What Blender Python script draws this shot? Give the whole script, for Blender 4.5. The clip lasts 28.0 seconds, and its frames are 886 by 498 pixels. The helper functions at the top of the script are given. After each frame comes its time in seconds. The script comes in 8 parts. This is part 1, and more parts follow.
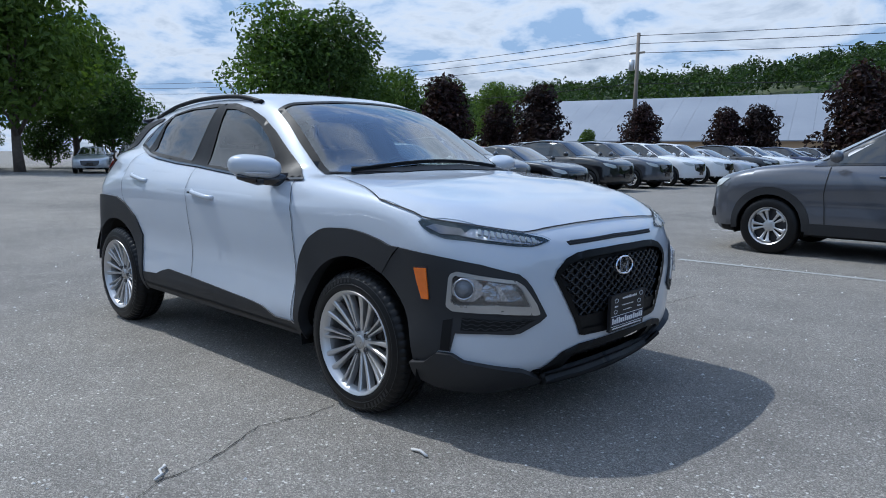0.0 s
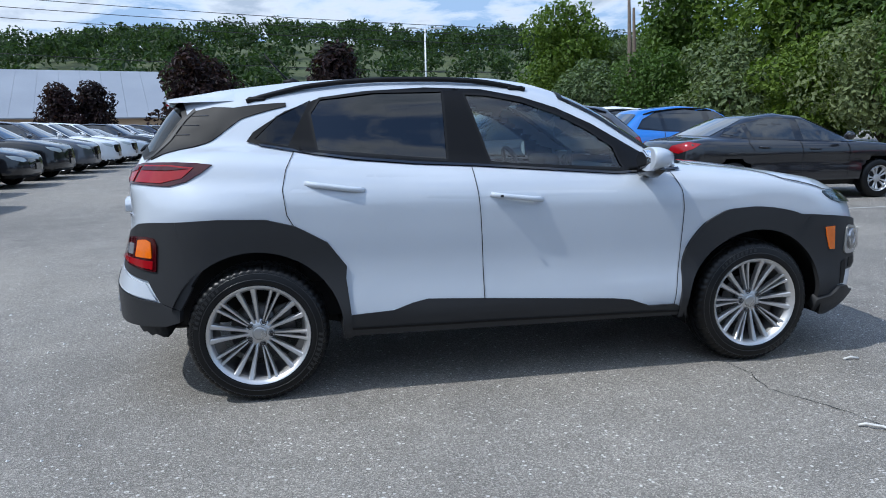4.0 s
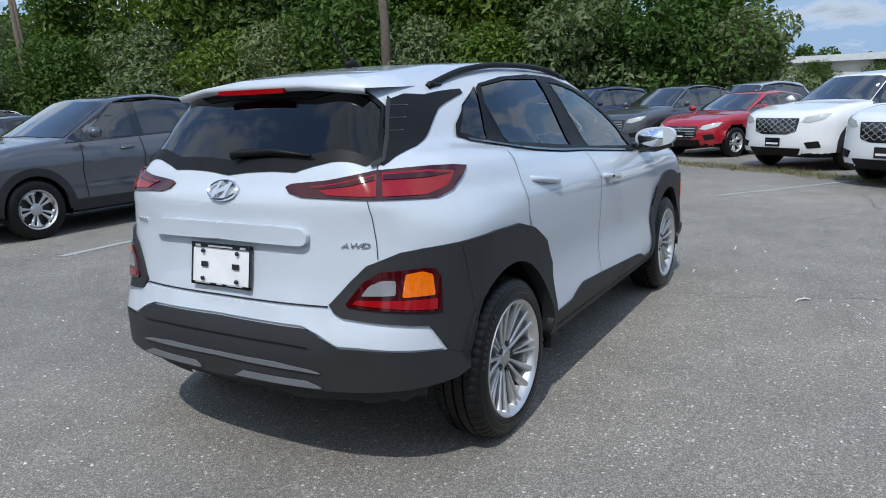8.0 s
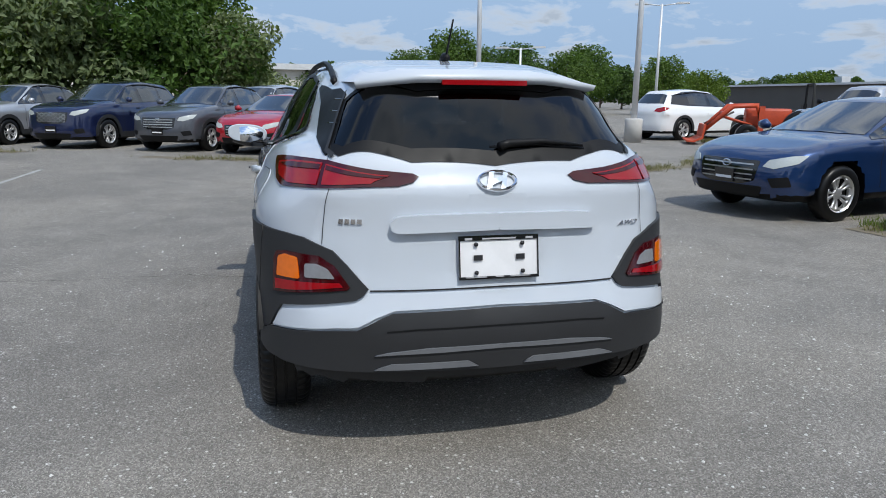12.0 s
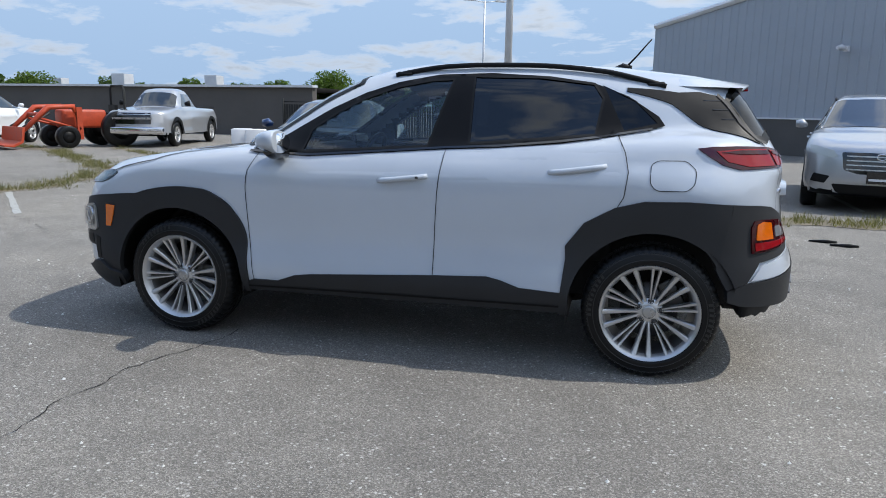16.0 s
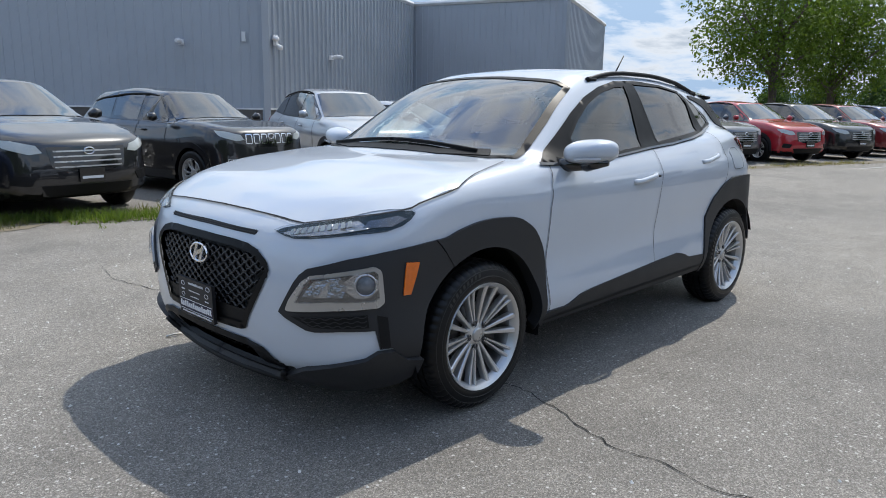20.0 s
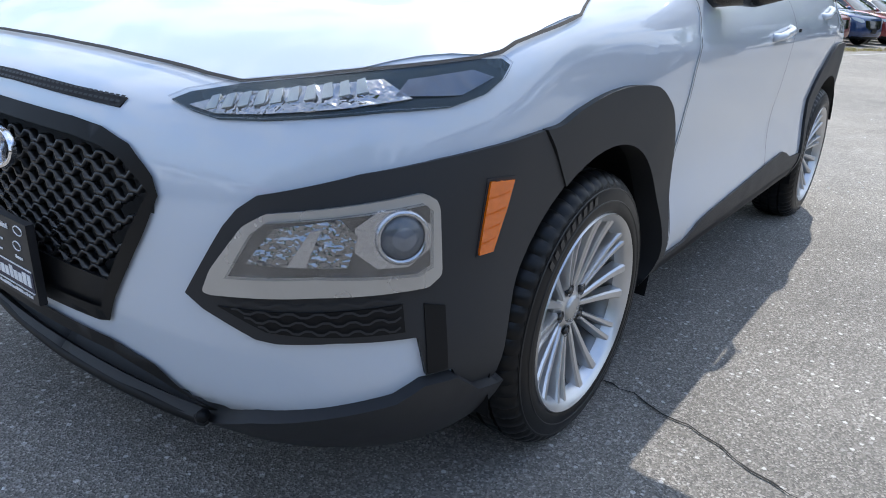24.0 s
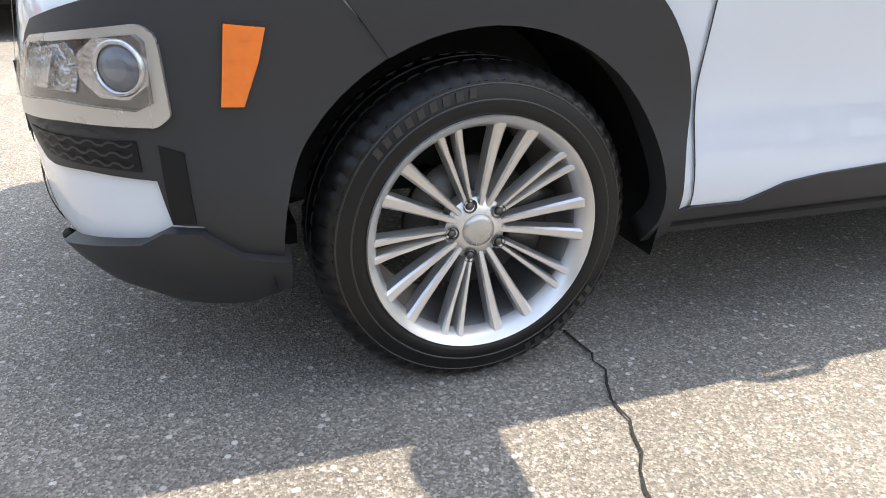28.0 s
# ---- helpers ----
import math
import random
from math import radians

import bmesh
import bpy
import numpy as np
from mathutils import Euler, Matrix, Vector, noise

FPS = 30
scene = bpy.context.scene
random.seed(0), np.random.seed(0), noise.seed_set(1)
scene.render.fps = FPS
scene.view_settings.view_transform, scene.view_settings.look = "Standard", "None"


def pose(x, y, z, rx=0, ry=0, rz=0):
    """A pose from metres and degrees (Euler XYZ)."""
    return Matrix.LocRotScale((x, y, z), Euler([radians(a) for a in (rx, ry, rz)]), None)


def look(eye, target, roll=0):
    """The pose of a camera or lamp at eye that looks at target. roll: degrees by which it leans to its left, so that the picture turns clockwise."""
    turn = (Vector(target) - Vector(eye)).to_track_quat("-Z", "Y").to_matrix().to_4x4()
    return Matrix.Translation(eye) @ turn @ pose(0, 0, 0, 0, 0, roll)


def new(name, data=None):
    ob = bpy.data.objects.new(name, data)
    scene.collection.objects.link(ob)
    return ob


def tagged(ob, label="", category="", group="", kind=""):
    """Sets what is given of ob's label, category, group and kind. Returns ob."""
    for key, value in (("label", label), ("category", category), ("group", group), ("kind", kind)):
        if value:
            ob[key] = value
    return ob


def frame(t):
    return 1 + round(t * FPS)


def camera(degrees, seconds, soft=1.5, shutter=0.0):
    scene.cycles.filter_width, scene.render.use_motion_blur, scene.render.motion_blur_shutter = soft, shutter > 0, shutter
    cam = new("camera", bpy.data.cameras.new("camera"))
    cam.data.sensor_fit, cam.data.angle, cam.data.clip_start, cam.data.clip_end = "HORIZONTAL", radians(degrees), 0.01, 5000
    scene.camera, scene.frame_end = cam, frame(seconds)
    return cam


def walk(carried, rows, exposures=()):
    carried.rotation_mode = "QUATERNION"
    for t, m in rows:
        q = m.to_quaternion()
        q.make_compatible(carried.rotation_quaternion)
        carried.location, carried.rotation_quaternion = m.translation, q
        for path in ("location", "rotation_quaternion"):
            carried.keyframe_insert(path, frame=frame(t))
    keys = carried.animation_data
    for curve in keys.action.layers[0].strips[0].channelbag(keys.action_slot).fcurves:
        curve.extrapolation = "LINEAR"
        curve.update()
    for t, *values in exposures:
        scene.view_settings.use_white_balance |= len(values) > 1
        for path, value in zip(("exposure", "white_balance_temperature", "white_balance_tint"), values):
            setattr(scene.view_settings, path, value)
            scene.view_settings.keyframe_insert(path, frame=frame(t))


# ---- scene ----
cam = camera(64.2, 28.0, soft=0.95)
PATH = [
    (0, (3.749, -2.869, 1.191), (2.382, -1.434, 0.921), 0.3),
    (0.5, (3.402, -3.209, 1.285), (2.16, -1.671, 0.984), 0.3),
    (1, (2.945, -3.643, 1.352), (1.868, -1.991, 1.019), 0.0),
    (1.5, (2.381, -3.93, 1.377), (1.5, -2.169, 1.025), -0.3),
    (2, (1.729, -4.205, 1.369), (1.065, -2.354, 1.002), -0.9),
    (2.5, (1.057, -4.369, 1.364), (0.635, -2.45, 0.99), -1.1),
    (3, (0.35, -4.453, 1.31), (0.179, -2.492, 0.955), -1.3),
    (3.5, (-0.354, -4.373, 1.296), (-0.258, -2.406, 0.944), -1.0),
    (5.5, (-2.79, -3.424, 1.292), (-1.682, -1.793, 0.961), -2.4),
    (6, (-3.185, -3.05, 1.319), (-1.89, -1.57, 0.958), -3.0),
    (6.5, (-3.465, -2.681, 1.352), (-2.036, -1.338, 0.962), -3.1),
    (7, (-3.615, -2.446, 1.378), (-2.095, -1.211, 0.974), -3.0),
    (7.5, (-3.647, -2.324, 1.377), (-2.046, -1.195, 0.973), -2.5),
    (8, (-3.794, -2.049, 1.359), (-2.11, -1.049, 0.957), -2.0),
    (8.5, (-4.028, -1.595, 1.359), (-2.244, -0.781, 0.964), -1.5),
    (9, (-4.198, -1.107, 1.38), (-2.335, -0.51, 0.965), -1.2),
    (9.5, (-4.283, -0.679, 1.345), (-2.362, -0.293, 0.941), -1.1),
    (10, (-4.321, -0.302, 1.323), (-2.368, -0.122, 0.932), -0.7),
    (10.5, (-4.369, -0.028, 1.367), (-2.413, -0.052, 0.951), -0.0),
    (11, (-4.372, 0.03, 1.367), (-2.42, -0.126, 0.962), 0.4),
    (11.5, (-4.407, 0.302, 1.359), (-2.474, -0.001, 0.946), 0.8),
    (12, (-4.432, 0.811, 1.373), (-2.532, 0.348, 0.952), 0.6),
    (12.5, (-4.337, 1.436, 1.36), (-2.508, 0.737, 0.953), 0.4),
    (14.5, (-2.943, 3.502, 1.372), (-1.77, 1.941, 0.937), -0.4),
    (15, (-2.361, 3.793, 1.425), (-1.398, 2.103, 0.96), -0.4),
    (15.5, (-1.781, 4.13, 1.338), (-1.043, 2.319, 0.921), 0.5),
    (16, (-1.114, 4.361, 1.298), (-0.644, 2.456, 0.91), 0.9),
    (16.5, (-0.414, 4.466, 1.366), (-0.227, 2.52, 0.944), 0.9),
    (17, (0.277, 4.476, 1.367), (0.187, 2.522, 0.951), 1.0),
    (17.5, (0.942, 4.442, 1.355), (0.583, 2.517, 0.947), 1.0),
    (18, (1.559, 4.241, 1.346), (0.944, 2.379, 0.952), 1.1),
    (18.5, (2.152, 3.956, 1.34), (1.303, 2.187, 0.952), 1.2),
    (19, (2.699, 3.607, 1.338), (1.636, 1.958, 0.95), 1.2),
    (19.5, (3.184, 3.238, 1.327), (1.934, 1.727, 0.937), 0.9),
    (20, (3.564, 2.812, 1.315), (2.152, 1.451, 0.922), 0.9),
    (20.5, (3.803, 2.465, 1.298), (2.264, 1.249, 0.91), 0.8),
    (22.5, (3.634, 1.879, 1.2), (2.006, 0.846, 0.668), 2.6),
    (23, (3.252, 1.677, 1.116), (1.665, 0.611, 0.529), 3.0),
    (23.5, (2.904, 1.517, 1.061), (1.36, 0.423, 0.414), 3.5),
    (24, (2.725, 1.484, 1.028), (1.2, 0.393, 0.332), 3.7),
    (24.5, (2.758, 1.439, 1.033), (1.207, 0.398, 0.316), 3.0),
    (25, (2.946, 1.27, 1.029), (1.339, 0.315, 0.318), 1.7),
    (25.5, (3.031, 1.131, 1.032), (1.368, 0.271, 0.328), 0.1),
    (26, (3.041, 1.124, 1.051), (1.383, 0.255, 0.347), -0.4),
    (26.5, (2.897, 1.318, 1.022), (1.333, 0.304, 0.297), 0.8),
    (27, (2.63, 1.597, 0.948), (1.248, 0.369, 0.187), 2.1),
    (27.5, (2.251, 1.832, 0.863), (1.135, 0.374, 0.068), 2.5),
    (28, (1.84, 2.052, 0.858), (1.177, 0.342, 0.062), 2.5),
]
EXPOSURES = [(0, 0.33, 5650, 8), (2, 0.55, 5700, 8), (3, 0.6, 5700, 8), (6, 0.51, 5850, 8), (11, 0.41, 6150, 8), (16, 0.62, 6250, 9), (20, 0.69, 6400, 9), (23, 0.9, 6300, 9), (24, 1.18, 6150, 10), (25, 1.1, 6150, 10), (26.3, 1.0, 6150, 10), (27, 1.45, 6300, 10), (27.5, 1.89, 7100, 11), (28, 2.1, 7600, 12)]
walk(cam, [(t, look(eye, target, roll)) for t, eye, target, roll in PATH], EXPOSURES)

# ---- sky and sun ----
SUN_FROM = Vector((-0.685, -0.167, 1.0)).normalized()
w = bpy.data.worlds.new("sky")
scene.world = w
w.use_nodes = True
wn = w.node_tree
bg = wn.nodes["Background"]
sky = wn.nodes.new("ShaderNodeTexSky")
sky.sky_type, sky.sun_disc = "NISHITA", False
sky.sun_elevation = math.asin(SUN_FROM.z)
sky.sun_rotation = math.atan2(SUN_FROM.x, SUN_FROM.y)
sky.air_density, sky.dust_density, sky.ozone_density = 1.0, 0.4, 1.6
wc = wn.nodes.new("ShaderNodeTexCoord")
sep = wn.nodes.new("ShaderNodeSeparateXYZ")
wn.links.new(wc.outputs["Generated"], sep.inputs[0])
lift = wn.nodes.new("ShaderNodeMath")
lift.operation, lift.inputs[1].default_value = "ADD", 0.22
wn.links.new(sep.outputs["Z"], lift.inputs[0])
flat = wn.nodes.new("ShaderNodeCombineXYZ")
for ax in ("X", "Y"):
    dv = wn.nodes.new("ShaderNodeMath")
    dv.operation = "DIVIDE"
    wn.links.new(sep.outputs[ax], dv.inputs[0])
    wn.links.new(lift.outputs[0], dv.inputs[1])
    wn.links.new(dv.outputs[0], flat.inputs[ax])
cloud = wn.nodes.new("ShaderNodeTexNoise")
cloud.inputs["Scale"].default_value, cloud.inputs["Detail"].default_value, cloud.inputs["Roughness"].default_value = 2.6, 9.0, 0.58
cloud.inputs["Distortion"].default_value = 0.25
wn.links.new(flat.outputs[0], cloud.inputs["Vector"])
cover = wn.nodes.new("ShaderNodeValToRGB")
cover.color_ramp.elements[0].position, cover.color_ramp.elements[1].position = 0.455, 0.58
# more haze towards the north-west, clouds banked high in the south, open blue low in the south-east
drift = wn.nodes.new("ShaderNodeVectorMath")
drift.operation, drift.inputs[1].default_value = "DOT_PRODUCT", (-0.045, 0.055, 0.0)
wn.links.new(wc.outputs["Generated"], drift.inputs[0])
bank = wn.nodes.new("ShaderNodeMath")
bank.operation = "MULTIPLY"
wn.links.new(sep.outputs["Y"], bank.inputs[0])
wn.links.new(sep.outputs["Z"], bank.inputs[1])
bank2 = wn.nodes.new("ShaderNodeMath")
bank2.operation, bank2.inputs[1].default_value = "MULTIPLY_ADD", -0.15
wn.links.new(bank.outputs[0], bank2.inputs[0])
wn.links.new(drift.outputs["Value"], bank2.inputs[2])
amount = wn.nodes.new("ShaderNodeMath")
amount.operation = "ADD"
wn.links.new(cloud.outputs["Fac"], amount.inputs[0])
wn.links.new(bank2.outputs[0], amount.inputs[1])
wn.links.new(amount.outputs[0], cover.inputs["Fac"])
tone = wn.nodes.new("ShaderNodeValToRGB")
tone.color_ramp.elements[0].position, tone.color_ramp.elements[0].color = 0.42, (5.8, 5.9, 6.1, 1)
tone.color_ramp.elements[1].position, tone.color_ramp.elements[1].color = 0.66, (2.6, 2.95, 3.45, 1)
wn.links.new(cloud.outputs["Fac"], tone.inputs["Fac"])
cm = wn.nodes.new("ShaderNodeMix")
cm.data_type = "RGBA"
wn.links.new(cover.outputs["Color"], cm.inputs[0])
cap = wn.nodes.new("ShaderNodeMix")
cap.data_type, cap.blend_type = "RGBA", "DARKEN"
cap.inputs[0].default_value, cap.inputs[7].default_value = 1.0, (2.15, 2.95, 4.1, 1)
wn.links.new(sky.outputs[0], cap.inputs[6])
wn.links.new(cap.outputs[2], cm.inputs[6])
wn.links.new(tone.outputs["Color"], cm.inputs[7])
rise = wn.nodes.new("ShaderNodeMath")
rise.operation, rise.inputs[1].default_value, rise.inputs[2].default_value = "MULTIPLY_ADD", 0.55, 0.78
wn.links.new(sep.outputs["Z"], rise.inputs[0])
glow = wn.nodes.new("ShaderNodeVectorMath")
glow.operation = "SCALE"
wn.links.new(cm.outputs[2], glow.inputs[0])
wn.links.new(rise.outputs[0], glow.inputs["Scale"])
wn.links.new(glow.outputs[0], bg.inputs["Color"])
bg.inputs["Strength"].default_value = 0.15
sun = new("sun", bpy.data.lights.new("sun", "SUN"))
sun.data.energy, sun.data.angle, sun.data.color = 2.3, radians(0.6), (1.0, 0.94, 0.85)
sun.matrix_basis = look(SUN_FROM * 60, (0, 0, 0))

# ---- materials ----
def shader(name):
    m = bpy.data.materials.new(name)
    m.use_nodes = True
    nt = m.node_tree
    return m, nt, nt.nodes["Principled BSDF"]


def coords(nt, scale=1.0, kind="Object"):
    tc = nt.nodes.new("ShaderNodeTexCoord")
    mp = nt.nodes.new("ShaderNodeMapping")
    sc = scale if isinstance(scale, tuple) else (scale,) * 3
    mp.inputs["Scale"].default_value = sc
    nt.links.new(tc.outputs[kind], mp.inputs["Vector"])
    return mp.outputs["Vector"]


def noise_tex(nt, vec, scale, detail=4.0, rough=0.55):
    n = nt.nodes.new("ShaderNodeTexNoise")
    n.inputs["Scale"].default_value = scale
    n.inputs["Detail"].default_value = detail
    n.inputs["Roughness"].default_value = rough
    nt.links.new(vec, n.inputs["Vector"])
    return n.outputs["Fac"]


def ramp(nt, fac, stops):
    r = nt.nodes.new("ShaderNodeValToRGB")
    el = r.color_ramp.elements
    while len(el) < len(stops):
        el.new(0.5)
    for e, (p, c) in zip(el, stops):
        e.position = p
        e.color = (c, c, c, 1) if isinstance(c, float) else (*c, 1)
    nt.links.new(fac, r.inputs["Fac"])
    return r.outputs["Color"]


def mixc(nt, fac, a, b, mode="MIX"):
    m = nt.nodes.new("ShaderNodeMix")
    m.data_type, m.blend_type = "RGBA", mode
    for sock, v in ((m.inputs[0], fac), (m.inputs[6], a), (m.inputs[7], b)):
        if isinstance(v, (int, float)):
            sock.default_value = v
        elif isinstance(v, tuple):
            sock.default_value = (*v, 1)
        else:
            nt.links.new(v, sock)
    return m.outputs[2]


def bump(nt, bsdf, height, strength, dist=0.01):
    b = nt.nodes.new("ShaderNodeBump")
    b.inputs["Strength"].default_value = strength
    b.inputs["Distance"].default_value = dist
    nt.links.new(height, b.inputs["Height"])
    nt.links.new(b.outputs["Normal"], bsdf.inputs["Normal"])


def surface(name, col, rough=0.6, metal=0.0, var=0.15, scale=8.0, fine=120.0, relief=0.15, dist=0.004, coat=0.0, spec=0.5, rvar=0.08):
    """A plain surface with variation at two scales and fine relief."""
    m, nt, b = shader(name)
    v = coords(nt)
    n1, n2 = noise_tex(nt, v, scale), noise_tex(nt, v, fine, 3.0)
    lo, hi = tuple(c * (1 - var) for c in col), tuple(min(1.0, c * (1 + var)) for c in col)
    c = mixc(nt, ramp(nt, n1, [(0.3, 0.0), (0.7, 1.0)]), lo, hi)
    c = mixc(nt, 0.35 * min(1.0, var * 4), c, ramp(nt, n2, [(0.3, lo), (0.7, hi)]))
    nt.links.new(c, b.inputs["Base Color"])
    nt.links.new(ramp(nt, n1, [(0.2, max(0.02, rough - rvar)), (0.8, min(1.0, rough + rvar))]), b.inputs["Roughness"])
    b.inputs["Metallic"].default_value = metal
    b.inputs["Specular IOR Level"].default_value = spec
    if coat:
        b.inputs["Coat Weight"].default_value = coat
        b.inputs["Coat Roughness"].default_value = 0.03
    if relief:
        bump(nt, b, n2, relief, dist)
    return m


def car_paint(name, col, metal=0.0, rough=0.32, flake=0.0):
    m, nt, b = shader(name)
    v = coords(nt)
    n1, n2 = noise_tex(nt, v, 2.5, 5.0), noise_tex(nt, v, 900.0, 2.0)
    lo, hi = tuple(c * 0.95 for c in col), tuple(min(1.0, c * 1.04) for c in col)
    c = mixc(nt, n1, lo, hi)
    if flake:
        c = mixc(nt, ramp(nt, n2, [(0.55, 0.0), (0.75, flake)]), c, tuple(min(1, x * 2 + 0.05) for x in col))
    nt.links.new(c, b.inputs["Base Color"])
    nt.links.new(ramp(nt, n1, [(0.3, rough - 0.04), (0.7, rough + 0.05)]), b.inputs["Roughness"])
    b.inputs["Metallic"].default_value = metal
    b.inputs["Specular IOR Level"].default_value = 0.25
    b.inputs["Coat Weight"].default_value = 1.0
    b.inputs["Coat IOR"].default_value = 1.6
    b.inputs["Coat Roughness"].default_value = 0.012
    return m


def glass(name, tint, gloss_rough=0.0, ior=1.6, sheen=0.7, edge=3.4):
    """Thin tinted glazing: a see-through sheet that mirrors by Fresnel."""
    m = bpy.data.materials.new(name)
    m.use_nodes = True
    nt = m.node_tree
    nt.nodes.clear()
    out = nt.nodes.new("ShaderNodeOutputMaterial")
    tr, gl, mx = nt.nodes.new("ShaderNodeBsdfTransparent"), nt.nodes.new("ShaderNodeBsdfGlossy"), nt.nodes.new("ShaderNodeMixShader")
    lw = nt.nodes.new("ShaderNodeLayerWeight")
    lw.inputs["Blend"].default_value = 0.5
    f0 = ((ior - 1) / (ior + 1)) ** 2 * sheen
    fr = nt.nodes.new("ShaderNodeMath")
    fr.operation, fr.inputs[1].default_value = "POWER", edge
    nt.links.new(lw.outputs["Facing"], fr.inputs[0])
    sc = nt.nodes.new("ShaderNodeMath")
    sc.operation, sc.inputs[1].default_value, sc.inputs[2].default_value = "MULTIPLY_ADD", 1 - f0, f0
    nt.links.new(fr.outputs[0], sc.inputs[0])
    fr = sc
    tr.inputs["Color"].default_value = (*tint, 1)
    gl.inputs["Roughness"].default_value = gloss_rough
    nt.links.new(fr.outputs[0], mx.inputs[0])
    nt.links.new(tr.outputs[0], mx.inputs[1])
    nt.links.new(gl.outputs[0], mx.inputs[2])
    nt.links.new(mx.outputs[0], out.inputs["Surface"])
    return m


def lamp_plastic(name, col, trans=0.0, rough=0.08, coat=0.8):
    m, nt, b = shader(name)
    v = coords(nt)
    n = noise_tex(nt, v, 60.0, 2.0)
    nt.links.new(mixc(nt, n, tuple(c * 0.75 for c in col), col), b.inputs["Base Color"])
    b.inputs["Roughness"].default_value = rough
    b.inputs["Coat Weight"].default_value = coat
    b.inputs["Transmission Weight"].default_value = trans
    return m


def asphalt_mat():
    m, nt, b = shader("asphalt")
    v = coords(nt)
    vo = nt.nodes.new("ShaderNodeTexVoronoi")
    vo.inputs["Scale"].default_value = 210.0
    nt.links.new(v, vo.inputs["Vector"])
    grit = nt.nodes.new("ShaderNodeSeparateColor")
    nt.links.new(vo.outputs["Color"], grit.inputs[0])
    stones = ramp(nt, grit.outputs[0], [(0.0, (0.120, 0.111, 0.098)), (0.5, (0.200, 0.186, 0.164)), (0.85, (0.285, 0.265, 0.233)), (1.0, (0.42, 0.39, 0.345))])
    # paler chips of stone here and there in the binder
    chip = nt.nodes.new("ShaderNodeTexVoronoi")
    chip.inputs["Scale"].default_value = 58.0
    nt.links.new(v, chip.inputs["Vector"])
    pick = nt.nodes.new("ShaderNodeSeparateColor")
    nt.links.new(chip.outputs["Color"], pick.inputs[0])
    near = ramp(nt, chip.outputs["Distance"], [(0.30, 1.0), (0.42, 0.0)])
    some = mixc(nt, 1.0, near, ramp(nt, pick.outputs[1], [(0.82, 0.0), (0.86, 0.7), (1.0, 1.0)]), "MULTIPLY")
    stones = mixc(nt, some, stones, ramp(nt, pick.outputs[2], [(0.0, (0.30, 0.285, 0.26)), (1.0, (0.60, 0.58, 0.54))]))
    big, mid, fine = noise_tex(nt, v, 0.22, 6.0, 0.62), noise_tex(nt, v, 2.3, 5.0), noise_tex(nt, v, 60.0, 3.0)
    c = mixc(nt, 1.0, stones, ramp(nt, big, [(0.3, (0.72, 0.72, 0.73)), (0.5, (1.0, 1.0, 1.0)), (0.72, (1.28, 1.26, 1.22))]), "MULTIPLY")
    c = mixc(nt, 1.0, c, ramp(nt, mid, [(0.3, 0.86), (0.55, 1.0), (0.8, 1.12)]), "MULTIPLY")
    nt.links.new(c, b.inputs["Base Color"])
    b.inputs["Roughness"].default_value = 0.82
    b.inputs["Specular IOR Level"].default_value = 0.35
    hi = nt.nodes.new("ShaderNodeMath")
    hi.operation = "ADD"
    nt.links.new(vo.outputs["Distance"], hi.inputs[0])
    nt.links.new(fine, hi.inputs[1])
    bump(nt, b, hi.outputs[0], 0.6, 0.005)
    return m


def leaf_mat(name, dark, lite, trans=0.25):
    m, nt, b = shader(name)
    gi = nt.nodes.new("ShaderNodeNewGeometry")
    oi = nt.nodes.new("ShaderNodeObjectInfo")
    c = ramp(nt, gi.outputs["Random Per Island"], [(0.0, dark), (0.6, tuple((a + b2) / 2 for a, b2 in zip(dark, lite))), (1.0, lite)])
    tint = ramp(nt, oi.outputs["Random"], [(0.0, (0.78, 0.85, 0.8)), (1.0, (1.2, 1.12, 1.0))])
    col = mixc(nt, 1.0, c, tint, "MULTIPLY")
    nt.links.new(col, b.inputs["Base Color"])
    b.inputs["Roughness"].default_value = 0.55
    b.inputs["Specular IOR Level"].default_value = 0.25
    tl, mx = nt.nodes.new("ShaderNodeBsdfTranslucent"), nt.nodes.new("ShaderNodeMixShader")
    mx.inputs[0].default_value = 0.38
    nt.links.new(mixc(nt, 1.0, col, (1.15, 1.25, 0.55), "MULTIPLY"), tl.inputs["Color"])
    nt.links.new(b.outputs[0], mx.inputs[1])
    nt.links.new(tl.outputs[0], mx.inputs[2])
    nt.links.new(mx.outputs[0], nt.nodes["Material Output"].inputs["Surface"])
    return m


M = {}
M["white_paint"] = car_paint("white_paint", (0.505, 0.545, 0.60))
M["seam"] = surface("panel_gap", (0.012, 0.012, 0.013), 0.8, relief=0)
M["cladding"] = surface("grey_plastic_cladding", (0.022, 0.0225, 0.0243), 0.52, var=0.14, scale=3.0, fine=700.0, relief=0.22, dist=0.001, spec=0.36)
M["skid"] = surface("silver_plastic", (0.13, 0.135, 0.145), 0.42, var=0.08, fine=500.0, relief=0.1, dist=0.001)
M["gloss_black"] = surface("gloss_black", (0.008, 0.008, 0.009), 0.12, var=0.1, relief=0, coat=0.6)
M["black_plastic"] = surface("black_plastic", (0.006, 0.006, 0.0065), 0.5, var=0.2, fine=500.0, relief=0.15, dist=0.001, spec=0.22)
M["glass_front"] = glass("side_glass", (0.60, 0.67, 0.65), sheen=1.6)
M["glass_tint"] = glass("privacy_glass", (0.010, 0.0105, 0.012), sheen=0.8)
M["glass_rear_door"] = glass("rear_door_privacy_glass", (0.012, 0.0125, 0.014), sheen=1.3)
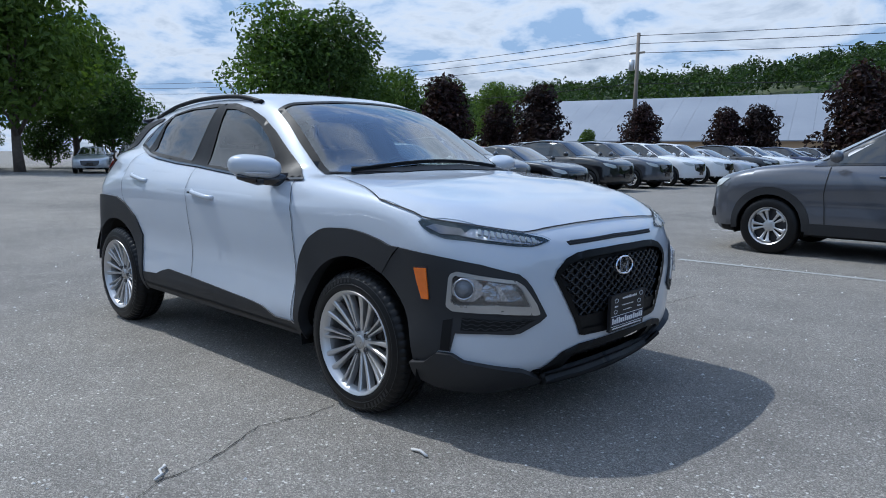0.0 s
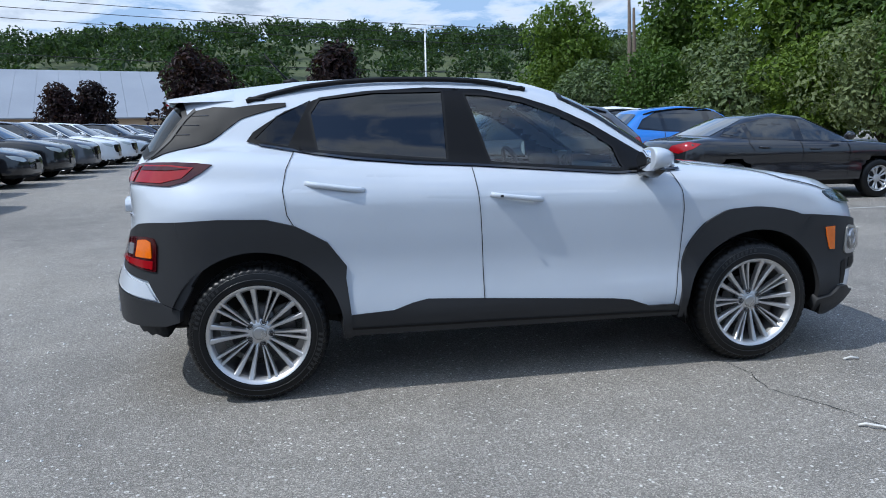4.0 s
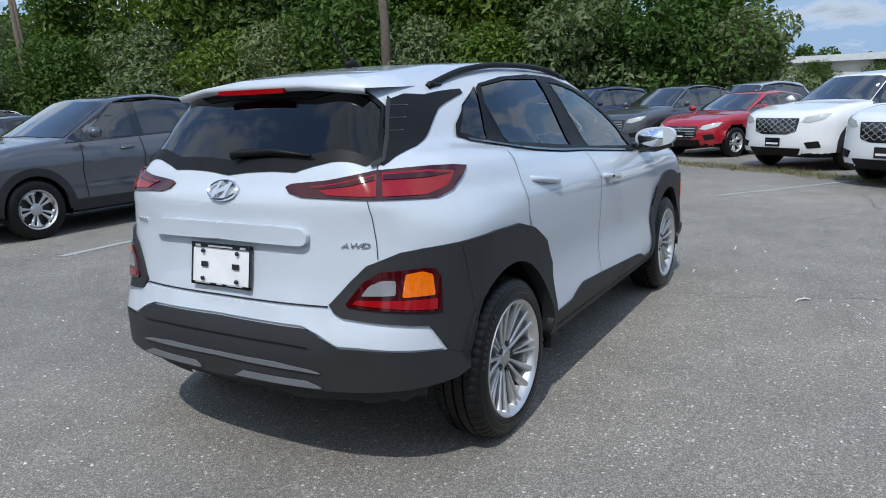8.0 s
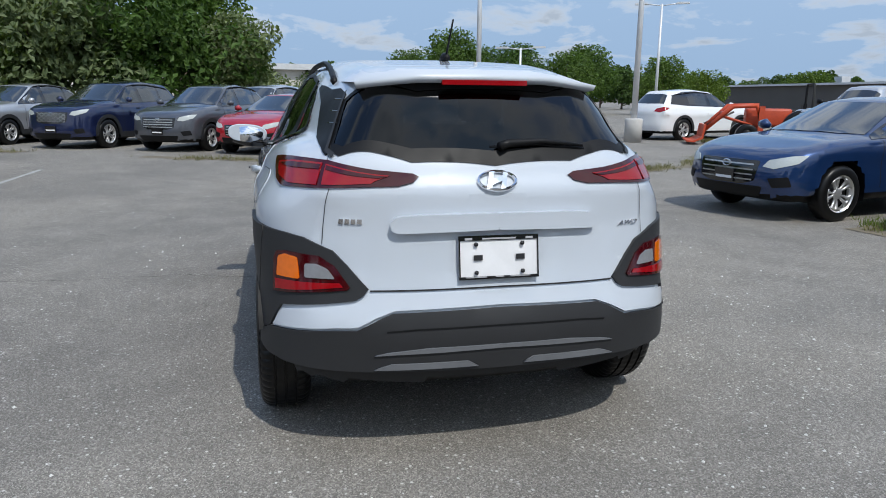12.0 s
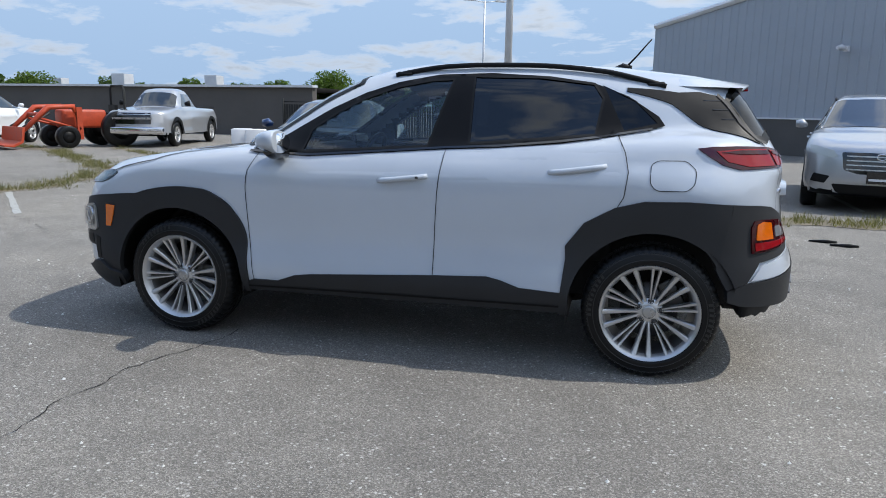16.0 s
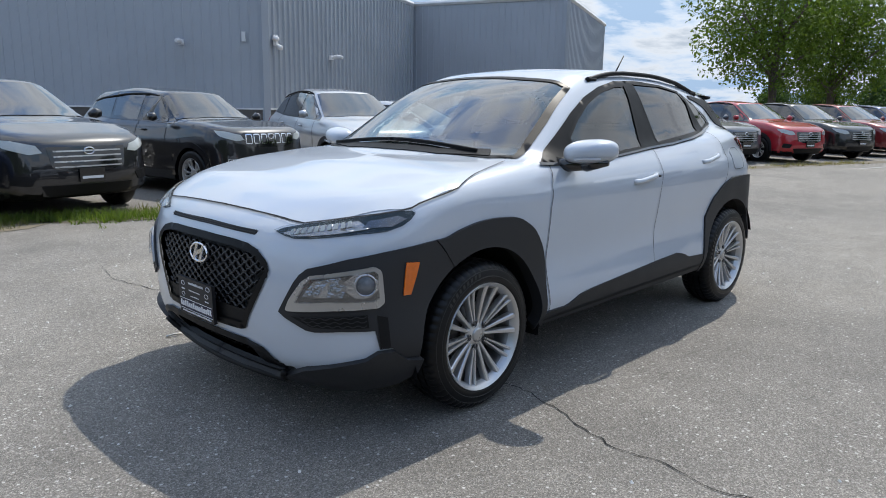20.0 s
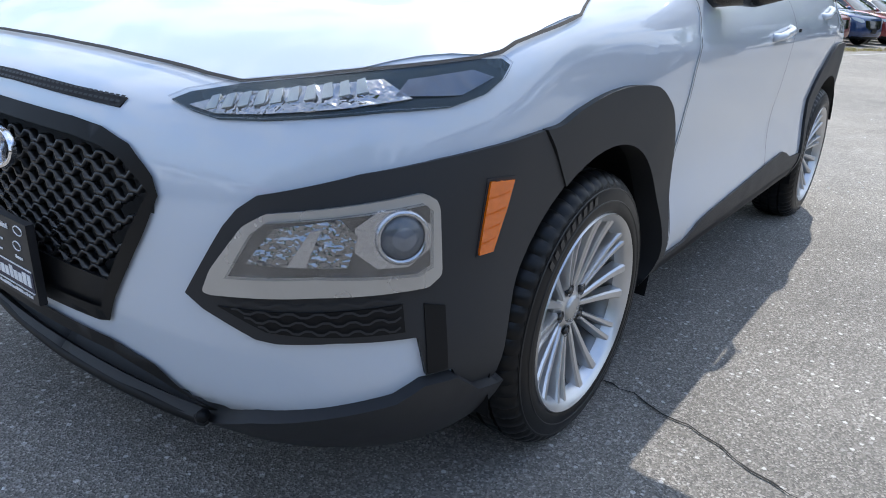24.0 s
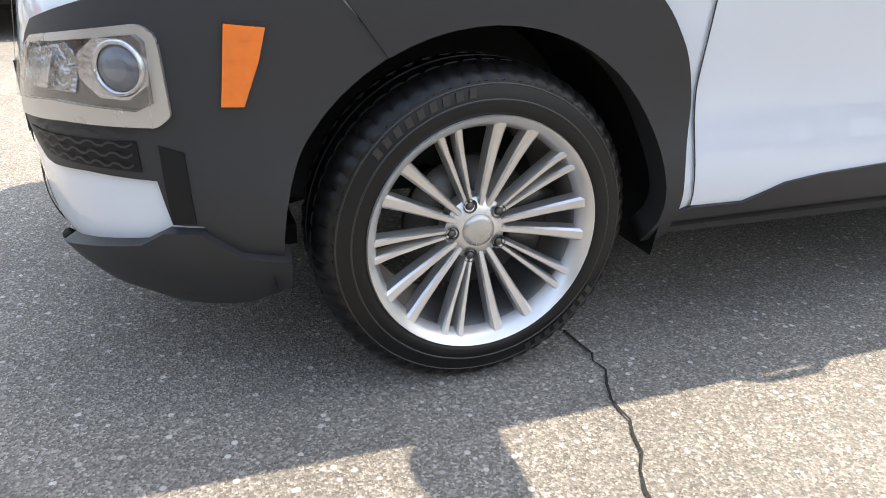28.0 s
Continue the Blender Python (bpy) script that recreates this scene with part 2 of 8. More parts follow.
M["glass_shield"] = glass("windscreen_glass", (0.58, 0.64, 0.62), sheen=1.6, edge=2.2)
M["glass_bg"] = glass("parked_car_glass", (0.075, 0.085, 0.09))
M["lens_clear"] = glass("clear_lens", (0.86, 0.87, 0.88), ior=1.3)
M["chrome"] = surface("chrome", (0.75, 0.75, 0.77), 0.12, 1.0, var=0.04, relief=0)
M["alloy"] = surface("silver_alloy", (0.58, 0.575, 0.57), 0.34, 0.8, var=0.08, scale=14, fine=300, relief=0.05, dist=0.001)
M["alloy_dark"] = surface("dark_alloy", (0.05, 0.05, 0.055), 0.35, 0.4, var=0.1, relief=0)
M["steel"] = surface("brake_steel", (0.10, 0.095, 0.09), 0.45, 0.9, var=0.2)
M["rubber"] = surface("tyre_rubber", (0.007, 0.007, 0.0073), 0.36, var=0.25, scale=12, fine=250, relief=0.12, dist=0.001, spec=0.25)
M["red_lens"] = lamp_plastic("red_lens", (0.30, 0.003, 0.007), coat=0.2)
M["red_dark"] = lamp_plastic("dark_red_lens", (0.05, 0.001, 0.003), coat=0.25)
M["amber"] = lamp_plastic("amber_lens", (0.82, 0.165, 0.002))
M["white_lens"] = lamp_plastic("white_lens", (0.55, 0.56, 0.58), rough=0.15)
M["satin_silver"] = surface("satin_silver", (0.46, 0.455, 0.445), 0.30, 0.7, var=0.06, relief=0)
M["plate_white"] = surface("white_plate", (0.72, 0.72, 0.73), 0.4, var=0.06, relief=0.05)
M["ink_white"] = surface("white_ink", (0.75, 0.75, 0.76), 0.5, var=0.03, relief=0)
M["ink_blue"] = surface("blue_ink", (0.010, 0.010, 0.035), 0.5, var=0.05, relief=0)
M["ink_black"] = surface("black_ink", (0.01, 0.01, 0.012), 0.5, relief=0)
M["cloth"] = surface("dark_seat_cloth", (0.03, 0.03, 0.032), 0.9, var=0.25, fine=300, relief=0.4)
M["liner"] = surface("cabin_trim", (0.022, 0.022, 0.023), 0.8, var=0.2, relief=0.2)
M["headliner"] = surface("headliner_cloth", (0.35, 0.34, 0.32), 0.9, var=0.1)
M["mirror"] = surface("mirror_glass", (0.9, 0.9, 0.9), 0.02, 1.0, var=0.01, relief=0, rvar=0.0)
M["asphalt"] = asphalt_mat()
for nm, col, mt in (("pearl_white", (0.74, 0.75, 0.76), 0.0), ("black", (0.008, 0.008, 0.010), 0.0), ("grey", (0.085, 0.09, 0.105), 0.45), ("silver", (0.46, 0.47, 0.49), 0.6),
                    ("red", (0.34, 0.008, 0.018), 0.1), ("dark_red", (0.16, 0.012, 0.016), 0.3), ("navy", (0.008, 0.014, 0.055), 0.3), ("blue", (0.008, 0.030, 0.105), 0.4),
                    ("sky_blue", (0.015, 0.16, 0.55), 0.2), ("bronze", (0.05, 0.043, 0.042), 0.5), ("light_blue", (0.25, 0.37, 0.45), 0.4)):
    M["paint_" + nm] = car_paint("paint_" + nm, col, mt, flake=0.25 if mt else 0.0)

M["lamp_black"] = surface("lamp_housing", (0.03, 0.045, 0.05), 0.25, 0.3, var=0.1, relief=0)
M["chrome_soft"] = surface("lamp_reflector", (0.62, 0.62, 0.64), 0.22, 0.9, var=0.08, scale=30, relief=0.12, fine=60, dist=0.01)
M["bright_lens"] = lamp_plastic("bright_lens", (0.50, 0.53, 0.52), rough=0.08)
M["pillar_black"] = surface("satin_black_trim", (0.005, 0.005, 0.0055), 0.42, var=0.15, fine=400, relief=0.08, dist=0.001, spec=0.15)
M["rubber_mark"] = surface("raised_rubber", (0.016, 0.016, 0.0165), 0.34, var=0.1, relief=0)
M["lamp_bowl"] = surface("lamp_bowl", (0.20, 0.20, 0.205), 0.16, 0.9, var=0.2, scale=20, relief=0.1, fine=40, dist=0.01)
M["projector"] = lamp_plastic("projector_lens", (0.16, 0.17, 0.19), rough=0.03)
M["chrome_facet"] = surface("faceted_reflector", (0.42, 0.42, 0.43), 0.12, 0.95, var=0.1, scale=25, relief=0.9, fine=28, dist=0.03)
M["grille_rib"] = surface("gloss_grille_rib", (0.008, 0.008, 0.0085), 0.3, var=0.1, relief=0, spec=0.45)
M["reverse_lens"] = lamp_plastic("reverse_lens", (0.24, 0.245, 0.26), rough=0.12)
M["ink_grey"] = surface("grey_ink", (0.35, 0.35, 0.36), 0.5, var=0.03, relief=0)
# the wheels' silver alloy, darkened: shade behind the spokes put into the colour
M["shaded_barrel_alloy"] = surface("silver_alloy_darkened_for_shade", (0.30, 0.295, 0.29), 0.4, 0.8, var=0.15, relief=0)
M["car_glass"] = surface("parked_car_glass", (0.018, 0.021, 0.023), 0.05, var=0.3, scale=1.5, relief=0, coat=1.0, rvar=0.02)
M["grey_metal"] = surface("grey_wall_metal", (0.34, 0.37, 0.41), 0.45, 0.1, var=0.05, scale=0.6, fine=30, relief=0.05)
M["wall_brown"] = surface("brown_block_wall", (0.10, 0.092, 0.085), 0.9, var=0.12, scale=0.8, fine=12, relief=0.3)
M["roof_metal"] = surface("pale_roof_metal", (0.27, 0.29, 0.32), 0.5, 0.2, var=0.14, scale=0.15, fine=6, relief=0.05)
M["tan_wall"] = surface("tan_wall", (0.42, 0.30, 0.19), 0.85, var=0.1, scale=0.5)
M["white_wall"] = surface("off_white_wall", (0.62, 0.60, 0.56), 0.85, var=0.08, scale=0.5)
M["brown_panel"] = surface("brown_panel", (0.16, 0.09, 0.05), 0.8)
M["dark_roof"] = surface("dark_roof", (0.10, 0.10, 0.11), 0.85)
M["galv"] = surface("galvanised_pole", (0.66, 0.67, 0.68), 0.45, 0.3, var=0.08, scale=3)
M["wood_pole"] = surface("weathered_wood_pole", (0.20, 0.17, 0.14), 0.9, var=0.25, scale=(4))
M["concrete"] = surface("concrete", (0.45, 0.44, 0.42), 0.9, var=0.15, scale=3, fine=60, relief=0.3)
M["fence"] = surface("black_fence", (0.016, 0.017, 0.016), 0.8, var=0.2)
M["green_bin"] = surface("green_steel", (0.02, 0.07, 0.045), 0.55, var=0.2)
M["orange_steel"] = surface("orange_red_steel", (0.45, 0.06, 0.02), 0.5, var=0.2)
M["bark"] = surface("bark", (0.12, 0.095, 0.075), 0.95, var=0.35, scale=5, fine=30, relief=0.8, dist=0.03)
M["leaf_green"] = leaf_mat("green_leaves", (0.05, 0.09, 0.018), (0.125, 0.20, 0.048))
M["leaf_dark"] = leaf_mat("dark_green_leaves", (0.035, 0.066, 0.018), (0.09, 0.15, 0.042))
M["leaf_grey"] = leaf_mat("grey_green_leaves", (0.095, 0.13, 0.065), (0.20, 0.25, 0.13))
M["leaf_lime"] = leaf_mat("bright_green_leaves", (0.065, 0.11, 0.018), (0.15, 0.22, 0.04))
M["leaf_purple"] = leaf_mat("purple_leaves", (0.012, 0.008, 0.010), (0.045, 0.022, 0.026))
M["leaf_yellow"] = leaf_mat("yellow_green_leaves", (0.12, 0.12, 0.02), (0.28, 0.24, 0.03))
M["grass"] = leaf_mat("dry_grass", (0.10, 0.105, 0.042), (0.30, 0.26, 0.15))
M["grass_lush"] = leaf_mat("lush_grass", (0.07, 0.12, 0.02), (0.17, 0.24, 0.05))
M["leaf_far"] = leaf_mat("far_wood_leaves", (0.022, 0.042, 0.016), (0.070, 0.112, 0.040))
M["hill"] = surface("hill_grass", (0.070, 0.088, 0.036), 0.95, var=0.4, scale=0.05, fine=0.6, relief=0.5, dist=0.3)
M["verge"] = surface("verge_soil", (0.17, 0.145, 0.10), 0.95, var=0.35, scale=2.0, fine=30, relief=0.5, dist=0.02)
M["line_white"] = surface("worn_white_paint", (0.36, 0.36, 0.34), 0.85, var=0.35, scale=20, fine=90, relief=0.1)
M["crack"] = surface("crack_fill", (0.012, 0.012, 0.011), 0.95, relief=0)
M["debris"] = surface("pale_debris", (0.62, 0.61, 0.58), 0.8)
M["wire"] = surface("black_wire", (0.015, 0.015, 0.016), 0.7, relief=0)

# ---- mesh helpers ----
def obj(name, verts, faces, mat, parent=None, label="", smooth=True, m=None):
    me = bpy.data.meshes.new(name)
    me.from_pydata([tuple(map(float, v)) for v in verts], [], [tuple(map(int, f)) for f in faces])
    if smooth:
        me.polygons.foreach_set("use_smooth", [True] * len(me.polygons))
    me.materials.append(mat)
    me.update()
    return put(name, me, parent, label, m)


def put(name, me, parent=None, label="", m=None, mat=None):
    ob = new(name, me)
    if parent is not None:
        ob.parent = parent
    if m is not None:
        ob.matrix_basis = m
    if label:
        ob["label"] = label
    if mat is not None:
        ob.material_slots[0].link = "OBJECT"
        ob.material_slots[0].material = mat
    return ob


def part(name, bm, mat, parent, label="", smooth=True, m=None, angle=None):
    me = bpy.data.meshes.new(name)
    if smooth:
        for f in bm.faces:
            f.smooth = True
    if angle:
        for e in bm.edges:
            if len(e.link_faces) == 2 and e.calc_face_angle(0) > radians(angle):
                e.smooth = False
    bm.to_mesh(me)
    bm.free()
    me.materials.append(mat)
    return put(name, me, parent, label, m)


def box(sx, sy, sz, c=(0, 0, 0), bev=0.0, seg=2, bm=None):
    own = bm is None
    bm = bm or bmesh.new()
    vs = bmesh.ops.create_cube(bm, size=1, matrix=Matrix.Translation(c) @ Matrix.Diagonal((sx, sy, sz, 1)))["verts"]
    if bev:
        es = list({e for v in vs for e in v.link_edges})
        bmesh.ops.bevel(bm, geom=es, offset=bev, segments=seg, affect="EDGES", profile=0.5)
    return bm


def revolve(profile, n=48, axis="y", sharp=False):
    """Profile rows (radius, along) turned round the axis; open at both ends unless the radius is 0."""
    k = len(profile)
    a = np.linspace(0, 2 * np.pi, n, endpoint=False)
    r, h = np.array(profile, float).T
    ring = np.stack([np.cos(a)[:, None] * r, np.sin(a)[:, None] * r, np.broadcast_to(h, (n, k))], -1)
    ring = ring[..., [0, 2, 1]] if axis == "y" else ring
    faces = [(i * k + j, i * k + j + 1, (i + 1) % n * k + j + 1, (i + 1) % n * k + j) for i in range(n) for j in range(k - 1)]
    if axis != "y":
        faces = [f[::-1] for f in faces]
    return ring.reshape(-1, 3), faces


def tube(points, radius, n=8, taper=1.0, closed=False):
    """A round bar along the points, its radius one number or one for each point."""
    p = np.array(points, float)
    k = len(p)
    rad = np.full(k, radius, float) if np.isscalar(radius) else np.array(radius, float)
    rad = rad * np.linspace(1, taper, k)
    t = np.gradient(p, axis=0)
    t /= np.linalg.norm(t, axis=1)[:, None] + 1e-9
    ref = np.where(np.abs(t[:, 2:3]) > 0.9, [[1.0, 0, 0]], [[0, 0, 1.0]])
    u = np.cross(t, ref)
    u /= np.linalg.norm(u, axis=1)[:, None]
    w = np.cross(t, u)
    a = np.linspace(0, 2 * np.pi, n, endpoint=False)
    v = p[:, None] + rad[:, None, None] * (np.cos(a)[None, :, None] * u[:, None] + np.sin(a)[None, :, None] * w[:, None])
    f = [(i * n + j, i * n + (j + 1) % n, (i + 1) * n + (j + 1) % n, (i + 1) * n + j) for i in range(k - 1) for j in range(n)]
    f += [tuple(range(n))[::-1], tuple(range((k - 1) * n, k * n))]
    return v.reshape(-1, 3), f


def joined(*pieces):
    vs, fs, n = [], [], 0
    for v, f in pieces:
        vs.append(np.asarray(v, float).reshape(-1, 3))
        fs += [tuple(i + n for i in q) for q in f]
        n += len(vs[-1])
    return np.concatenate(vs), fs


def cuboid(c, s):
    x, y, z = (np.array([-0.5, 0.5]) * s[i] + c[i] for i in range(3))
    v = [(a, b, d) for a in x for b in y for d in z]
    return v, [(0, 1, 3, 2), (4, 6, 7, 5), (0, 4, 5, 1), (2, 3, 7, 6), (0, 2, 6, 4), (1, 5, 7, 3)]


def rounded(poly, r, n=4):
    """The polygon with its corners cut round; r is one radius, or one for each corner."""
    p = [np.array(q, float) for q in poly]
    rr = [r] * len(p) if np.isscalar(r) else r
    out = []
    for i, q in enumerate(p):
        a, b = p[i - 1] - q, p[(i + 1) % len(p)] - q
        la, lb = np.linalg.norm(a), np.linalg.norm(b)
        d = min(rr[i], 0.45 * la, 0.45 * lb)
        if d < 1e-4:
            out.append(q)
            continue
        s, e = q + a / la * d, q + b / lb * d
        for t in np.linspace(0, 1, n + 1):
            out.append((1 - t) ** 2 * s + 2 * t * (1 - t) * q + t * t * e)
    return np.array(out)


def inside(poly, pts):
    poly, pts = np.asarray(poly, float), np.asarray(pts, float)
    x, y = pts[:, 0], pts[:, 1]
    res = np.zeros(len(pts), bool)
    j = len(poly) - 1
    for i in range(len(poly)):
        xi, yi, xj, yj = *poly[i], *poly[j]
        cut = (yi > y) != (yj > y)
        with np.errstate(divide="ignore", invalid="ignore"):
            res ^= cut & (x < (xj - xi) * (y - yi) / (yj - yi + 1e-12) + xi)
        j = i
    return res


def dense(poly, step):
    out = []
    for a, b in zip(poly, np.roll(poly, -1, axis=0)):
        k = max(1, int(np.ceil(np.linalg.norm(b - a) / step)))
        out += [a + (b - a) * i / k for i in range(k)]
    return np.array(out)


def fill(poly, step):
    """Triangles that fill a flat polygon, with points inside it every step."""
    from mathutils.geometry import delaunay_2d_cdt
    edge = dense(np.asarray(poly, float), step)
    lo, hi = edge.min(0), edge.max(0)
    gx, gy = np.meshgrid(np.arange(lo[0] + step / 2, hi[0], step), np.arange(lo[1] + step / 2, hi[1], step))
    g = np.stack([gx.ravel(), gy.ravel()], 1)
    g = g[inside(edge, g)]
    if len(g):
        far = np.min(((g[:, None] - edge[None]) ** 2).sum(-1), axis=1) > (0.45 * step) ** 2
        g = g[far]
    pts = np.concatenate([edge, g])
    k = len(edge)
    v, _, f, *_ = delaunay_2d_cdt([Vector(p) for p in pts], [(i, (i + 1) % k) for i in range(k)], [list(range(k))], 1, 1e-6)
    v = np.array([tuple(q) for q in v])
    f = [tuple(q) for q in f]
    f = [q if np.cross(v[q[1]] - v[q[0]], v[q[2]] - v[q[0]]) > 0 else q[::-1] for q in f]
    return v, f


def crisp(ob, deg=32):
    bm = bmesh.new()
    bm.from_mesh(ob.data)
    bmesh.ops.recalc_face_normals(bm, faces=bm.faces)
    for e in bm.edges:
        e.smooth = not (len(e.link_faces) == 2 and e.calc_face_angle(0) > radians(deg))
    bm.to_mesh(ob.data)
    bm.free()
    return ob


# ---- car bodies: a smooth solid, and panels laid on it ----
def smax(a, b, k):
    h = np.maximum(k - np.abs(a - b), 0) / k
    return np.maximum(a, b) + h * h * k / 4


def curve(rows, x, soft=0.06):
    xs, zs = np.array(rows, float).T
    o = np.argsort(xs)
    g = np.linspace(xs.min() - 0.5, xs.max() + 0.5, 600)
    v = np.interp(g, xs[o], zs[o])
    w = max(1, int(soft / (g[1] - g[0])))
    ker = np.hanning(2 * w + 3)[1:-1]
    v = np.convolve(np.pad(v, w, mode="edge"), ker / ker.sum(), "valid")
    return np.interp(x, g, v)


class Solid:
    """A car's outer form from its side, plan and section lines. x ahead, y to its left, z up; the middle of the wheelbase is 0."""

    def __init__(self, P):
        self.P = P
        self.xf, self.xr = max(x for x, _ in P["front"]), min(x for x, _ in P["rear"])

    def f(self, p, wells=True):
        P = self.P
        x, y, z = p[..., 0], np.abs(p[..., 1]), p[..., 2]
        front = curve([(b, a) for a, b in P["front"]], z, 0.05) - P["nose"] * y ** 2 - P["nose4"] * y ** 4
        rear = curve([(b, a) for a, b in P["rear"]], z, 0.05) + P["tail"] * y ** 2 + P["tail4"] * y ** 4
        w = curve(P["plan"], x, 0.2) * curve(P["section"], z, 0.05)
        if "tuck" in P:
            # the tail draws in above the waist
            u_, q_ = np.clip((-x - 1.1) / 0.7, 0, 1), np.clip((z - 0.90) / 0.18, 0, 1)
            w = w * (1 - P["tuck"] * u_ * u_ * (3 - 2 * u_) * q_ * q_ * (3 - 2 * q_))
        if "line" in P:
            # a shoulder line pressed into the flank, sharper above than below, and a hollow under it
            d_ = z - curve(P["line"], x, 0.15)
            fade = np.clip((1.5 - np.abs(x + 0.15)) / 0.5, 0, 1)
            w = w + fade * (0.011 * np.clip(1 - np.where(d_ > 0, d_ / 0.05, -d_ / 0.16), 0, 1) - 0.009 * np.exp(-((d_ + 0.33) / 0.11) ** 2))
        low = smax(smax(x - front, rear - x, 0.05), y - w, P["corner"])
        low = smax(low, z - (curve(P["deck"], x, 0.08) - P["crown"] * y ** 2), P["shoulder"])
        low = smax(low, P["floor"] - z, 0.06)
        xs = x + np.where(x > P["mid"], P["wrap_f"], -P["wrap_r"]) * y ** 2
        top = z - (curve(P["roof"], xs, 0.10) - P["roof_crown"] * y ** 2)
        wg = curve(P["cabin"], x, 0.2) - P["tumble"] * (z - P["belt"])
        cab = smax(smax(top * 0.75, y - wg, P["cant"]), P.get("cab_low", P["belt"] - 0.15) - z, 0.05)
        k = P["blend"]
        h = np.maximum(k - np.abs(low - cab), 0) / k
        d = np.minimum(low, cab) - h * h * k / 4
        if wells:
            for xw in P["wheels"]:
                well = np.maximum(np.hypot(x - xw, z - P["hub"]) - P["well"], P["well_y"] - y)
                d = np.maximum(d, -well)
        return d

    def grad(self, p, wells=True, e=2e-3):
        return np.stack([self.f(p + e * a, wells) - self.f(p - e * a, wells) for a in np.eye(3)], -1) / (2 * e)

    def net(self, step, level=0.0, wells=True, drop=None):
        """The surface as quads on a grid."""
        n = [int(np.ceil(d / step)) + 3 for d in (self.xf - self.xr + 0.1, 2.0, 1.95)]
        o = np.array([self.xr - 0.05 - step, -(n[1] - 1) * step / 2, -0.02])
        ix = np.stack(np.meshgrid(*[np.arange(k) for k in n], indexing="ij"), -1)
        v = self.f(o + ix * step, wells) - level
        s = v < 0
        cells = np.zeros([k - 1 for k in n], bool)
        corner = [(a, b, c) for a in (0, 1) for b in (0, 1) for c in (0, 1)]
        cnt = sum(s[a:n[0] - 1 + a, b:n[1] - 1 + b, c:n[2] - 1 + c].astype(int) for a, b, c in corner)
        cells = (cnt > 0) & (cnt < 8)
        num = -np.ones(cells.shape, int)
        num[cells] = np.arange(cells.sum())
        p = o + (np.argwhere(cells) + 0.5) * step
        for _ in range(4):
            g = self.grad(p, wells)
            p = p - np.clip(((self.f(p, wells) - level) / ((g * g).sum(-1) + 1e-6))[:, None] * g, -step * 0.6, step * 0.6)
        quads = []
        for ax in range(3):
            a, b = (ax + 1) % 3, (ax + 2) % 3
            sl = [slice(None)] * 3
            sl[ax] = slice(0, n[ax] - 1)
            s0 = s[tuple(sl)]
            sl[ax] = slice(1, n[ax])
            s1 = s[tuple(sl)]
            e = np.argwhere(s0 != s1)
            ok = np.all((e[:, [a, b]] > 0) & (e[:, [a, b]] < np.array([n[a], n[b]]) - 1), axis=1)
            e = e[ok]
            da, db = np.eye(3, dtype=int)[a], np.eye(3, dtype=int)[b]
            q = np.stack([num[tuple((e - da - db).T)], num[tuple((e - db).T)], num[tuple(e.T)], num[tuple((e - da).T)]], 1)
            flip = ~s0[tuple(e.T)]
            q[flip] = q[flip][:, ::-1]
            quads.append(q[(q >= 0).all(1)])
        q = np.concatenate(quads)
        if drop is not None:
            q = q[~drop(p[q].mean(1))]
        used = np.unique(q)
        re = -np.ones(len(p), int)
        re[used] = np.arange(len(used))
        return p[used], re[q]

    # a line round the car in plan, outside it: s runs from the nose (0) along the left flank to the tail
    def ring(self, s):
        R, hw = 0.60, 1.05
        xf, xr = self.xf + 0.1, self.xr - 0.1
        s = np.asarray(s, float)
        a, arc = hw - R, R * np.pi / 2
        L = xf - xr - 2 * R
        th = np.clip((s - a) / R, 0, np.pi / 2)
        th2 = np.clip((s - a - arc - L) / R, 0, np.pi / 2)
        flank = np.clip(s - a - arc, 0, L)
        end = np.maximum(s - a - 2 * arc - L, 0)
        x = xf - R + R * np.cos(th) - flank - R * np.sin(th2)
        y = np.minimum(s, a) + R * np.sin(th) - R * (1 - np.cos(th2)) - end
        ang = th + th2
        return np.stack([x, y], -1), np.stack([-np.cos(ang), -np.sin(ang)], -1)

    def s_of(self, x, y):
        s = np.linspace(-0.3, 7.2, 3000)
        b, d = self.ring(s)
        off = np.array([x, y]) - b
        side = np.abs(off[:, 0] * d[:, 1] - off[:, 1] * d[:, 0])
        ahead = (off * d).sum(1)
        return float(s[np.argmin(side + np.where((ahead > -0.05) & (ahead < 1.2), 0, 9))])

    def cast(self, base, way, reach=1.3):
        t = np.linspace(0, reach, 140)
        v = self.f(base[:, None] + t[None, :, None] * way[:, None], False)
        i = np.argmax(v < 0, axis=1)
        i[(v >= 0).all(1)] = 70
        lo, hi = t[np.maximum(i - 1, 0)], t[i]
        for _ in range(14):
            m = (lo + hi) / 2
            ins = self.f(base + m[:, None] * way, False) < 0
            lo, hi = np.where(ins, lo, m), np.where(ins, m, hi)
        return base + hi[:, None] * way

    def to_side(self, sz):
        b, d = self.ring(sz[:, 0])
        return self.cast(np.c_[b, sz[:, 1]], np.c_[d, 0 * sz[:, 1]])

    def to_top(self, xy):
        n = len(xy)
        return self.cast(np.c_[xy, np.full(n, 1.9)], np.tile([0, 0, -1.0], (n, 1)), 1.7)

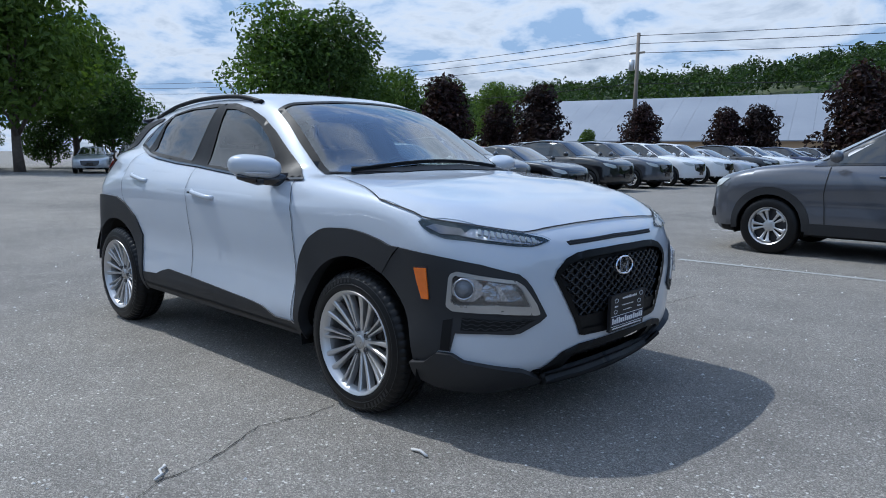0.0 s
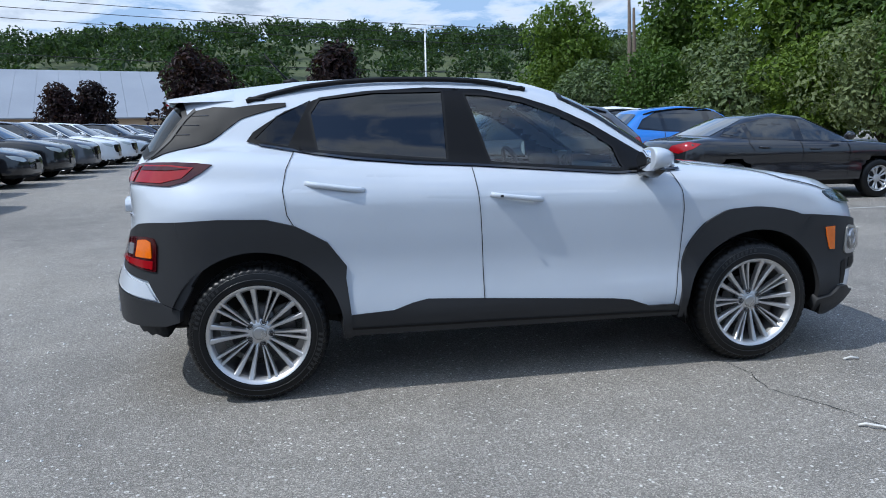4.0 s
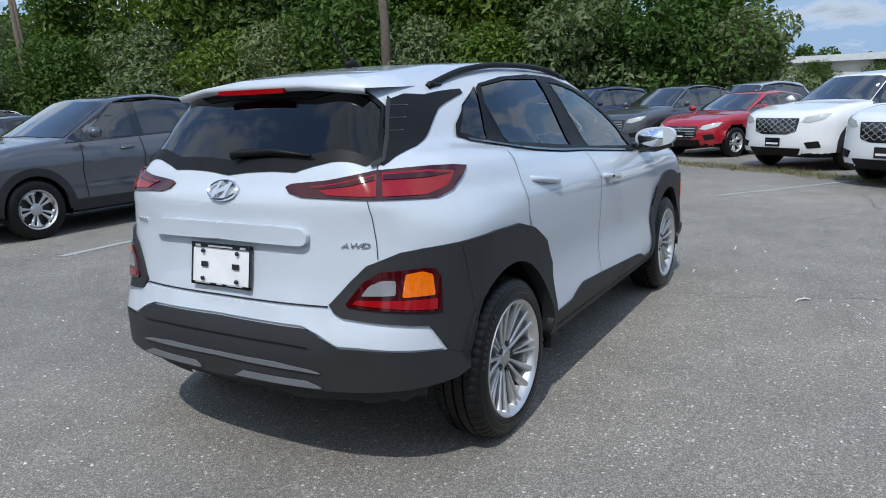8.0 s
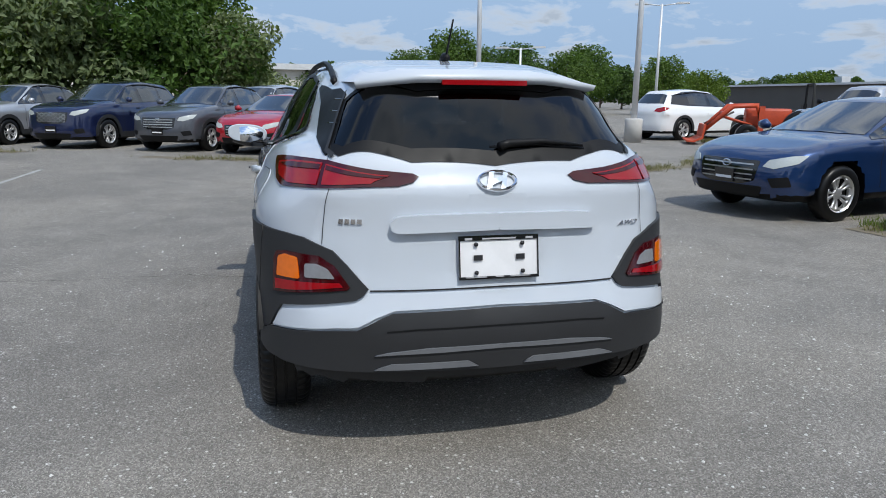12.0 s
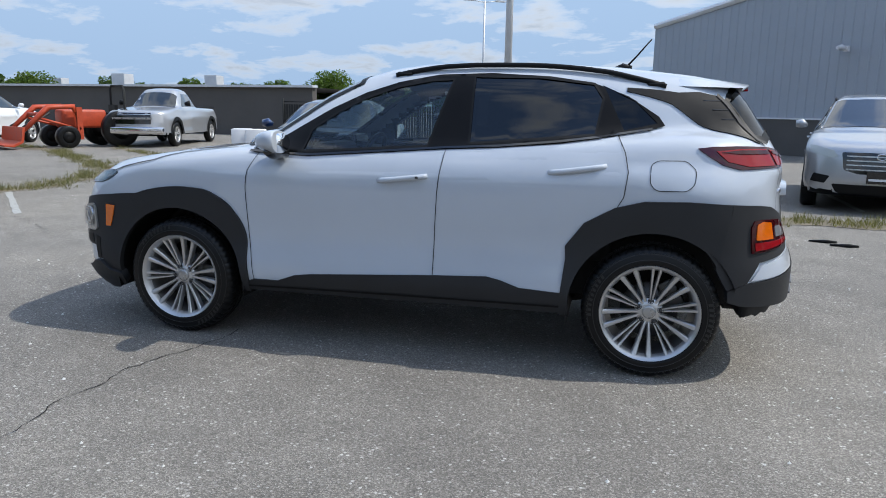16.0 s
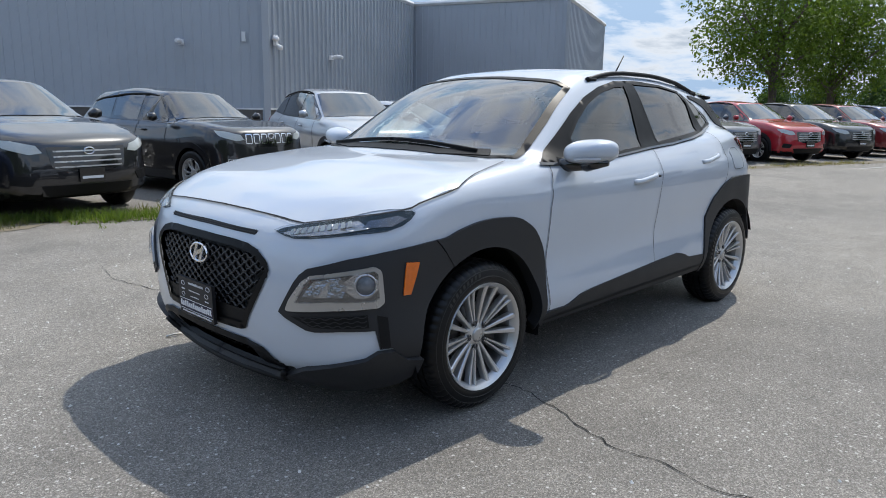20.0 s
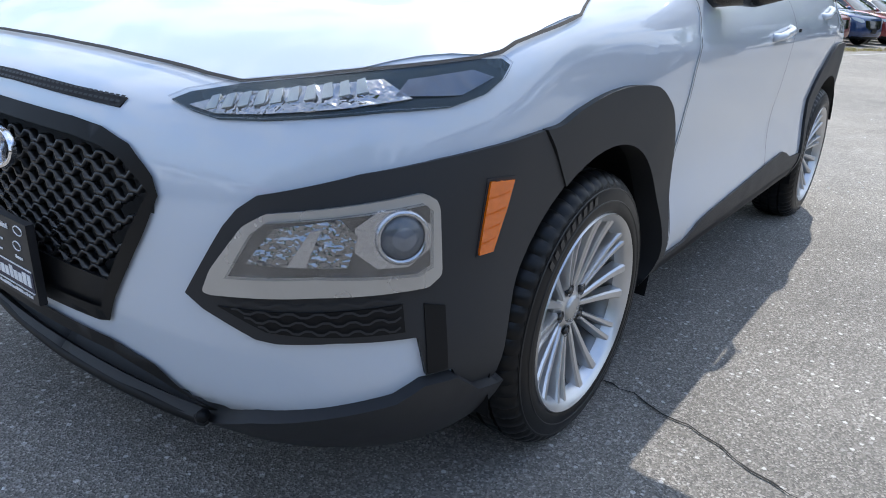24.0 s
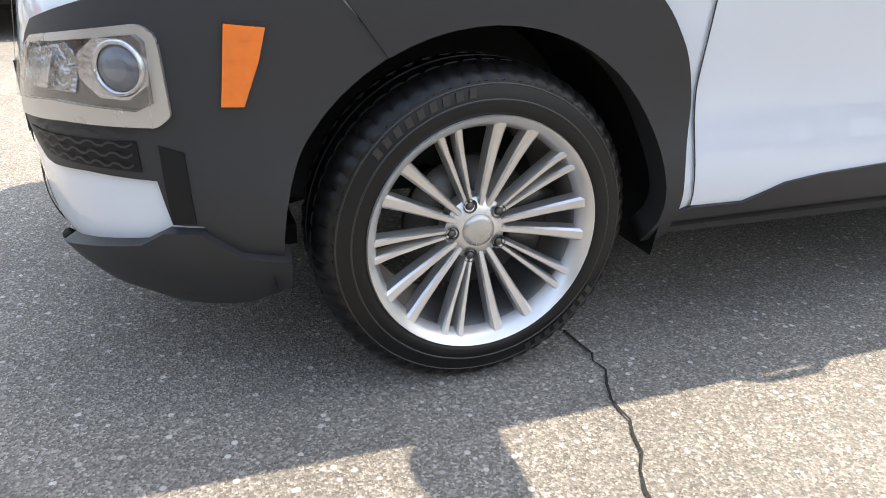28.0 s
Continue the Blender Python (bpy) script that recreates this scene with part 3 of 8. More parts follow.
    def panel(self, poly, step, off=0.004, thick=0.01, r=0.0, how="side", flat=False):
        """A sheet laid on the form inside an outline: (s, z) round it, or (x, y) from above."""
        poly = rounded(poly, r) if (not np.isscalar(r) or r > 0) else np.asarray(poly, float)
        v, f = fill(poly, step)
        p = self.to_side(v) if how == "side" else self.to_top(v)
        nr = self.grad(p, False)
        nr /= np.linalg.norm(nr, axis=1)[:, None] + 1e-9
        out = p + off * nr
        back = p + (off - thick) * nr
        n = len(p)
        edges = {}
        for q in f:
            for i in range(len(q)):
                edges[(q[i], q[i - 1])] = edges.get((q[i], q[i - 1]), 0) + 1
        rim = [(a, b, b + n, a + n) for (a, b) in edges if (b, a) not in edges]
        # the rim has its own ring of points, so that the edge stays crisp
        re, vs, fs = {}, [out], list(f)
        k = n
        for a, b, b2, a2 in rim:
            q = []
            for i, src in ((a, out), (b, out), (b, back), (a, back)):
                key = (i, src is out)
                if key not in re:
                    re[key] = k
                    vs.append(src[i][None])
                    k += 1
                q.append(re[key])
            fs.append(tuple(q))
        return np.concatenate(vs), fs

    def strip(self, line, width, off=0.0045, how="side", closed=False, step=0.03):
        """A thin band that follows a line on the form."""
        p = np.asarray(line, float)
        if closed:
            p = np.concatenate([p, p[:1]])
        q = [p[0]]
        for a, b in zip(p, p[1:]):
            k = max(1, int(np.linalg.norm(b - a) / step))
            q += [a + (b - a) * i / k for i in range(1, k + 1)]
        q = np.array(q)
        t = np.gradient(q, axis=0)
        t /= np.linalg.norm(t, axis=1)[:, None] + 1e-9
        nrm = np.stack([-t[:, 1], t[:, 0]], 1)
        both = np.concatenate([q + nrm * width / 2, q - nrm * width / 2])
        v = self.to_side(both) if how == "side" else self.to_top(both)
        g = self.grad(v, False)
        v = v + off * g / (np.linalg.norm(g, axis=1)[:, None] + 1e-9)
        k = len(q)
        f = [(i, i + 1, k + i + 1, k + i) for i in range(k - 1)]
        return v, [q2[::-1] for q2 in f]

    def mirror(self, vf):
        v, f = vf
        return np.asarray(v) * (1, -1, 1), [tuple(q[::-1]) for q in f]

# ---- the white crossover that the camera walks round ----
HULL_LINES = dict(
    front=[(1.90, 0.15), (2.05, 0.22), (2.14, 0.32), (2.155, 0.45), (2.155, 0.62), (2.14, 0.74), (2.10, 0.84), (2.03, 0.90), (1.9, 1.0), (1.7, 1.2)],
    rear=[(-1.88, 0.15), (-1.97, 0.24), (-2.03, 0.36), (-2.035, 0.55), (-2.0, 0.64), (-1.975, 0.75), (-1.955, 0.90), (-1.955, 1.04), (-1.90, 1.12), (-1.80, 1.25), (-1.6, 1.5)],
    nose=0.12, nose4=0.25, tail=0.12, tail4=0.30, corner=0.22, crown=0.035, shoulder=0.10, floor=0.2, mid=-0.3,
    plan=[(2.3, 0.97), (1.5, 0.995), (1.0, 1.0), (-1.0, 1.0), (-1.5, 0.99), (-2.2, 0.95)],
    section=[(0.12, 0.78), (0.24, 0.825), (0.31, 0.872), (0.38, 0.898), (0.44, 0.896), (0.54, 0.884), (0.64, 0.884), (0.80, 0.892), (0.95, 0.888), (1.0, 0.876), (1.05, 0.856), (1.15, 0.82), (1.3, 0.75)],
    deck=[(2.15, 0.85), (2.03, 0.91), (1.8, 0.985), (1.4, 1.05), (1.0, 1.09), (0.8, 1.10), (0.3, 1.095), (-0.5, 1.14), (-1.0, 1.19), (-1.4, 1.22), (-1.8, 1.21), (-2.0, 1.15)],
    roof=[(1.32, 0.3), (1.27, 0.95), (1.0, 1.12), (0.9, 1.185), (0.58, 1.385), (0.38, 1.475), (0.2, 1.528), (0.0, 1.555), (-0.3, 1.565), (-0.7, 1.56), (-1.1, 1.54), (-1.5, 1.495), (-1.68, 1.455), (-1.74, 1.38), (-1.93, 1.10), (-1.97, 0.9), (-2.0, 0.3)],
    roof_crown=0.06, wrap_f=0.28, wrap_r=0.14, cabin=[(1.2, 0.80), (0.5, 0.845), (0.0, 0.845), (-0.8, 0.825), (-1.3, 0.775), (-1.55, 0.725), (-1.9, 0.655)],
    tumble=0.50, belt=1.0, cab_low=1.02, cant=0.14, blend=0.05, tuck=0.075, line=[(1.4, 0.90), (0.6, 0.935), (-0.4, 0.975), (-1.7, 1.02)], wheels=(1.3, -1.3), hub=0.33, well=0.385, well_y=0.55)
hull = Solid(HULL_LINES)
car = tagged(new("white_crossover"), "clean white compact crossover with dark grey plastic cladding on asphalt", "car")
FLANK = 3.047                      # on the flank, s = FLANK - x
TAIL = 5.975                       # at the tail, y = TAIL - s


def arc(s, z, r, a0, a1, n=14):
    return [(s + r * math.cos(radians(a)), z + r * math.sin(radians(a))) for a in np.linspace(a0, a1, n)]


DLO = [(2.193, 1.056), (2.546, 1.045), (2.864, 1.069), (3.289, 1.101), (3.571, 1.116), (3.871, 1.144), (4.059, 1.169), (4.309, 1.213), (4.369, 1.231), (4.337, 1.276), (4.186, 1.373),
       (4.004, 1.44), (3.786, 1.47), (3.479, 1.486), (3.199, 1.476), (2.986, 1.436), (2.804, 1.377), (2.626, 1.293), (2.451, 1.189), (2.278, 1.088)]
FRONT_GLASS = [(2.50, 1.062), (3.191, 1.105), (3.286, 1.452), (3.166, 1.446), (2.984, 1.41), (2.804, 1.345), (2.656, 1.265), (2.53, 1.175)]
REAR_GLASS = [(3.405, 1.124), (4.036, 1.179), (4.064, 1.363), (4.014, 1.433), (3.749, 1.464), (3.395, 1.468)]
QUARTER = [(4.174, 1.204), (4.332, 1.243), (4.222, 1.348), (4.061, 1.425)]
SHIELD = [(1.06, 0.0), (1.05, 0.30), (0.98, 0.60), (0.90, 0.715), (0.60, 0.655), (0.285, 0.575), (0.315, 0.30), (0.325, 0.0)]
SHIELD = SHIELD + [(a, -b) for a, b in SHIELD[-2:0:-1]]
REAR_WIN = [(1.70, 0.0), (1.695, 0.26), (1.61, 0.525), (1.75, 0.600), (1.803, 0.565), (1.876, 0.31), (1.898, 0.0)]
REAR_WIN = [(-a, b) for a, b in REAR_WIN] + [(-a, -b) for a, b in REAR_WIN[-2:0:-1]]
GRILLE = [(0.0, 0.772), (0.25, 0.770), (0.33, 0.765), (0.40, 0.748), (0.46, 0.708), (0.475, 0.684), (0.43, 0.606), (0.355, 0.485), (0.33, 0.431), (0.30, 0.424), (0.0, 0.412)]
GRILLE_ALL = GRILLE + [(-a, b) for a, b in GRILLE[-2:0:-1]]
LOW_GRILLE = [(0.0, 0.372), (0.323, 0.372), (0.428, 0.352), (0.548, 0.282), (0.45, 0.247), (0.30, 0.246), (0.0, 0.25)]
LOW_ALL = LOW_GRILLE + [(-a, b) for a, b in LOW_GRILLE[-2:0:-1]]
FOG = [(0.605, 0.545), (0.628, 0.586), (0.705, 0.664), (0.755, 0.688), (1.068, 0.725), (1.1, 0.715), (1.11, 0.699), (1.123, 0.585), (1.09, 0.566), (0.855, 0.56), (0.625, 0.542)]


def shrunk(poly, d):
    """The polygon drawn in by about d."""
    p = np.array(poly, float)
    a, b = p - np.roll(p, 1, 0), np.roll(p, -1, 0) - p
    area = 0.5 * np.sum(p[:, 0] * np.roll(p[:, 1], -1) - p[:, 1] * np.roll(p[:, 0], -1))
    sg = 1 if area > 0 else -1
    na = np.stack([-a[:, 1], a[:, 0]], 1) / (np.linalg.norm(a, axis=1)[:, None] + 1e-9)
    nb = np.stack([-b[:, 1], b[:, 0]], 1) / (np.linalg.norm(b, axis=1)[:, None] + 1e-9)
    n = na + nb
    n /= np.linalg.norm(n, axis=1)[:, None] + 1e-9
    return p + sg * d * n


def openings(c, grow=0.0, front=True):
    """Which places on the shell lie in a window, a wheel arch or the grille."""
    s = FLANK - c[:, 0]
    sz = np.stack([s, c[:, 2]], 1)
    flank = np.abs(c[:, 1]) > 0.45
    gone = np.zeros(len(c), bool)
    near = np.zeros(len(c), bool)
    for g in (FRONT_GLASS, REAR_GLASS, QUARTER):
        near |= inside(shrunk(g, -0.012 if front else -grow), sz)
    if front:
        near = (near | inside(shrunk(DLO, 0.024), sz)) & inside(shrunk(DLO, 0.017), sz)
    gone |= flank & near
    for g in (SHIELD, REAR_WIN):
        gone |= (c[:, 2] > 1.08) & inside(shrunk(g, -grow), c[:, :2])
    if front:
        gone |= (c[:, 0] > 1.9) & (inside(shrunk(GRILLE_ALL, 0.009), c[:, 1:]) | inside(shrunk(LOW_ALL, 0.01), c[:, 1:]))
        gone |= (c[:, 0] < -1.68) & (c[:, 2] < 0.42)
        for xw in (1.3, -1.3):
            gone |= (np.hypot(c[:, 0] - xw, c[:, 2] - 0.33) < 0.415) & (np.abs(c[:, 1]) > 0.40)
    return gone


bv, bf = hull.net(0.022, drop=lambda c: openings(c) | (c[:, 2] < 0.295))
body = obj("body", bv, bf, M["white_paint"], car)
lv, lf = hull.net(0.06, level=-0.045, drop=lambda c: openings(c, 0.01, False) | (c[:, 2] < 0.32))
obj("cabin_lining", lv, lf, M["liner"], car, "dark grey cabin trim")


def lay(name, poly, mat, label="", step=0.05, off=0.004, thick=0.012, r=0.0, how="side", parent=None, sides=2, centre=False):
    """A panel on both flanks, each a part of its own, or one panel across the middle from half an outline."""
    vf = hull.panel(poly, step, off, thick, r, how)
    par = parent or car
    if centre:
        return obj(name, *joined(vf, hull.mirror(vf)), mat, par, label)
    made = [obj(name, *vf, mat, par, label)]
    if sides == 2:
        v, f = hull.mirror(vf)
        made.append(obj(name, v, f, mat, par, label))
    return made


def seam(line, width=0.0038, how="side", off=0.0055, mat="seam", name="panel_gap", one=False):
    vf = hull.strip(line, width, off, how)
    obj(name, *vf, M[mat], car)
    if not one:
        obj(name, *hull.mirror(vf), M[mat], car)


# doors, bonnet, tailgate
BELT = [(2.215, 1.054), (2.546, 1.043), (2.864, 1.066), (3.289, 1.098), (3.571, 1.113), (3.871, 1.140), (4.13, 1.180)]
D_FRONT = [(2.255, 1.054), (2.206, 0.958), (2.193, 0.863), (2.196, 0.605), (2.223, 0.357)]
D_MID = [(3.293, 1.092), (3.269, 0.879), (3.256, 0.671), (3.251, 0.452)]
D_REAR = [(4.145, 1.186), (4.186, 1.105), (4.205, 1.014), (4.191, 0.899), (4.159, 0.84)]
SILL = [(2.223, 0.357), (2.366, 0.357), (2.471, 0.395), (2.573, 0.408), (3.249, 0.45), (3.536, 0.464), (3.611, 0.449), (3.704, 0.418), (3.916, 0.406)]
lay("front_door", D_FRONT + SILL[1:5] + D_MID[::-1] + BELT[3:0:-1], M["white_paint"], step=0.055, off=0.0025)
lay("rear_door", D_MID + SILL[4:] + [(3.935, 0.6), (4.011, 0.765), (4.12, 0.828)] + D_REAR[::-1] + BELT[5:3:-1], M["white_paint"], step=0.055, off=0.0025)
seam(D_FRONT)
seam(D_MID + [(3.251, 0.37)])
seam(D_REAR + [(4.12, 0.79), (4.06, 0.74)])
seam(BELT, 0.008, mat="gloss_black", name="belt_seal")
HOOD_FRONT = [(0.0, 0.885), (0.2, 0.883), (0.38, 0.877), (0.50, 0.870), (0.63, 0.8655), (0.80, 0.8810), (0.945, 0.8945), (1.266, 0.9205), (1.33, 0.928), (1.45, 0.958), (1.60, 0.990)]
HOOD_SIDE = [(1.288, 0.800), (1.14, 0.765), (0.99, 0.722)]
hp = hull.to_side(np.array(HOOD_FRONT))
hood_back = [(float(hp[-1][0]), float(hp[-1][1]))] + HOOD_SIDE
seam(HOOD_FRONT, 0.0045)
seam(hood_back, 0.0045, "top")
edge = [(float(a) - 0.004, float(b) * 0.996) for a, b, _ in hp] + [(a, b - 0.006) for a, b in HOOD_SIDE]
hd = hull.panel(edge + [(1.04, 0.4), (1.07, 0.0)], 0.05, 0.003, 0.008, 0.0, "top")
obj("bonnet", *joined(hd, hull.mirror(hd)), M["white_paint"], car)
seam([(5.254, 1.044), (5.229, 0.985), (5.212, 0.90), (5.209, 0.843)], 0.0045)
seam([(5.484, 0.676), (5.975, 0.680)], 0.006)
seam([(5.20, 1.14), (5.175, 1.19)], 0.006)
fv = hull.panel([(4.309, 1.052), (4.339, 1.072), (4.469, 1.073), (4.517, 1.031), (4.512, 0.967), (4.477, 0.935), (4.337, 0.934), (4.307, 0.966)], 0.03, 0.003, 0.008, 0.02)
obj("fuel_door", *fv, M["white_paint"], car)
obj("panel_gap", *hull.strip(rounded([(4.309, 1.052), (4.339, 1.072), (4.469, 1.073), (4.517, 1.031), (4.512, 0.967), (4.477, 0.935), (4.337, 0.934), (4.307, 0.966)], 0.02), 0.0032, 0.005, closed=True), M["seam"], car)

# windows: black surround with real openings, panes set in them
def surround(name, outer, holes, mat, step=0.025, off=0.005, how="side"):
    from mathutils.geometry import delaunay_2d_cdt
    pts, edges, k = [], [], 0
    for loop in (outer, *holes):
        d = dense(np.asarray(loop, float), step)
        pts += [Vector(p) for p in d]
        edges += [(k + i, k + (i + 1) % len(d)) for i in range(len(d))]
        k += len(d)
    rimp = np.array([tuple(p) for p in pts])
    lo, hi = rimp.min(0), rimp.max(0)
    gx, gy = np.meshgrid(np.arange(lo[0], hi[0], step), np.arange(lo[1], hi[1], step))
    g = np.stack([gx.ravel(), gy.ravel()], 1)
    ok = inside(outer, g) & (np.min(((g[:, None] - rimp[None]) ** 2).sum(-1), axis=1) > (0.45 * step) ** 2)
    for hole in holes:
        ok &= ~inside(hole, g)
    pts += [Vector(p) for p in g[ok]]
    v, _, f, *_ = delaunay_2d_cdt(pts, edges, [], 0, 1e-6)
    v = np.array([tuple(p) for p in v])
    f = [tuple(q) for q in f]
    mid = np.array([v[list(q)].mean(0) for q in f])
    keep = inside(outer, mid)
    for h in holes:
        keep &= ~inside(h, mid)
    f = [q if np.cross(v[q[1]] - v[q[0]], v[q[2]] - v[q[0]]) > 0 else q[::-1] for q, ok in zip(f, keep) if ok]
    p = hull.to_side(v) if how == "side" else hull.to_top(v)
    g = hull.grad(p, False)
    p = p + off * g / (np.linalg.norm(g, axis=1)[:, None] + 1e-9)
    return p, f


fr = surround("window_surround", DLO, [FRONT_GLASS, REAR_GLASS, QUARTER], M["pillar_black"], 0.028, 0.007)
for vf in (fr, hull.mirror(fr)):
    obj("window_surround", *vf, M["pillar_black"], car, "satin black window surround")
lay("front_side_window", shrunk(FRONT_GLASS, -0.006), M["glass_front"], "clear front side window glass", 0.06, off=0.003, thick=0.003)
lay("rear_side_window", shrunk(REAR_GLASS, -0.006), M["glass_rear_door"], "dark tinted rear side window glass", 0.06, off=0.003, thick=0.003)
lay("quarter_window", shrunk(QUARTER, -0.006), M["glass_tint"], "dark tinted quarter window glass", 0.05, off=0.003, thick=0.003)
# weather strips
for g in (FRONT_GLASS, REAR_GLASS):
    vf = hull.strip(g, 0.012, 0.008, closed=True)
    for w2 in (vf, hull.mirror(vf)):
        obj("window_seal", *w2, M["black_plastic"], car)
vf = hull.strip(DLO[:8], 0.010, 0.010)
for w2 in (vf, hull.mirror(vf)):
    obj("belt_trim", *w2, M["gloss_black"], car)
sh = surround("s", shrunk(SHIELD, -0.010), [shrunk(SHIELD, 0.03)], M["gloss_black"], 0.04, 0.004, "top")
obj("windscreen_border", *sh, M["pillar_black"], car)
obj("windscreen", *hull.panel(SHIELD, 0.06, 0.001, 0.003, 0.0, "top"), M["glass_shield"], car, "clear windscreen glass")
rw = surround("s", shrunk(REAR_WIN, -0.009), [shrunk(REAR_WIN, 0.02)], M["gloss_black"], 0.03, 0.004, "top")
obj("rear_window_border", *rw, M["black_plastic"], car)
obj("rear_window", *hull.panel(REAR_WIN, 0.05, 0.002, 0.003, 0.0, "top"), M["glass_tint"], car, "dark tinted rear window glass")
for sg in (1, -1):
    vf = hull.strip([(-1.565, 0.508), (-1.61, 0.530), (-1.68, 0.570), (-1.755, 0.606), (-1.80, 0.585)], 0.014, 0.010, "top")
    obj("rear_window_trim", *(vf if sg == 1 else hull.mirror(vf)), M["cladding"], car, "dark grey rear window edge trim")
# black pillar between rear window and flank, with three slits
DP = [(-1.13, 0.585), (-1.345, 0.592), (-1.415, 0.606), (-1.50, 0.622), (-1.582, 0.632), (-1.66, 0.630), (-1.744, 0.622), (-1.770, 0.614), (-1.770, 0.604), (-1.70, 0.580), (-1.62, 0.535), (-1.57, 0.512), (-1.48, 0.520), (-1.38, 0.548), (-1.13, 0.572)]
lay("rear_pillar_panel", DP, M["black_plastic"], "matt black rear pillar panel", 0.025, 0.006, 0.01, how="top")
for k in range(3):
    xs = np.linspace(-1.50 - 0.045 * k, -1.60 - 0.04 * k, 6)
    q = hull.cast(np.stack([xs, 0 * xs + 1.0, 0 * xs + 1.36 - 0.045 * k], 1), np.tile([0, -1.0, 0], (6, 1)))
    for sg in (1, -1):
        obj("pillar_slit", *tube((q + (0, 0.0055, 0)) * (1, sg, 1), 0.0035, 6), M["gloss_black"], car)

# grey plastic cladding
CORNER = [(0.553, 0.532), (0.653, 0.657), (0.685, 0.687), (0.73, 0.712), (0.778, 0.721), (0.94, 0.753), (1.118, 0.775), (1.238, 0.786), (1.436, 0.800), (1.473, 0.764), (1.5505, 0.683)] + arc(1.747, 0.33, 0.402, 121, 180, 10) + [(1.362, 0.30),
          (1.25, 0.31), (1.17, 0.40), (1.10, 0.40), (1.075, 0.475), (0.898, 0.477), (0.77, 0.47), (0.723, 0.473), (0.598, 0.51)]
lay("front_corner_cladding", CORNER, M["cladding"], "dark grey textured plastic", 0.04, 0.010, 0.03)
ARCH = [(1.44, 0.801), (1.50, 0.803), (1.551, 0.822), (1.663, 0.846), (1.778, 0.856), (1.948, 0.846), (2.075, 0.780), (2.156, 0.675), (2.186, 0.58), (2.180, 0.47), (2.190, 0.36), (2.185, 0.28)]
ARCH_IN = [(2.133, 0.28)] + arc(1.747, 0.33, 0.402, 0, 120, 22) + [(1.477, 0.766)]
lay("front_arch_cladding", ARCH + ARCH_IN, M["cladding"], "dark grey textured plastic", 0.04, 0.014, 0.06, r=[0.004] + [0.05] * 10 + [0.004] + [0.0] * len(ARCH_IN))
REAR_ARCH = [(3.911, 0.41), (3.929, 0.585), (3.924, 0.645), (4.011, 0.765), (4.154, 0.846), (4.289, 0.882), (4.50, 0.888), (4.74, 0.878)]
lay("rear_arch_cladding", REAR_ARCH + arc(4.347, 0.33, 0.402, 38, 180, 20) + [(3.953, 0.29), (3.905, 0.29)], M["cladding"], "dark grey textured plastic", 0.045, 0.014, 0.06)
REAR_CORNER = [(4.745, 0.878), (4.957, 0.872), (5.09, 0.862), (5.192, 0.838), (5.274, 0.819), (5.362, 0.766), (5.477, 0.683), (5.447, 0.656), (5.402, 0.639), (4.964, 0.60), (4.87, 0.505), (4.735, 0.47), (4.70, 0.51), (4.655, 0.572)]
lay("rear_corner_cladding", REAR_CORNER, M["cladding"], "dark grey textured plastic", 0.04, 0.012, 0.03)
REAR_LOW = [(5.975, 0.606), (5.574, 0.597), (5.509, 0.571), (5.417, 0.537), (5.304, 0.534), (4.873, 0.503), (4.738, 0.468), (4.742, 0.415), (4.83, 0.396), (5.0, 0.388), (5.3, 0.383), (5.497, 0.382), (5.975, 0.381)]
lay("rear_bumper_cladding", REAR_LOW, M["cladding"], "dark grey textured plastic bumper", 0.045, 0.014, 0.04, centre=True)
lay("sill_cladding", SILL + [(3.95, 0.395), (3.955, 0.30), (2.15, 0.292), (2.16, 0.33)], M["cladding"], "dark grey textured plastic sill", 0.05, 0.010, 0.03)
seam([(2.16, 0.318), (3.0, 0.330), (3.93, 0.338)], 0.010, off=0.013, mat="black_plastic", name="sill_groove")
LIP = [(0.0, 0.244), (0.30, 0.241), (0.45, 0.243), (0.552, 0.273), (0.70, 0.318), (0.833, 0.338), (0.93, 0.352), (1.025, 0.365), (1.088, 0.392), (1.17, 0.392), (1.25, 0.350), (1.362, 0.335), (1.364, 0.275), (1.25, 0.240), (0.9, 0.215), (0.45, 0.199), (0.0, 0.194)]
lay("front_lip", LIP, M["cladding"], "dark grey plastic lower lip", 0.04, 0.028, 0.05, centre=True)
LIP_RUN = np.array([(a_, 0.236 + 0.6 * max(0.0, a_ - 0.45)) for a_ in np.linspace(0.0, 0.535, 22)])
lip_run = hull.to_side(LIP_RUN)
lip_out = hull.grad(lip_run, False)
lip_out /= np.linalg.norm(lip_out, axis=1)[:, None]
lip_run = lip_run + lip_out * np.linspace(0.036, 0.024, 22)[:, None]
obj("lip_edge", *tube(np.concatenate([lip_run[:0:-1] * (1, -1, 1), lip_run]), 0.013, 8), M["black_plastic"], car, "rolled edge of the lower lip")
lay("rear_silver_trim", [(5.50, 0.446), (5.56, 0.459), (5.70, 0.473), (5.975, 0.475), (5.975, 0.461), (5.60, 0.452)], M["skid"], "silver bumper trim strip", 0.03, 0.022, 0.012, centre=True)
lay("rear_skid_trim", [(5.497, 0.391), (5.567, 0.414), (5.847, 0.417), (5.887, 0.395)], M["skid"], "silver skid plate trim", 0.03, 0.022, 0.012)
seam([(5.55, 0.535), (5.66, 0.542), (5.975, 0.545)], 0.006, off=0.016, mat="black_plastic", name="bumper_groove")
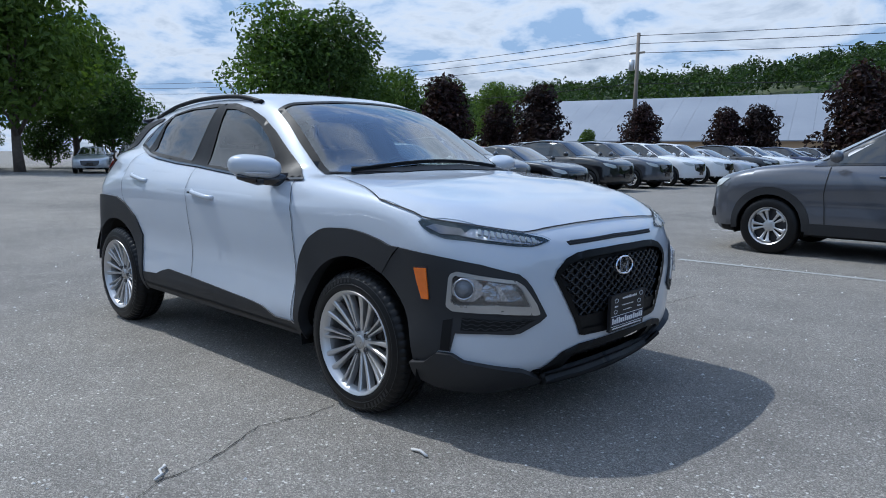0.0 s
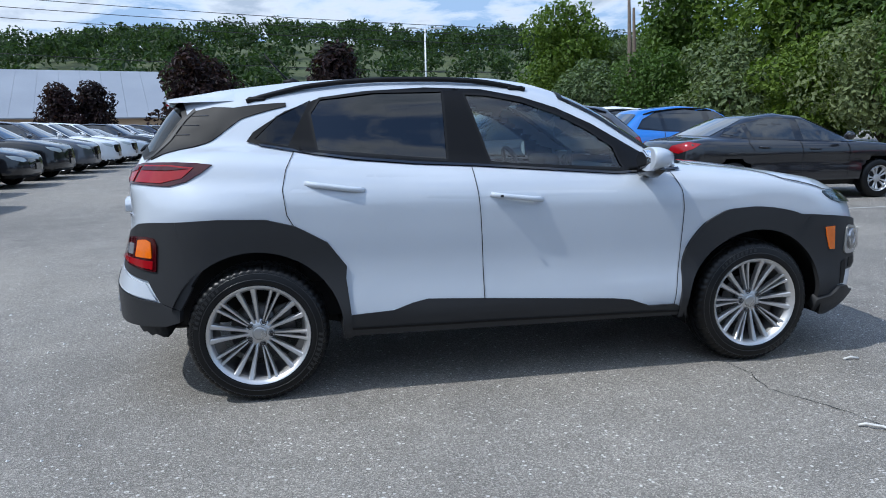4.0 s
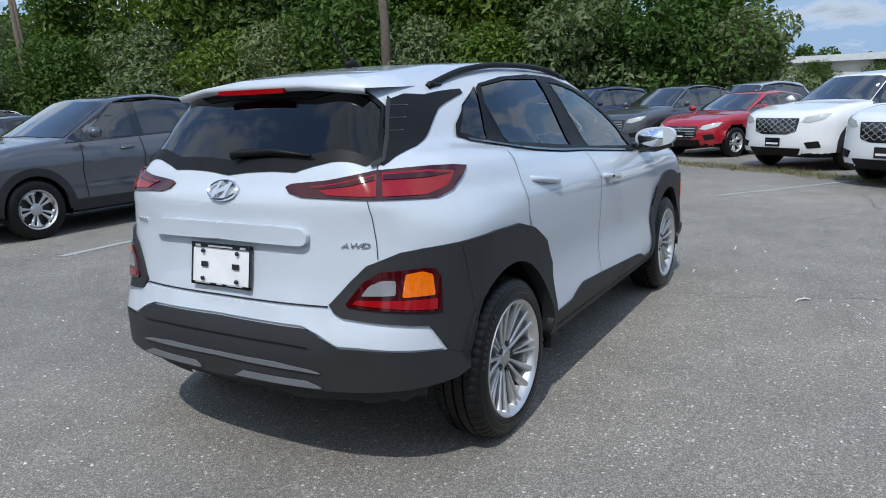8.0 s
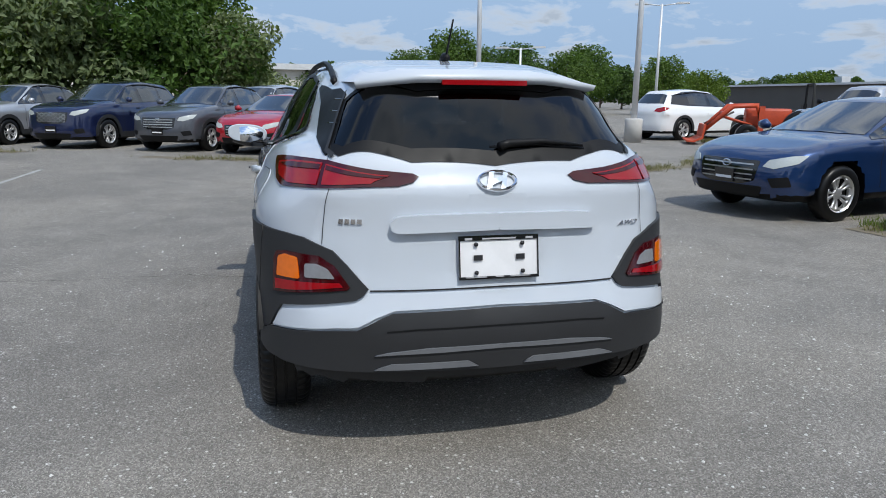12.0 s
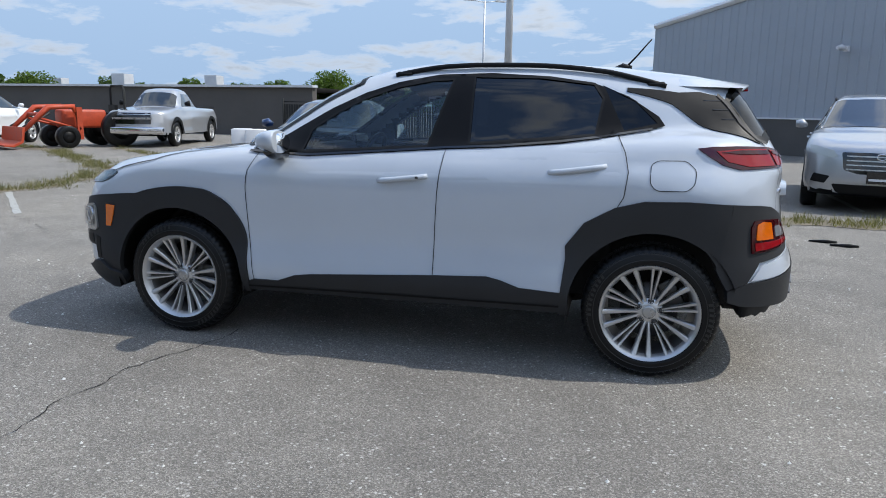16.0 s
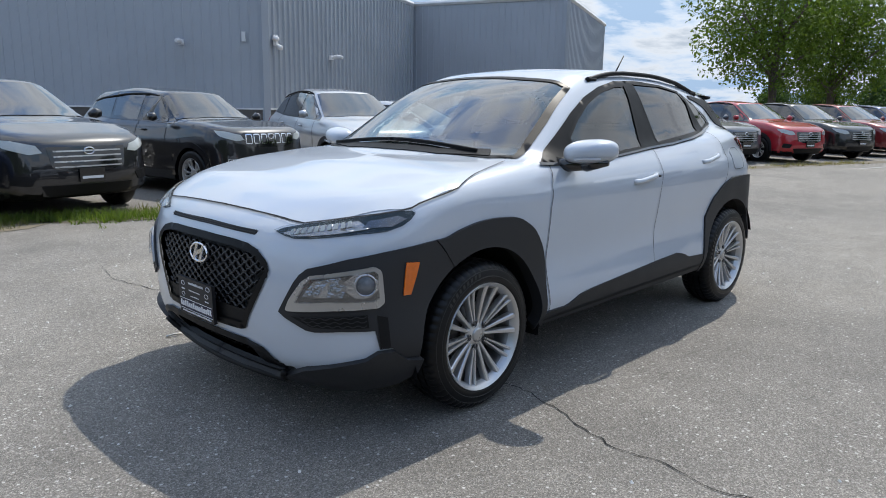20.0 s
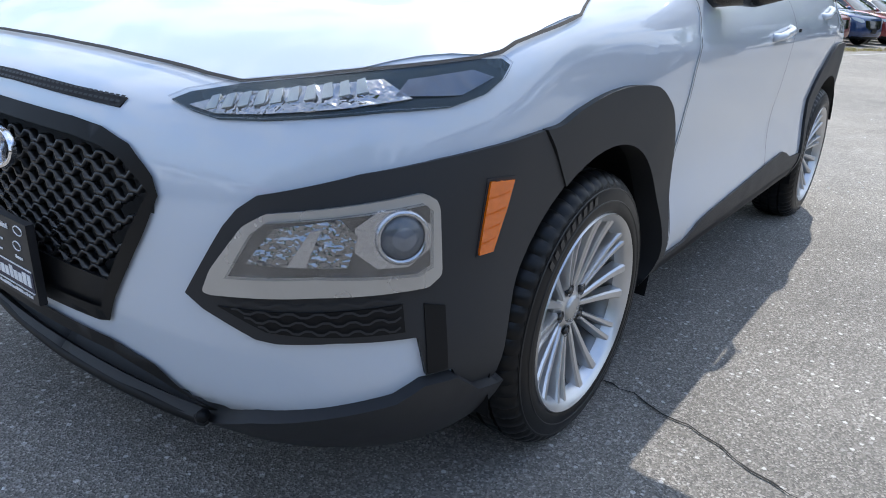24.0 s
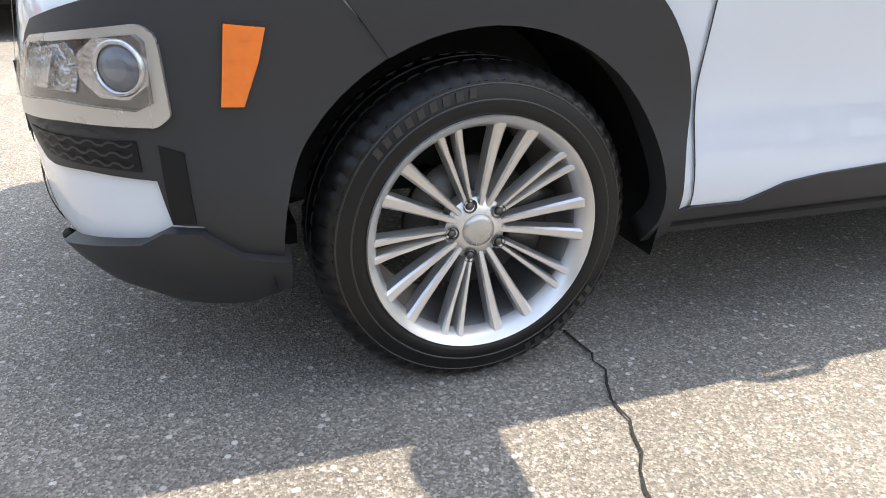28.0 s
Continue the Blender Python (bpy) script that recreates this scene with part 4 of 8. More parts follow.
lay("rear_bumper_step", [(5.53, 0.665), (5.975, 0.668), (5.975, 0.615), (5.585, 0.606), (5.515, 0.582), (5.42, 0.548), (5.31, 0.545), (4.90, 0.515), (4.985, 0.588), (5.41, 0.628), (5.46, 0.645), (5.49, 0.668)], M["white_paint"], "", 0.04, 0.012, 0.02, centre=True)

# lamps
DRL = [(0.458, 0.83), (0.5, 0.844), (0.63, 0.863), (0.945, 0.893), (1.266, 0.919), (1.326, 0.92), (1.341, 0.911), (1.303, 0.889), (1.246, 0.868), (1.15, 0.85), (0.993, 0.842), (0.723, 0.819), (0.61, 0.813), (0.535, 0.819)]
for sgn in (1, -1):
    flip = (lambda a: a) if sgn == 1 else hull.mirror
    dl = obj("running_light", *flip(hull.panel(DRL, 0.025, 0.004, 0.02)), M["lamp_black"], car, "slim daytime running light under a clear lens")
    obj("reflector", *flip(hull.panel([(0.520, 0.826), (0.63, 0.848), (0.80, 0.866), (1.00, 0.884), (1.06, 0.860), (0.90, 0.842), (0.72, 0.826), (0.60, 0.819)], 0.02, 0.007, 0.006)), M["chrome_facet"], dl)
    for k in range(10):
        s0 = 0.575 + 0.040 * k
        z0 = 0.829 + 0.0043 * k
        obj("light_cell", *flip(hull.panel([(s0, z0 - 0.007), (s0 + 0.026, z0 - 0.003), (s0 + 0.022, z0 + 0.015), (s0 + 0.002, z0 + 0.011)], 0.012, 0.0095, 0.004)), M["bright_lens"], dl)
    obj("turn_signal", *flip(hull.panel([(1.02, 0.862), (1.06, 0.885), (1.23, 0.902), (1.28, 0.892), (1.18, 0.866)], 0.02, 0.007, 0.006)), M["lamp_bowl"], dl)
    obj("lens", *flip(hull.panel(DRL, 0.03, 0.014, 0.004)), M["lens_clear"], dl)
    fg = obj("headlamp", *flip(hull.panel(FOG, 0.03, 0.018, 0.03, 0.01)), M["satin_silver"], car, "headlamp in a satin silver frame")
    LENS = [(0.673, 0.582), (0.73, 0.656), (0.76, 0.676), (1.068, 0.71), (1.085, 0.700), (1.09, 0.606), (1.06, 0.594), (0.855, 0.596)]
    obj("lamp_well", *flip(hull.panel(LENS, 0.03, 0.0195, 0.004)), M["lamp_bowl"], fg)
    obj("reflector", *flip(hull.panel([(0.715, 0.608), (0.775, 0.668), (0.90, 0.688), (0.935, 0.662), (0.915, 0.612)], 0.012, 0.022, 0.004)), M["chrome_facet"], fg, "faceted silver reflector bowl")
    obj("reflector_fin", *flip(hull.panel([(0.80, 0.612), (0.845, 0.668), (0.865, 0.672), (0.835, 0.612)], 0.015, 0.0255, 0.004)), M["chrome_soft"], fg)
    pc = hull.to_side(np.array([[1.025, 0.657]]))[0]
    pn = hull.grad(pc[None], False)[0]
    pn /= np.linalg.norm(pn)
    turn = Vector(pn).to_track_quat("Z", "Y").to_matrix().to_4x4()
    ball = revolve([(0.045, 0.0), (0.044, 0.007), (0.040, 0.010), (0.036, 0.005)], 28, "z")
    lensb = revolve([(0.036, 0.003), (0.031, 0.008), (0.018, 0.013), (0.0, 0.015)], 28, "z")
    base = Matrix.Translation(Vector(pc + pn * 0.018)) @ turn
    for nm, (v, f), mt in (("lens_ring", ball, "chrome_soft"), ("projector_lens", lensb, "projector")):
        v = np.array([tuple(base @ Vector(p)) for p in v])
        obj(nm, *flip((v, f)), M[mt], fg)
    hexa = [(1.008 + 0.086 * math.cos(a), 0.655 + 0.050 * math.sin(a)) for a in np.linspace(0, 2 * np.pi, 9)[:-1] + 0.39]
    obj("projector_housing", *flip(hull.panel(hexa, 0.02, 0.0215, 0.004)), M["chrome_soft"], fg)
    obj("lens", *flip(hull.panel(LENS, 0.04, 0.031, 0.010)), M["lens_clear"], fg)
    obj("air_intake", *flip(hull.panel([(0.638, 0.522), (1.035, 0.540), (1.043, 0.489), (0.858, 0.488), (0.75, 0.490)], 0.03, 0.0125, 0.01)), M["black_plastic"], car, "black mesh air intake")
    zig = []
    for row in range(4):
        z0 = 0.497 + 0.012 * row
        a, b = 0.735 - 0.03 * row, 1.03
        pts = [(a + (b - a) * i / 24, z0 + (0.004 if i % 4 < 2 else -0.002) + 0.006 * row * (i / 24)) for i in range(25)]
        zig.append(hull.strip(pts, 0.004, 0.017))
    obj("intake_mesh", *flip(joined(*zig)), M["cladding"], car)
    mk = obj("side_marker", *flip(hull.panel([(1.246, 0.731), (1.330, 0.727), (1.312, 0.675), (1.276, 0.603), (1.228, 0.603)], 0.02, 0.016, 0.01)), M["amber"], car, "amber side marker with cast ribs")
    obj("marker_recess", *flip(hull.panel([(1.240, 0.736), (1.336, 0.732), (1.318, 0.674), (1.281, 0.599), (1.224, 0.599)], 0.02, 0.0115, 0.01)), M["cladding"], car)
    for a_, b_, z_ in ((1.245, 1.318, 0.704), (1.241, 1.308, 0.676), (1.237, 1.294, 0.649), (1.233, 1.282, 0.625)):
        obj("rib", *flip(hull.strip([(a_, z_ - 0.003), ((a_ + b_) / 2, z_), (b_, z_ + 0.003)], 0.0022, 0.0175)), M["amber"], mk)
    obj("bumper_slot", *flip(hull.panel([(1.085, 0.535), (1.14, 0.525), (1.155, 0.405), (1.102, 0.402)], 0.02, 0.0125, 0.01)), M["black_plastic"], car)
    TL = [(4.52, 1.131), (4.594, 1.139), (4.80, 1.142), (4.96, 1.141), (5.212, 1.138), (5.45, 1.116), (5.662, 1.097), (5.684, 1.086), (5.662, 1.066), (5.604, 1.053), (5.262, 1.046), (5.0, 1.040), (4.82, 1.036), (4.68, 1.056), (4.577, 1.092)]
    tl = obj("tail_light", *flip(hull.panel(TL, 0.03, 0.008, 0.02)), M["red_dark"], car, "red tail light")
    obj("lens", *flip(hull.panel([(4.62, 1.118), (4.85, 1.128), (5.17, 1.127), (5.17, 1.052), (4.90, 1.048), (4.72, 1.070)], 0.03, 0.0115, 0.004)), M["red_lens"], tl)
    obj("lens", *flip(hull.panel([(5.205, 1.124), (5.40, 1.104), (5.58, 1.088), (5.50, 1.060), (5.205, 1.054)], 0.03, 0.0115, 0.004)), M["red_lens"], tl)
    # darker red band along the top of each two-tone lens
    obj("light_bar", *flip(hull.panel([(5.215, 1.118), (5.40, 1.099), (5.57, 1.084), (5.54, 1.078), (5.38, 1.088), (5.215, 1.104)], 0.02, 0.0145, 0.003)), M["red_dark"], tl)
    obj("light_bar", *flip(hull.panel([(4.66, 1.112), (4.85, 1.121), (5.165, 1.120), (5.165, 1.104), (4.86, 1.104)], 0.02, 0.0145, 0.003)), M["red_dark"], tl)
    RL = [(4.885, 0.771), (4.91, 0.800), (4.975, 0.806), (5.199, 0.798), (5.292, 0.763), (5.382, 0.688), (5.367, 0.678), (5.00, 0.651), (4.895, 0.646)]
    rl = obj("rear_lamp", *flip(hull.panel(RL, 0.03, 0.020, 0.02)), M["red_dark"], car, "low rear lamp with amber and white lenses")
    obj("turn_signal", *flip(hull.panel([(4.925, 0.708), (4.93, 0.782), (4.98, 0.795), (5.07, 0.788), (5.095, 0.708)], 0.03, 0.0235, 0.004, 0.010)), M["amber"], rl)
    obj("reversing_light", *flip(hull.panel([(5.125, 0.716), (5.120, 0.768), (5.19, 0.770), (5.255, 0.752), (5.30, 0.716)], 0.03, 0.0235, 0.004, 0.012)), M["reverse_lens"], rl)
    obj("lens", *flip(hull.panel([(4.915, 0.695), (5.325, 0.702), (5.345, 0.688), (5.02, 0.662), (4.92, 0.657)], 0.03, 0.0235, 0.004)), M["red_lens"], rl)

# grille: dark recess, honeycomb, emblem, plate
rim = surround("s", shrunk(GRILLE_ALL, -0.008), [shrunk(GRILLE_ALL, 0.021)], M["gloss_black"], 0.025, 0.006)
obj("grille_border", *rim, M["pillar_black"], car, "black grille border")
back = hull.panel(GRILLE_ALL, 0.06, -0.06, 0.004)
grille = obj("grille", *back, M["seam"], car, "black honeycomb grille")
cells = []
inn = shrunk(GRILLE_ALL, 0.022)
pitch, rise, tall = 0.058, 0.0195, 0.0135
for row in range(20):
    z0 = 0.405 + rise * row
    for col in range(-9, 10):
        y0 = col * pitch + (pitch / 2 if row % 2 else 0)
        pts = np.array([(y0 - 0.029, z0 + tall), (y0 - 0.019, z0 + tall - 0.001), (y0 - 0.010, z0), (y0 + 0.010, z0), (y0 + 0.019, z0 + tall - 0.001), (y0 + 0.029, z0 + tall)])
        if inside(inn, pts).all():
            v, f = hull.strip(pts, 0.0056, -0.008, step=0.02)
            k = len(v)
            bk = v - np.array((0.014, 0, 0))
            n2 = k // 2
            side = [(i, i + 1, k + i + 1, k + i) for i in range(n2 - 1)] + [(n2 + i + 1, n2 + i, k + n2 + i, k + n2 + i + 1) for i in range(n2 - 1)]
            cells.append((np.concatenate([v, bk]), list(f) + side))
obj("honeycomb", *joined(*cells), M["grille_rib"], grille)
obj("grille_bar", *hull.panel([(-0.375, 0.50), (0.375, 0.50), (0.335, 0.428), (-0.335, 0.428)], 0.05, -0.004, 0.03), M["black_plastic"], grille)
vt = hull.panel([(0.0, 0.828), (0.36, 0.822), (0.352, 0.806), (0.0, 0.811)], 0.03, 0.003, 0.01)
obj("nose_vent", *joined(vt, hull.mirror(vt)), M["seam"], car, "slim black mesh vent")
dots = []
for i in range(-24, 25):
    for j in (0, 1):
        y0, z0 = i * 0.0145 + (0.007 if j else 0), 0.8135 + 0.008 * j - 0.000 * abs(i)
        dots.append(hull.strip([(y0 - 0.005, z0), (y0 + 0.005, z0)], 0.0035, 0.0065, step=0.02))
obj("vent_mesh", *joined(*dots), M["cladding"], car)
obj("lower_grille_border", *surround("s", shrunk(LOW_ALL, -0.012), [shrunk(LOW_ALL, 0.018)], M["black_plastic"], 0.03, 0.006), M["black_plastic"], car, "black lower grille border")
lg = hull.panel(LOW_ALL, 0.05, -0.05, 0.004)
low = obj("lower_grille", *lg, M["seam"], car, "black lower grille")
zig = []
for row in range(4):
    z0 = 0.285 + 0.024 * row
    pts = [(-0.40 + 0.8 * i / 64, z0 + (0.007 if i % 4 < 2 else -0.004)) for i in range(65)]
    zig.append(hull.strip(pts, 0.005, -0.03))
obj("honeycomb", *joined(*zig), M["black_plastic"], low)
for sg in (1, -1):
    vf = hull.panel([(0.335, 0.366), (0.428, 0.348), (0.538, 0.283), (0.45, 0.250), (0.335, 0.250)], 0.03, -0.012, 0.02)
    obj("grille_blank", *(vf if sg == 1 else hull.mirror(vf)), M["black_plastic"], low)


def on_form(s, z, lift=0.0, span=0.0):
    """A place on the middle of the nose or tail: x out of the form, z up it. span: over how much height the slope is taken."""
    p, lo, hi = hull.to_side(np.array([[s, z], [s, z - max(span, 0.02) / 2], [s, z + max(span, 0.02) / 2]]))
    up = Vector(hi - lo).normalized()
    nx = Vector(hull.grad(p[None], False)[0])
    yy = up.cross(nx)
    yy.normalize()
    nx = yy.cross(up)
    mt = Matrix((nx, yy, up)).transposed().to_4x4()
    mt.translation = Vector((lo + hi) / 2 if span else p) + nx * lift
    return mt


def emblem(s, z, rx=0.078, rz=0.044):
    """A chrome oval ring round two broad leaning chrome strokes and a bowed bar, lying on the form."""
    n_, ring, faces = 48, [], []
    for t in np.linspace(0, 2 * np.pi, n_, endpoint=False):
        c_, s_ = math.cos(t), math.sin(t)
        ring += [(x_, (rx - d) * c_, (rz - d) * s_) for x_, d in ((-0.004, 0.0), (0.005, 0.001), (0.008, 0.006), (0.005, 0.011), (-0.004, 0.012))]
    faces = [(i * 5 + j, i * 5 + j + 1, (i + 1) % n_ * 5 + j + 1, (i + 1) % n_ * 5 + j) for i in range(n_) for j in range(4)]
    pieces = [(np.array(ring), faces)]

    def stroke(line, widths):
        p = np.array(line, float)
        w_ = np.array(widths)[:, None] / 2
        v = np.concatenate([np.c_[np.full(len(p), x_), p[:, 0] - k * w_[:, 0], p[:, 1]] for k, x_ in ((1, -0.004), (0.85, 0.007), (-0.85, 0.007), (-1, -0.004))])
        k = len(p)
        return v, [(r * k + i, r * k + i + 1, (r + 1) * k + i + 1, (r + 1) * k + i) for r in range(3) for i in range(k - 1)]

    for y0 in (0.027, -0.027):
        pieces.append(stroke([(y0 - 0.010, -0.037), (y0 - 0.003, -0.012), (y0 + 0.003, 0.012), (y0 + 0.010, 0.037)], [0.026, 0.020, 0.020, 0.026]))
    bar = [(-0.026, -0.011), (-0.010, -0.004), (0.010, 0.004), (0.026, 0.011)]
    pieces.append((np.array([(x_, y_, z_ + dz) for x_, dz in ((0.0068, -0.0105), (0.0068, 0.0105)) for y_, z_ in bar]), [(i, i + 1, 4 + i + 1, 4 + i) for i in range(3)]))
    v, f = joined(*pieces)
    return crisp(obj("emblem", v, f, M["chrome"], car, "chrome oval emblem", m=on_form(s, z, 0.007)), 40)


emblem(0.0, 0.690)
plate = obj("front_plate", *(lambda b: (b[0], b[1]))(cuboid((0, 0, 0), (0.016, 0.30, 0.165))), M["ink_black"], car, "black dealer plate with rows of white print", smooth=False, m=on_form(0.0, 0.487, 0.022, 0.16))
rng = random.Random(4)


def print_row(y0, y1, z, hz, n, parent, mat="ink_white", dx=0.0090):
    """A row of n small upright bars, uneven in height, standing for a line of small print."""
    w = (y0 - y1) / n
    row = [cuboid((dx, y0 - w * (k + 0.5), z + (0.12 * hz if (up := rng.random() < 0.35) else 0.0)), (0.001, w * rng.uniform(0.66, 0.84), hz * (1.0 if up else 0.76))) for k in range(n)]
    return obj("print_line", *joined(*row), M[mat], parent, smooth=False)


print_row(0.075, -0.055, 0.062, 0.011, 15, plate)
print_row(0.045, -0.055, 0.030, 0.006, 8, plate)
print_row(0.035, -0.045, 0.006, 0.005, 5, plate)
for yy, zz, wy in ((0.115, 0.064, 0.034), (-0.105, 0.056, 0.030), (0.100, 0.030, 0.030), (-0.108, 0.006, 0.028)):
    a = np.linspace(0, 2 * np.pi, 21)
    obj("print_badge", *tube([(0.0085, yy + wy / 2 * math.cos(t), zz + 0.009 * math.sin(t)) for t in a], 0.0013, 5), M["ink_white"], plate)
for yy, zz in ((0.102, 0.006), (-0.105, 0.030)):
    print_row(yy + 0.016, yy - 0.016, zz, 0.007, 4, plate)
obj("print_band", *cuboid((0.0082, 0, -0.036), (0.002, 0.288, 0.040)), M["ink_blue"], plate, smooth=False)
print_row(0.138, -0.138, -0.038, 0.026, 15, plate, dx=0.0098)
for zz in (-0.014, -0.060):
    obj("print_rule", *cuboid((0.0090, 0, zz), (0.002, 0.282, 0.002)), M["ink_white"], plate, smooth=False)
print_row(0.130, -0.130, -0.071, 0.007, 26, plate, dx=0.0085)

# tail: garnish, plate, lettering
GAR = [(5.574, 0.925), (5.60, 0.948), (5.70, 0.955), (5.975, 0.957), (5.975, 0.892), (5.60, 0.884), (5.58, 0.895)]
lay("tailgate_bar", GAR, M["white_paint"], "", 0.03, 0.028, 0.03, 0.01, centre=True)
emblem(TAIL, 1.068)
rp = obj("rear_plate", *cuboid((0, 0, 0), (0.010, 0.305, 0.157)), M["plate_white"], car, "white blank plate in a black dealer frame", smooth=False, m=on_form(TAIL, 0.79, 0.010, 0.15))
for yy, zz, wy, hz in ((0, 0.073, 0.31, 0.018), (0, -0.075, 0.31, 0.011), (0.1525, 0, 0.005, 0.16), (-0.1525, 0, 0.005, 0.16)):
    obj("plate_frame", *cuboid((0.004, yy, zz), (0.012, wy, hz)), M["gloss_black"], rp, smooth=False)
for yy, zz, wy, hz, mt in ((0, 0.070, 0.13, 0.006, "ink_grey"), (0.118, 0.070, 0.028, 0.008, "ink_grey"), (-0.118, 0.070, 0.028, 0.008, "ink_grey"), (0.08, -0.072, 0.08, 0.004, "ink_grey"), (0.0, -0.072, 0.03, 0.005, "ink_grey"), (-0.09, -0.072, 0.08, 0.004, "ink_grey"),
                           (0.082, 0.0, 0.034, 0.020, "ink_black"), (-0.082, 0.0, 0.034, 0.020, "ink_black")):
    obj("print_bar", *cuboid((0.011, yy, zz), (0.002, wy, hz)), M[mt], rp, smooth=False)
for yy, zz in ((0.09, 0.05), (-0.09, 0.05), (0.09, -0.055), (-0.09, -0.055)):
    v, f = revolve([(0.008, 0.0), (0.008, 0.006), (0.0, 0.008)], 10, "z")
    obj("screw", v[:, [2, 0, 1]] + np.array((0.010, yy, zz)), f, M["ink_black"], rp)
for k in range(4):
    s0 = TAIL - 0.668 + 0.037 * k
    obj("badge_bar", *hull.panel([(s0, 0.918), (s0 + 0.026, 0.918), (s0 + 0.028, 0.936), (s0 + 0.002, 0.936)], 0.02, 0.006, 0.006), M["chrome"], car)
tx = bpy.data.curves.new("badge", "FONT")
tx.body, tx.size, tx.extrude, tx.align_x, tx.shear = "AWD", 0.034, 0.002, "CENTER", 0.3
tob = bpy.data.objects.new("badge", tx)
tme = bpy.data.meshes.new_from_object(tob)
tme.materials.append(M["chrome"])
flat_v = np.array([tuple(v.co) for v in tme.vertices])
onv = hull.to_side(np.stack([TAIL + 0.565 + flat_v[:, 0] * 1.15, 0.882 + flat_v[:, 1] * 0.75], 1))
gr = hull.grad(onv, False)
onv = onv + (0.005 + flat_v[:, 2:3]) * gr / np.linalg.norm(gr, axis=1)[:, None]
for v, c in zip(tme.vertices, onv):
    v.co = c
put("badge_lettering", tme, car, "chrome AWD lettering")
bpy.data.objects.remove(tob)

# spoiler, third brake light, wiper, rails, aerial
sp = []
SPO = [(-1.40, 0.0, 1.525), (-1.40, 0.28, 1.518), (-1.38, 0.515, 1.475)], [(-1.765, 0.0, 1.452), (-1.755, 0.26, 1.450), (-1.69, 0.495, 1.425)], [(-1.755, 0.0, 1.432), (-1.745, 0.26, 1.430), (-1.68, 0.49, 1.405)], [(-1.62, 0.0, 1.418), (-1.61, 0.26, 1.416), (-1.56, 0.47, 1.392)]
rows_ = []
for line in SPO:
    p = np.array([(a, -b, c) for a, b, c in line[:0:-1]] + list(line))
    t = np.linspace(0, 1, 25)
    rows_.append(np.stack([np.interp(t, np.linspace(0, 1, 5), p[:, k]) for k in range(3)], 1))
grid = np.array(rows_)
vv = grid.reshape(-1, 3)
ff = [(i * 25 + j, i * 25 + j + 1, (i + 1) * 25 + j + 1, (i + 1) * 25 + j) for i in range(3) for j in range(24)]
vv[:25, 2] = hull.to_top(vv[:25, :2])[:, 2] + 0.001
obj("roof_spoiler", vv, [q2[::-1] for q2 in ff], M["white_paint"], car, "white roof spoiler")
obj("brake_light", *cuboid((-1.752, 0, 1.428), (0.02, 0.34, 0.018)), M["red_lens"], car, "thin red high brake light", smooth=False)
arm = tube([(-1.90, -0.02, 1.195), (-1.885, -0.06, 1.205), (-1.872, -0.20, 1.212), (-1.862, -0.37, 1.195)], [0.018, 0.016, 0.011, 0.006], 8)
wp = obj("rear_wiper", *arm, M["black_plastic"], car, "black rear wiper")
obj("wiper_blade", *tube([(-1.868, 0.01, 1.19), (-1.862, -0.18, 1.200), (-1.850, -0.38, 1.182)], 0.007, 6), M["black_plastic"], wp)
for sg in (1, -1):
    line = []
    for k, u in enumerate(np.linspace(0, 1, 21)):
        x = 0.10 - 1.42 * u
        y = 0.565 - 0.02 * math.sin(math.pi * u) - 0.03 * u
        zr = hull.to_top(np.array([[x, y]]))[0][2]
        lift = 0.004 + 0.016 * min(1, min(u, 1 - u) * 5) + (0.004 * math.sin(math.pi * u))
        line.append((x, sg * y, zr + lift))
    rail = tube(line, 0.0135, 10)
    rr = obj("roof_rail", rail[0] * np.array((1, 1, 1)), rail[1], M["black_plastic"], car, "dark grey roof rail")
    for u in (0.035, 0.965):
        x = 0.10 - 1.42 * u
        y = 0.565 - 0.03 * u
        zr = hull.to_top(np.array([[x, y]]))[0][2]
        part("rail_foot", box(0.09, 0.026, 0.024, (x, sg * y, zr + 0.006), 0.012, 3), M["black_plastic"], rr)
zb = hull.to_top(np.array([[-1.117, 0.0]]))[0][2]
an = obj("aerial", *joined(tube([(-1.06, 0, zb), (-1.10, 0, zb + 0.018), (-1.15, 0, zb + 0.012)], [0.02, 0.022, 0.014], 10), tube([(-1.115, 0, zb + 0.015), (-1.17, 0, zb + 0.075), (-1.25, 0, zb + 0.172)], [0.006, 0.005, 0.004], 8)), M["black_plastic"], car, "short black roof aerial")

# handles
for s0, z0, s1, z1 in ((2.955, 0.932, 3.215, 0.963), (3.828, 1.002, 4.10, 1.040)):
    u = np.linspace(0, 1, 13)
    pts = np.stack([s0 + (s1 - s0) * u, z0 + (z1 - z0) * u], 1)
    p = hull.to_side(pts)
    lift = 0.024 * np.minimum(1, np.minimum(u, 1 - u) * 5) - 0.004
    for sg in (1, -1):
        q = p * (1, sg, 1) + np.stack([0 * u, sg * lift, 0 * u], 1)
        v, f = tube(q, 0.0135, 12)
        obj("door_handle", v, f, M["white_paint"], car)
    # keyhole on the front handle's cap
    if s0 < 3.5:
        for sg in (1, -1):
            kq = p[10] * (1, sg, 1) + np.array((0, sg * 0.040, 0))
            obj("handle_button", *cuboid(kq, (0.014, 0.008, 0.011)), M["ink_black"], car, smooth=False)

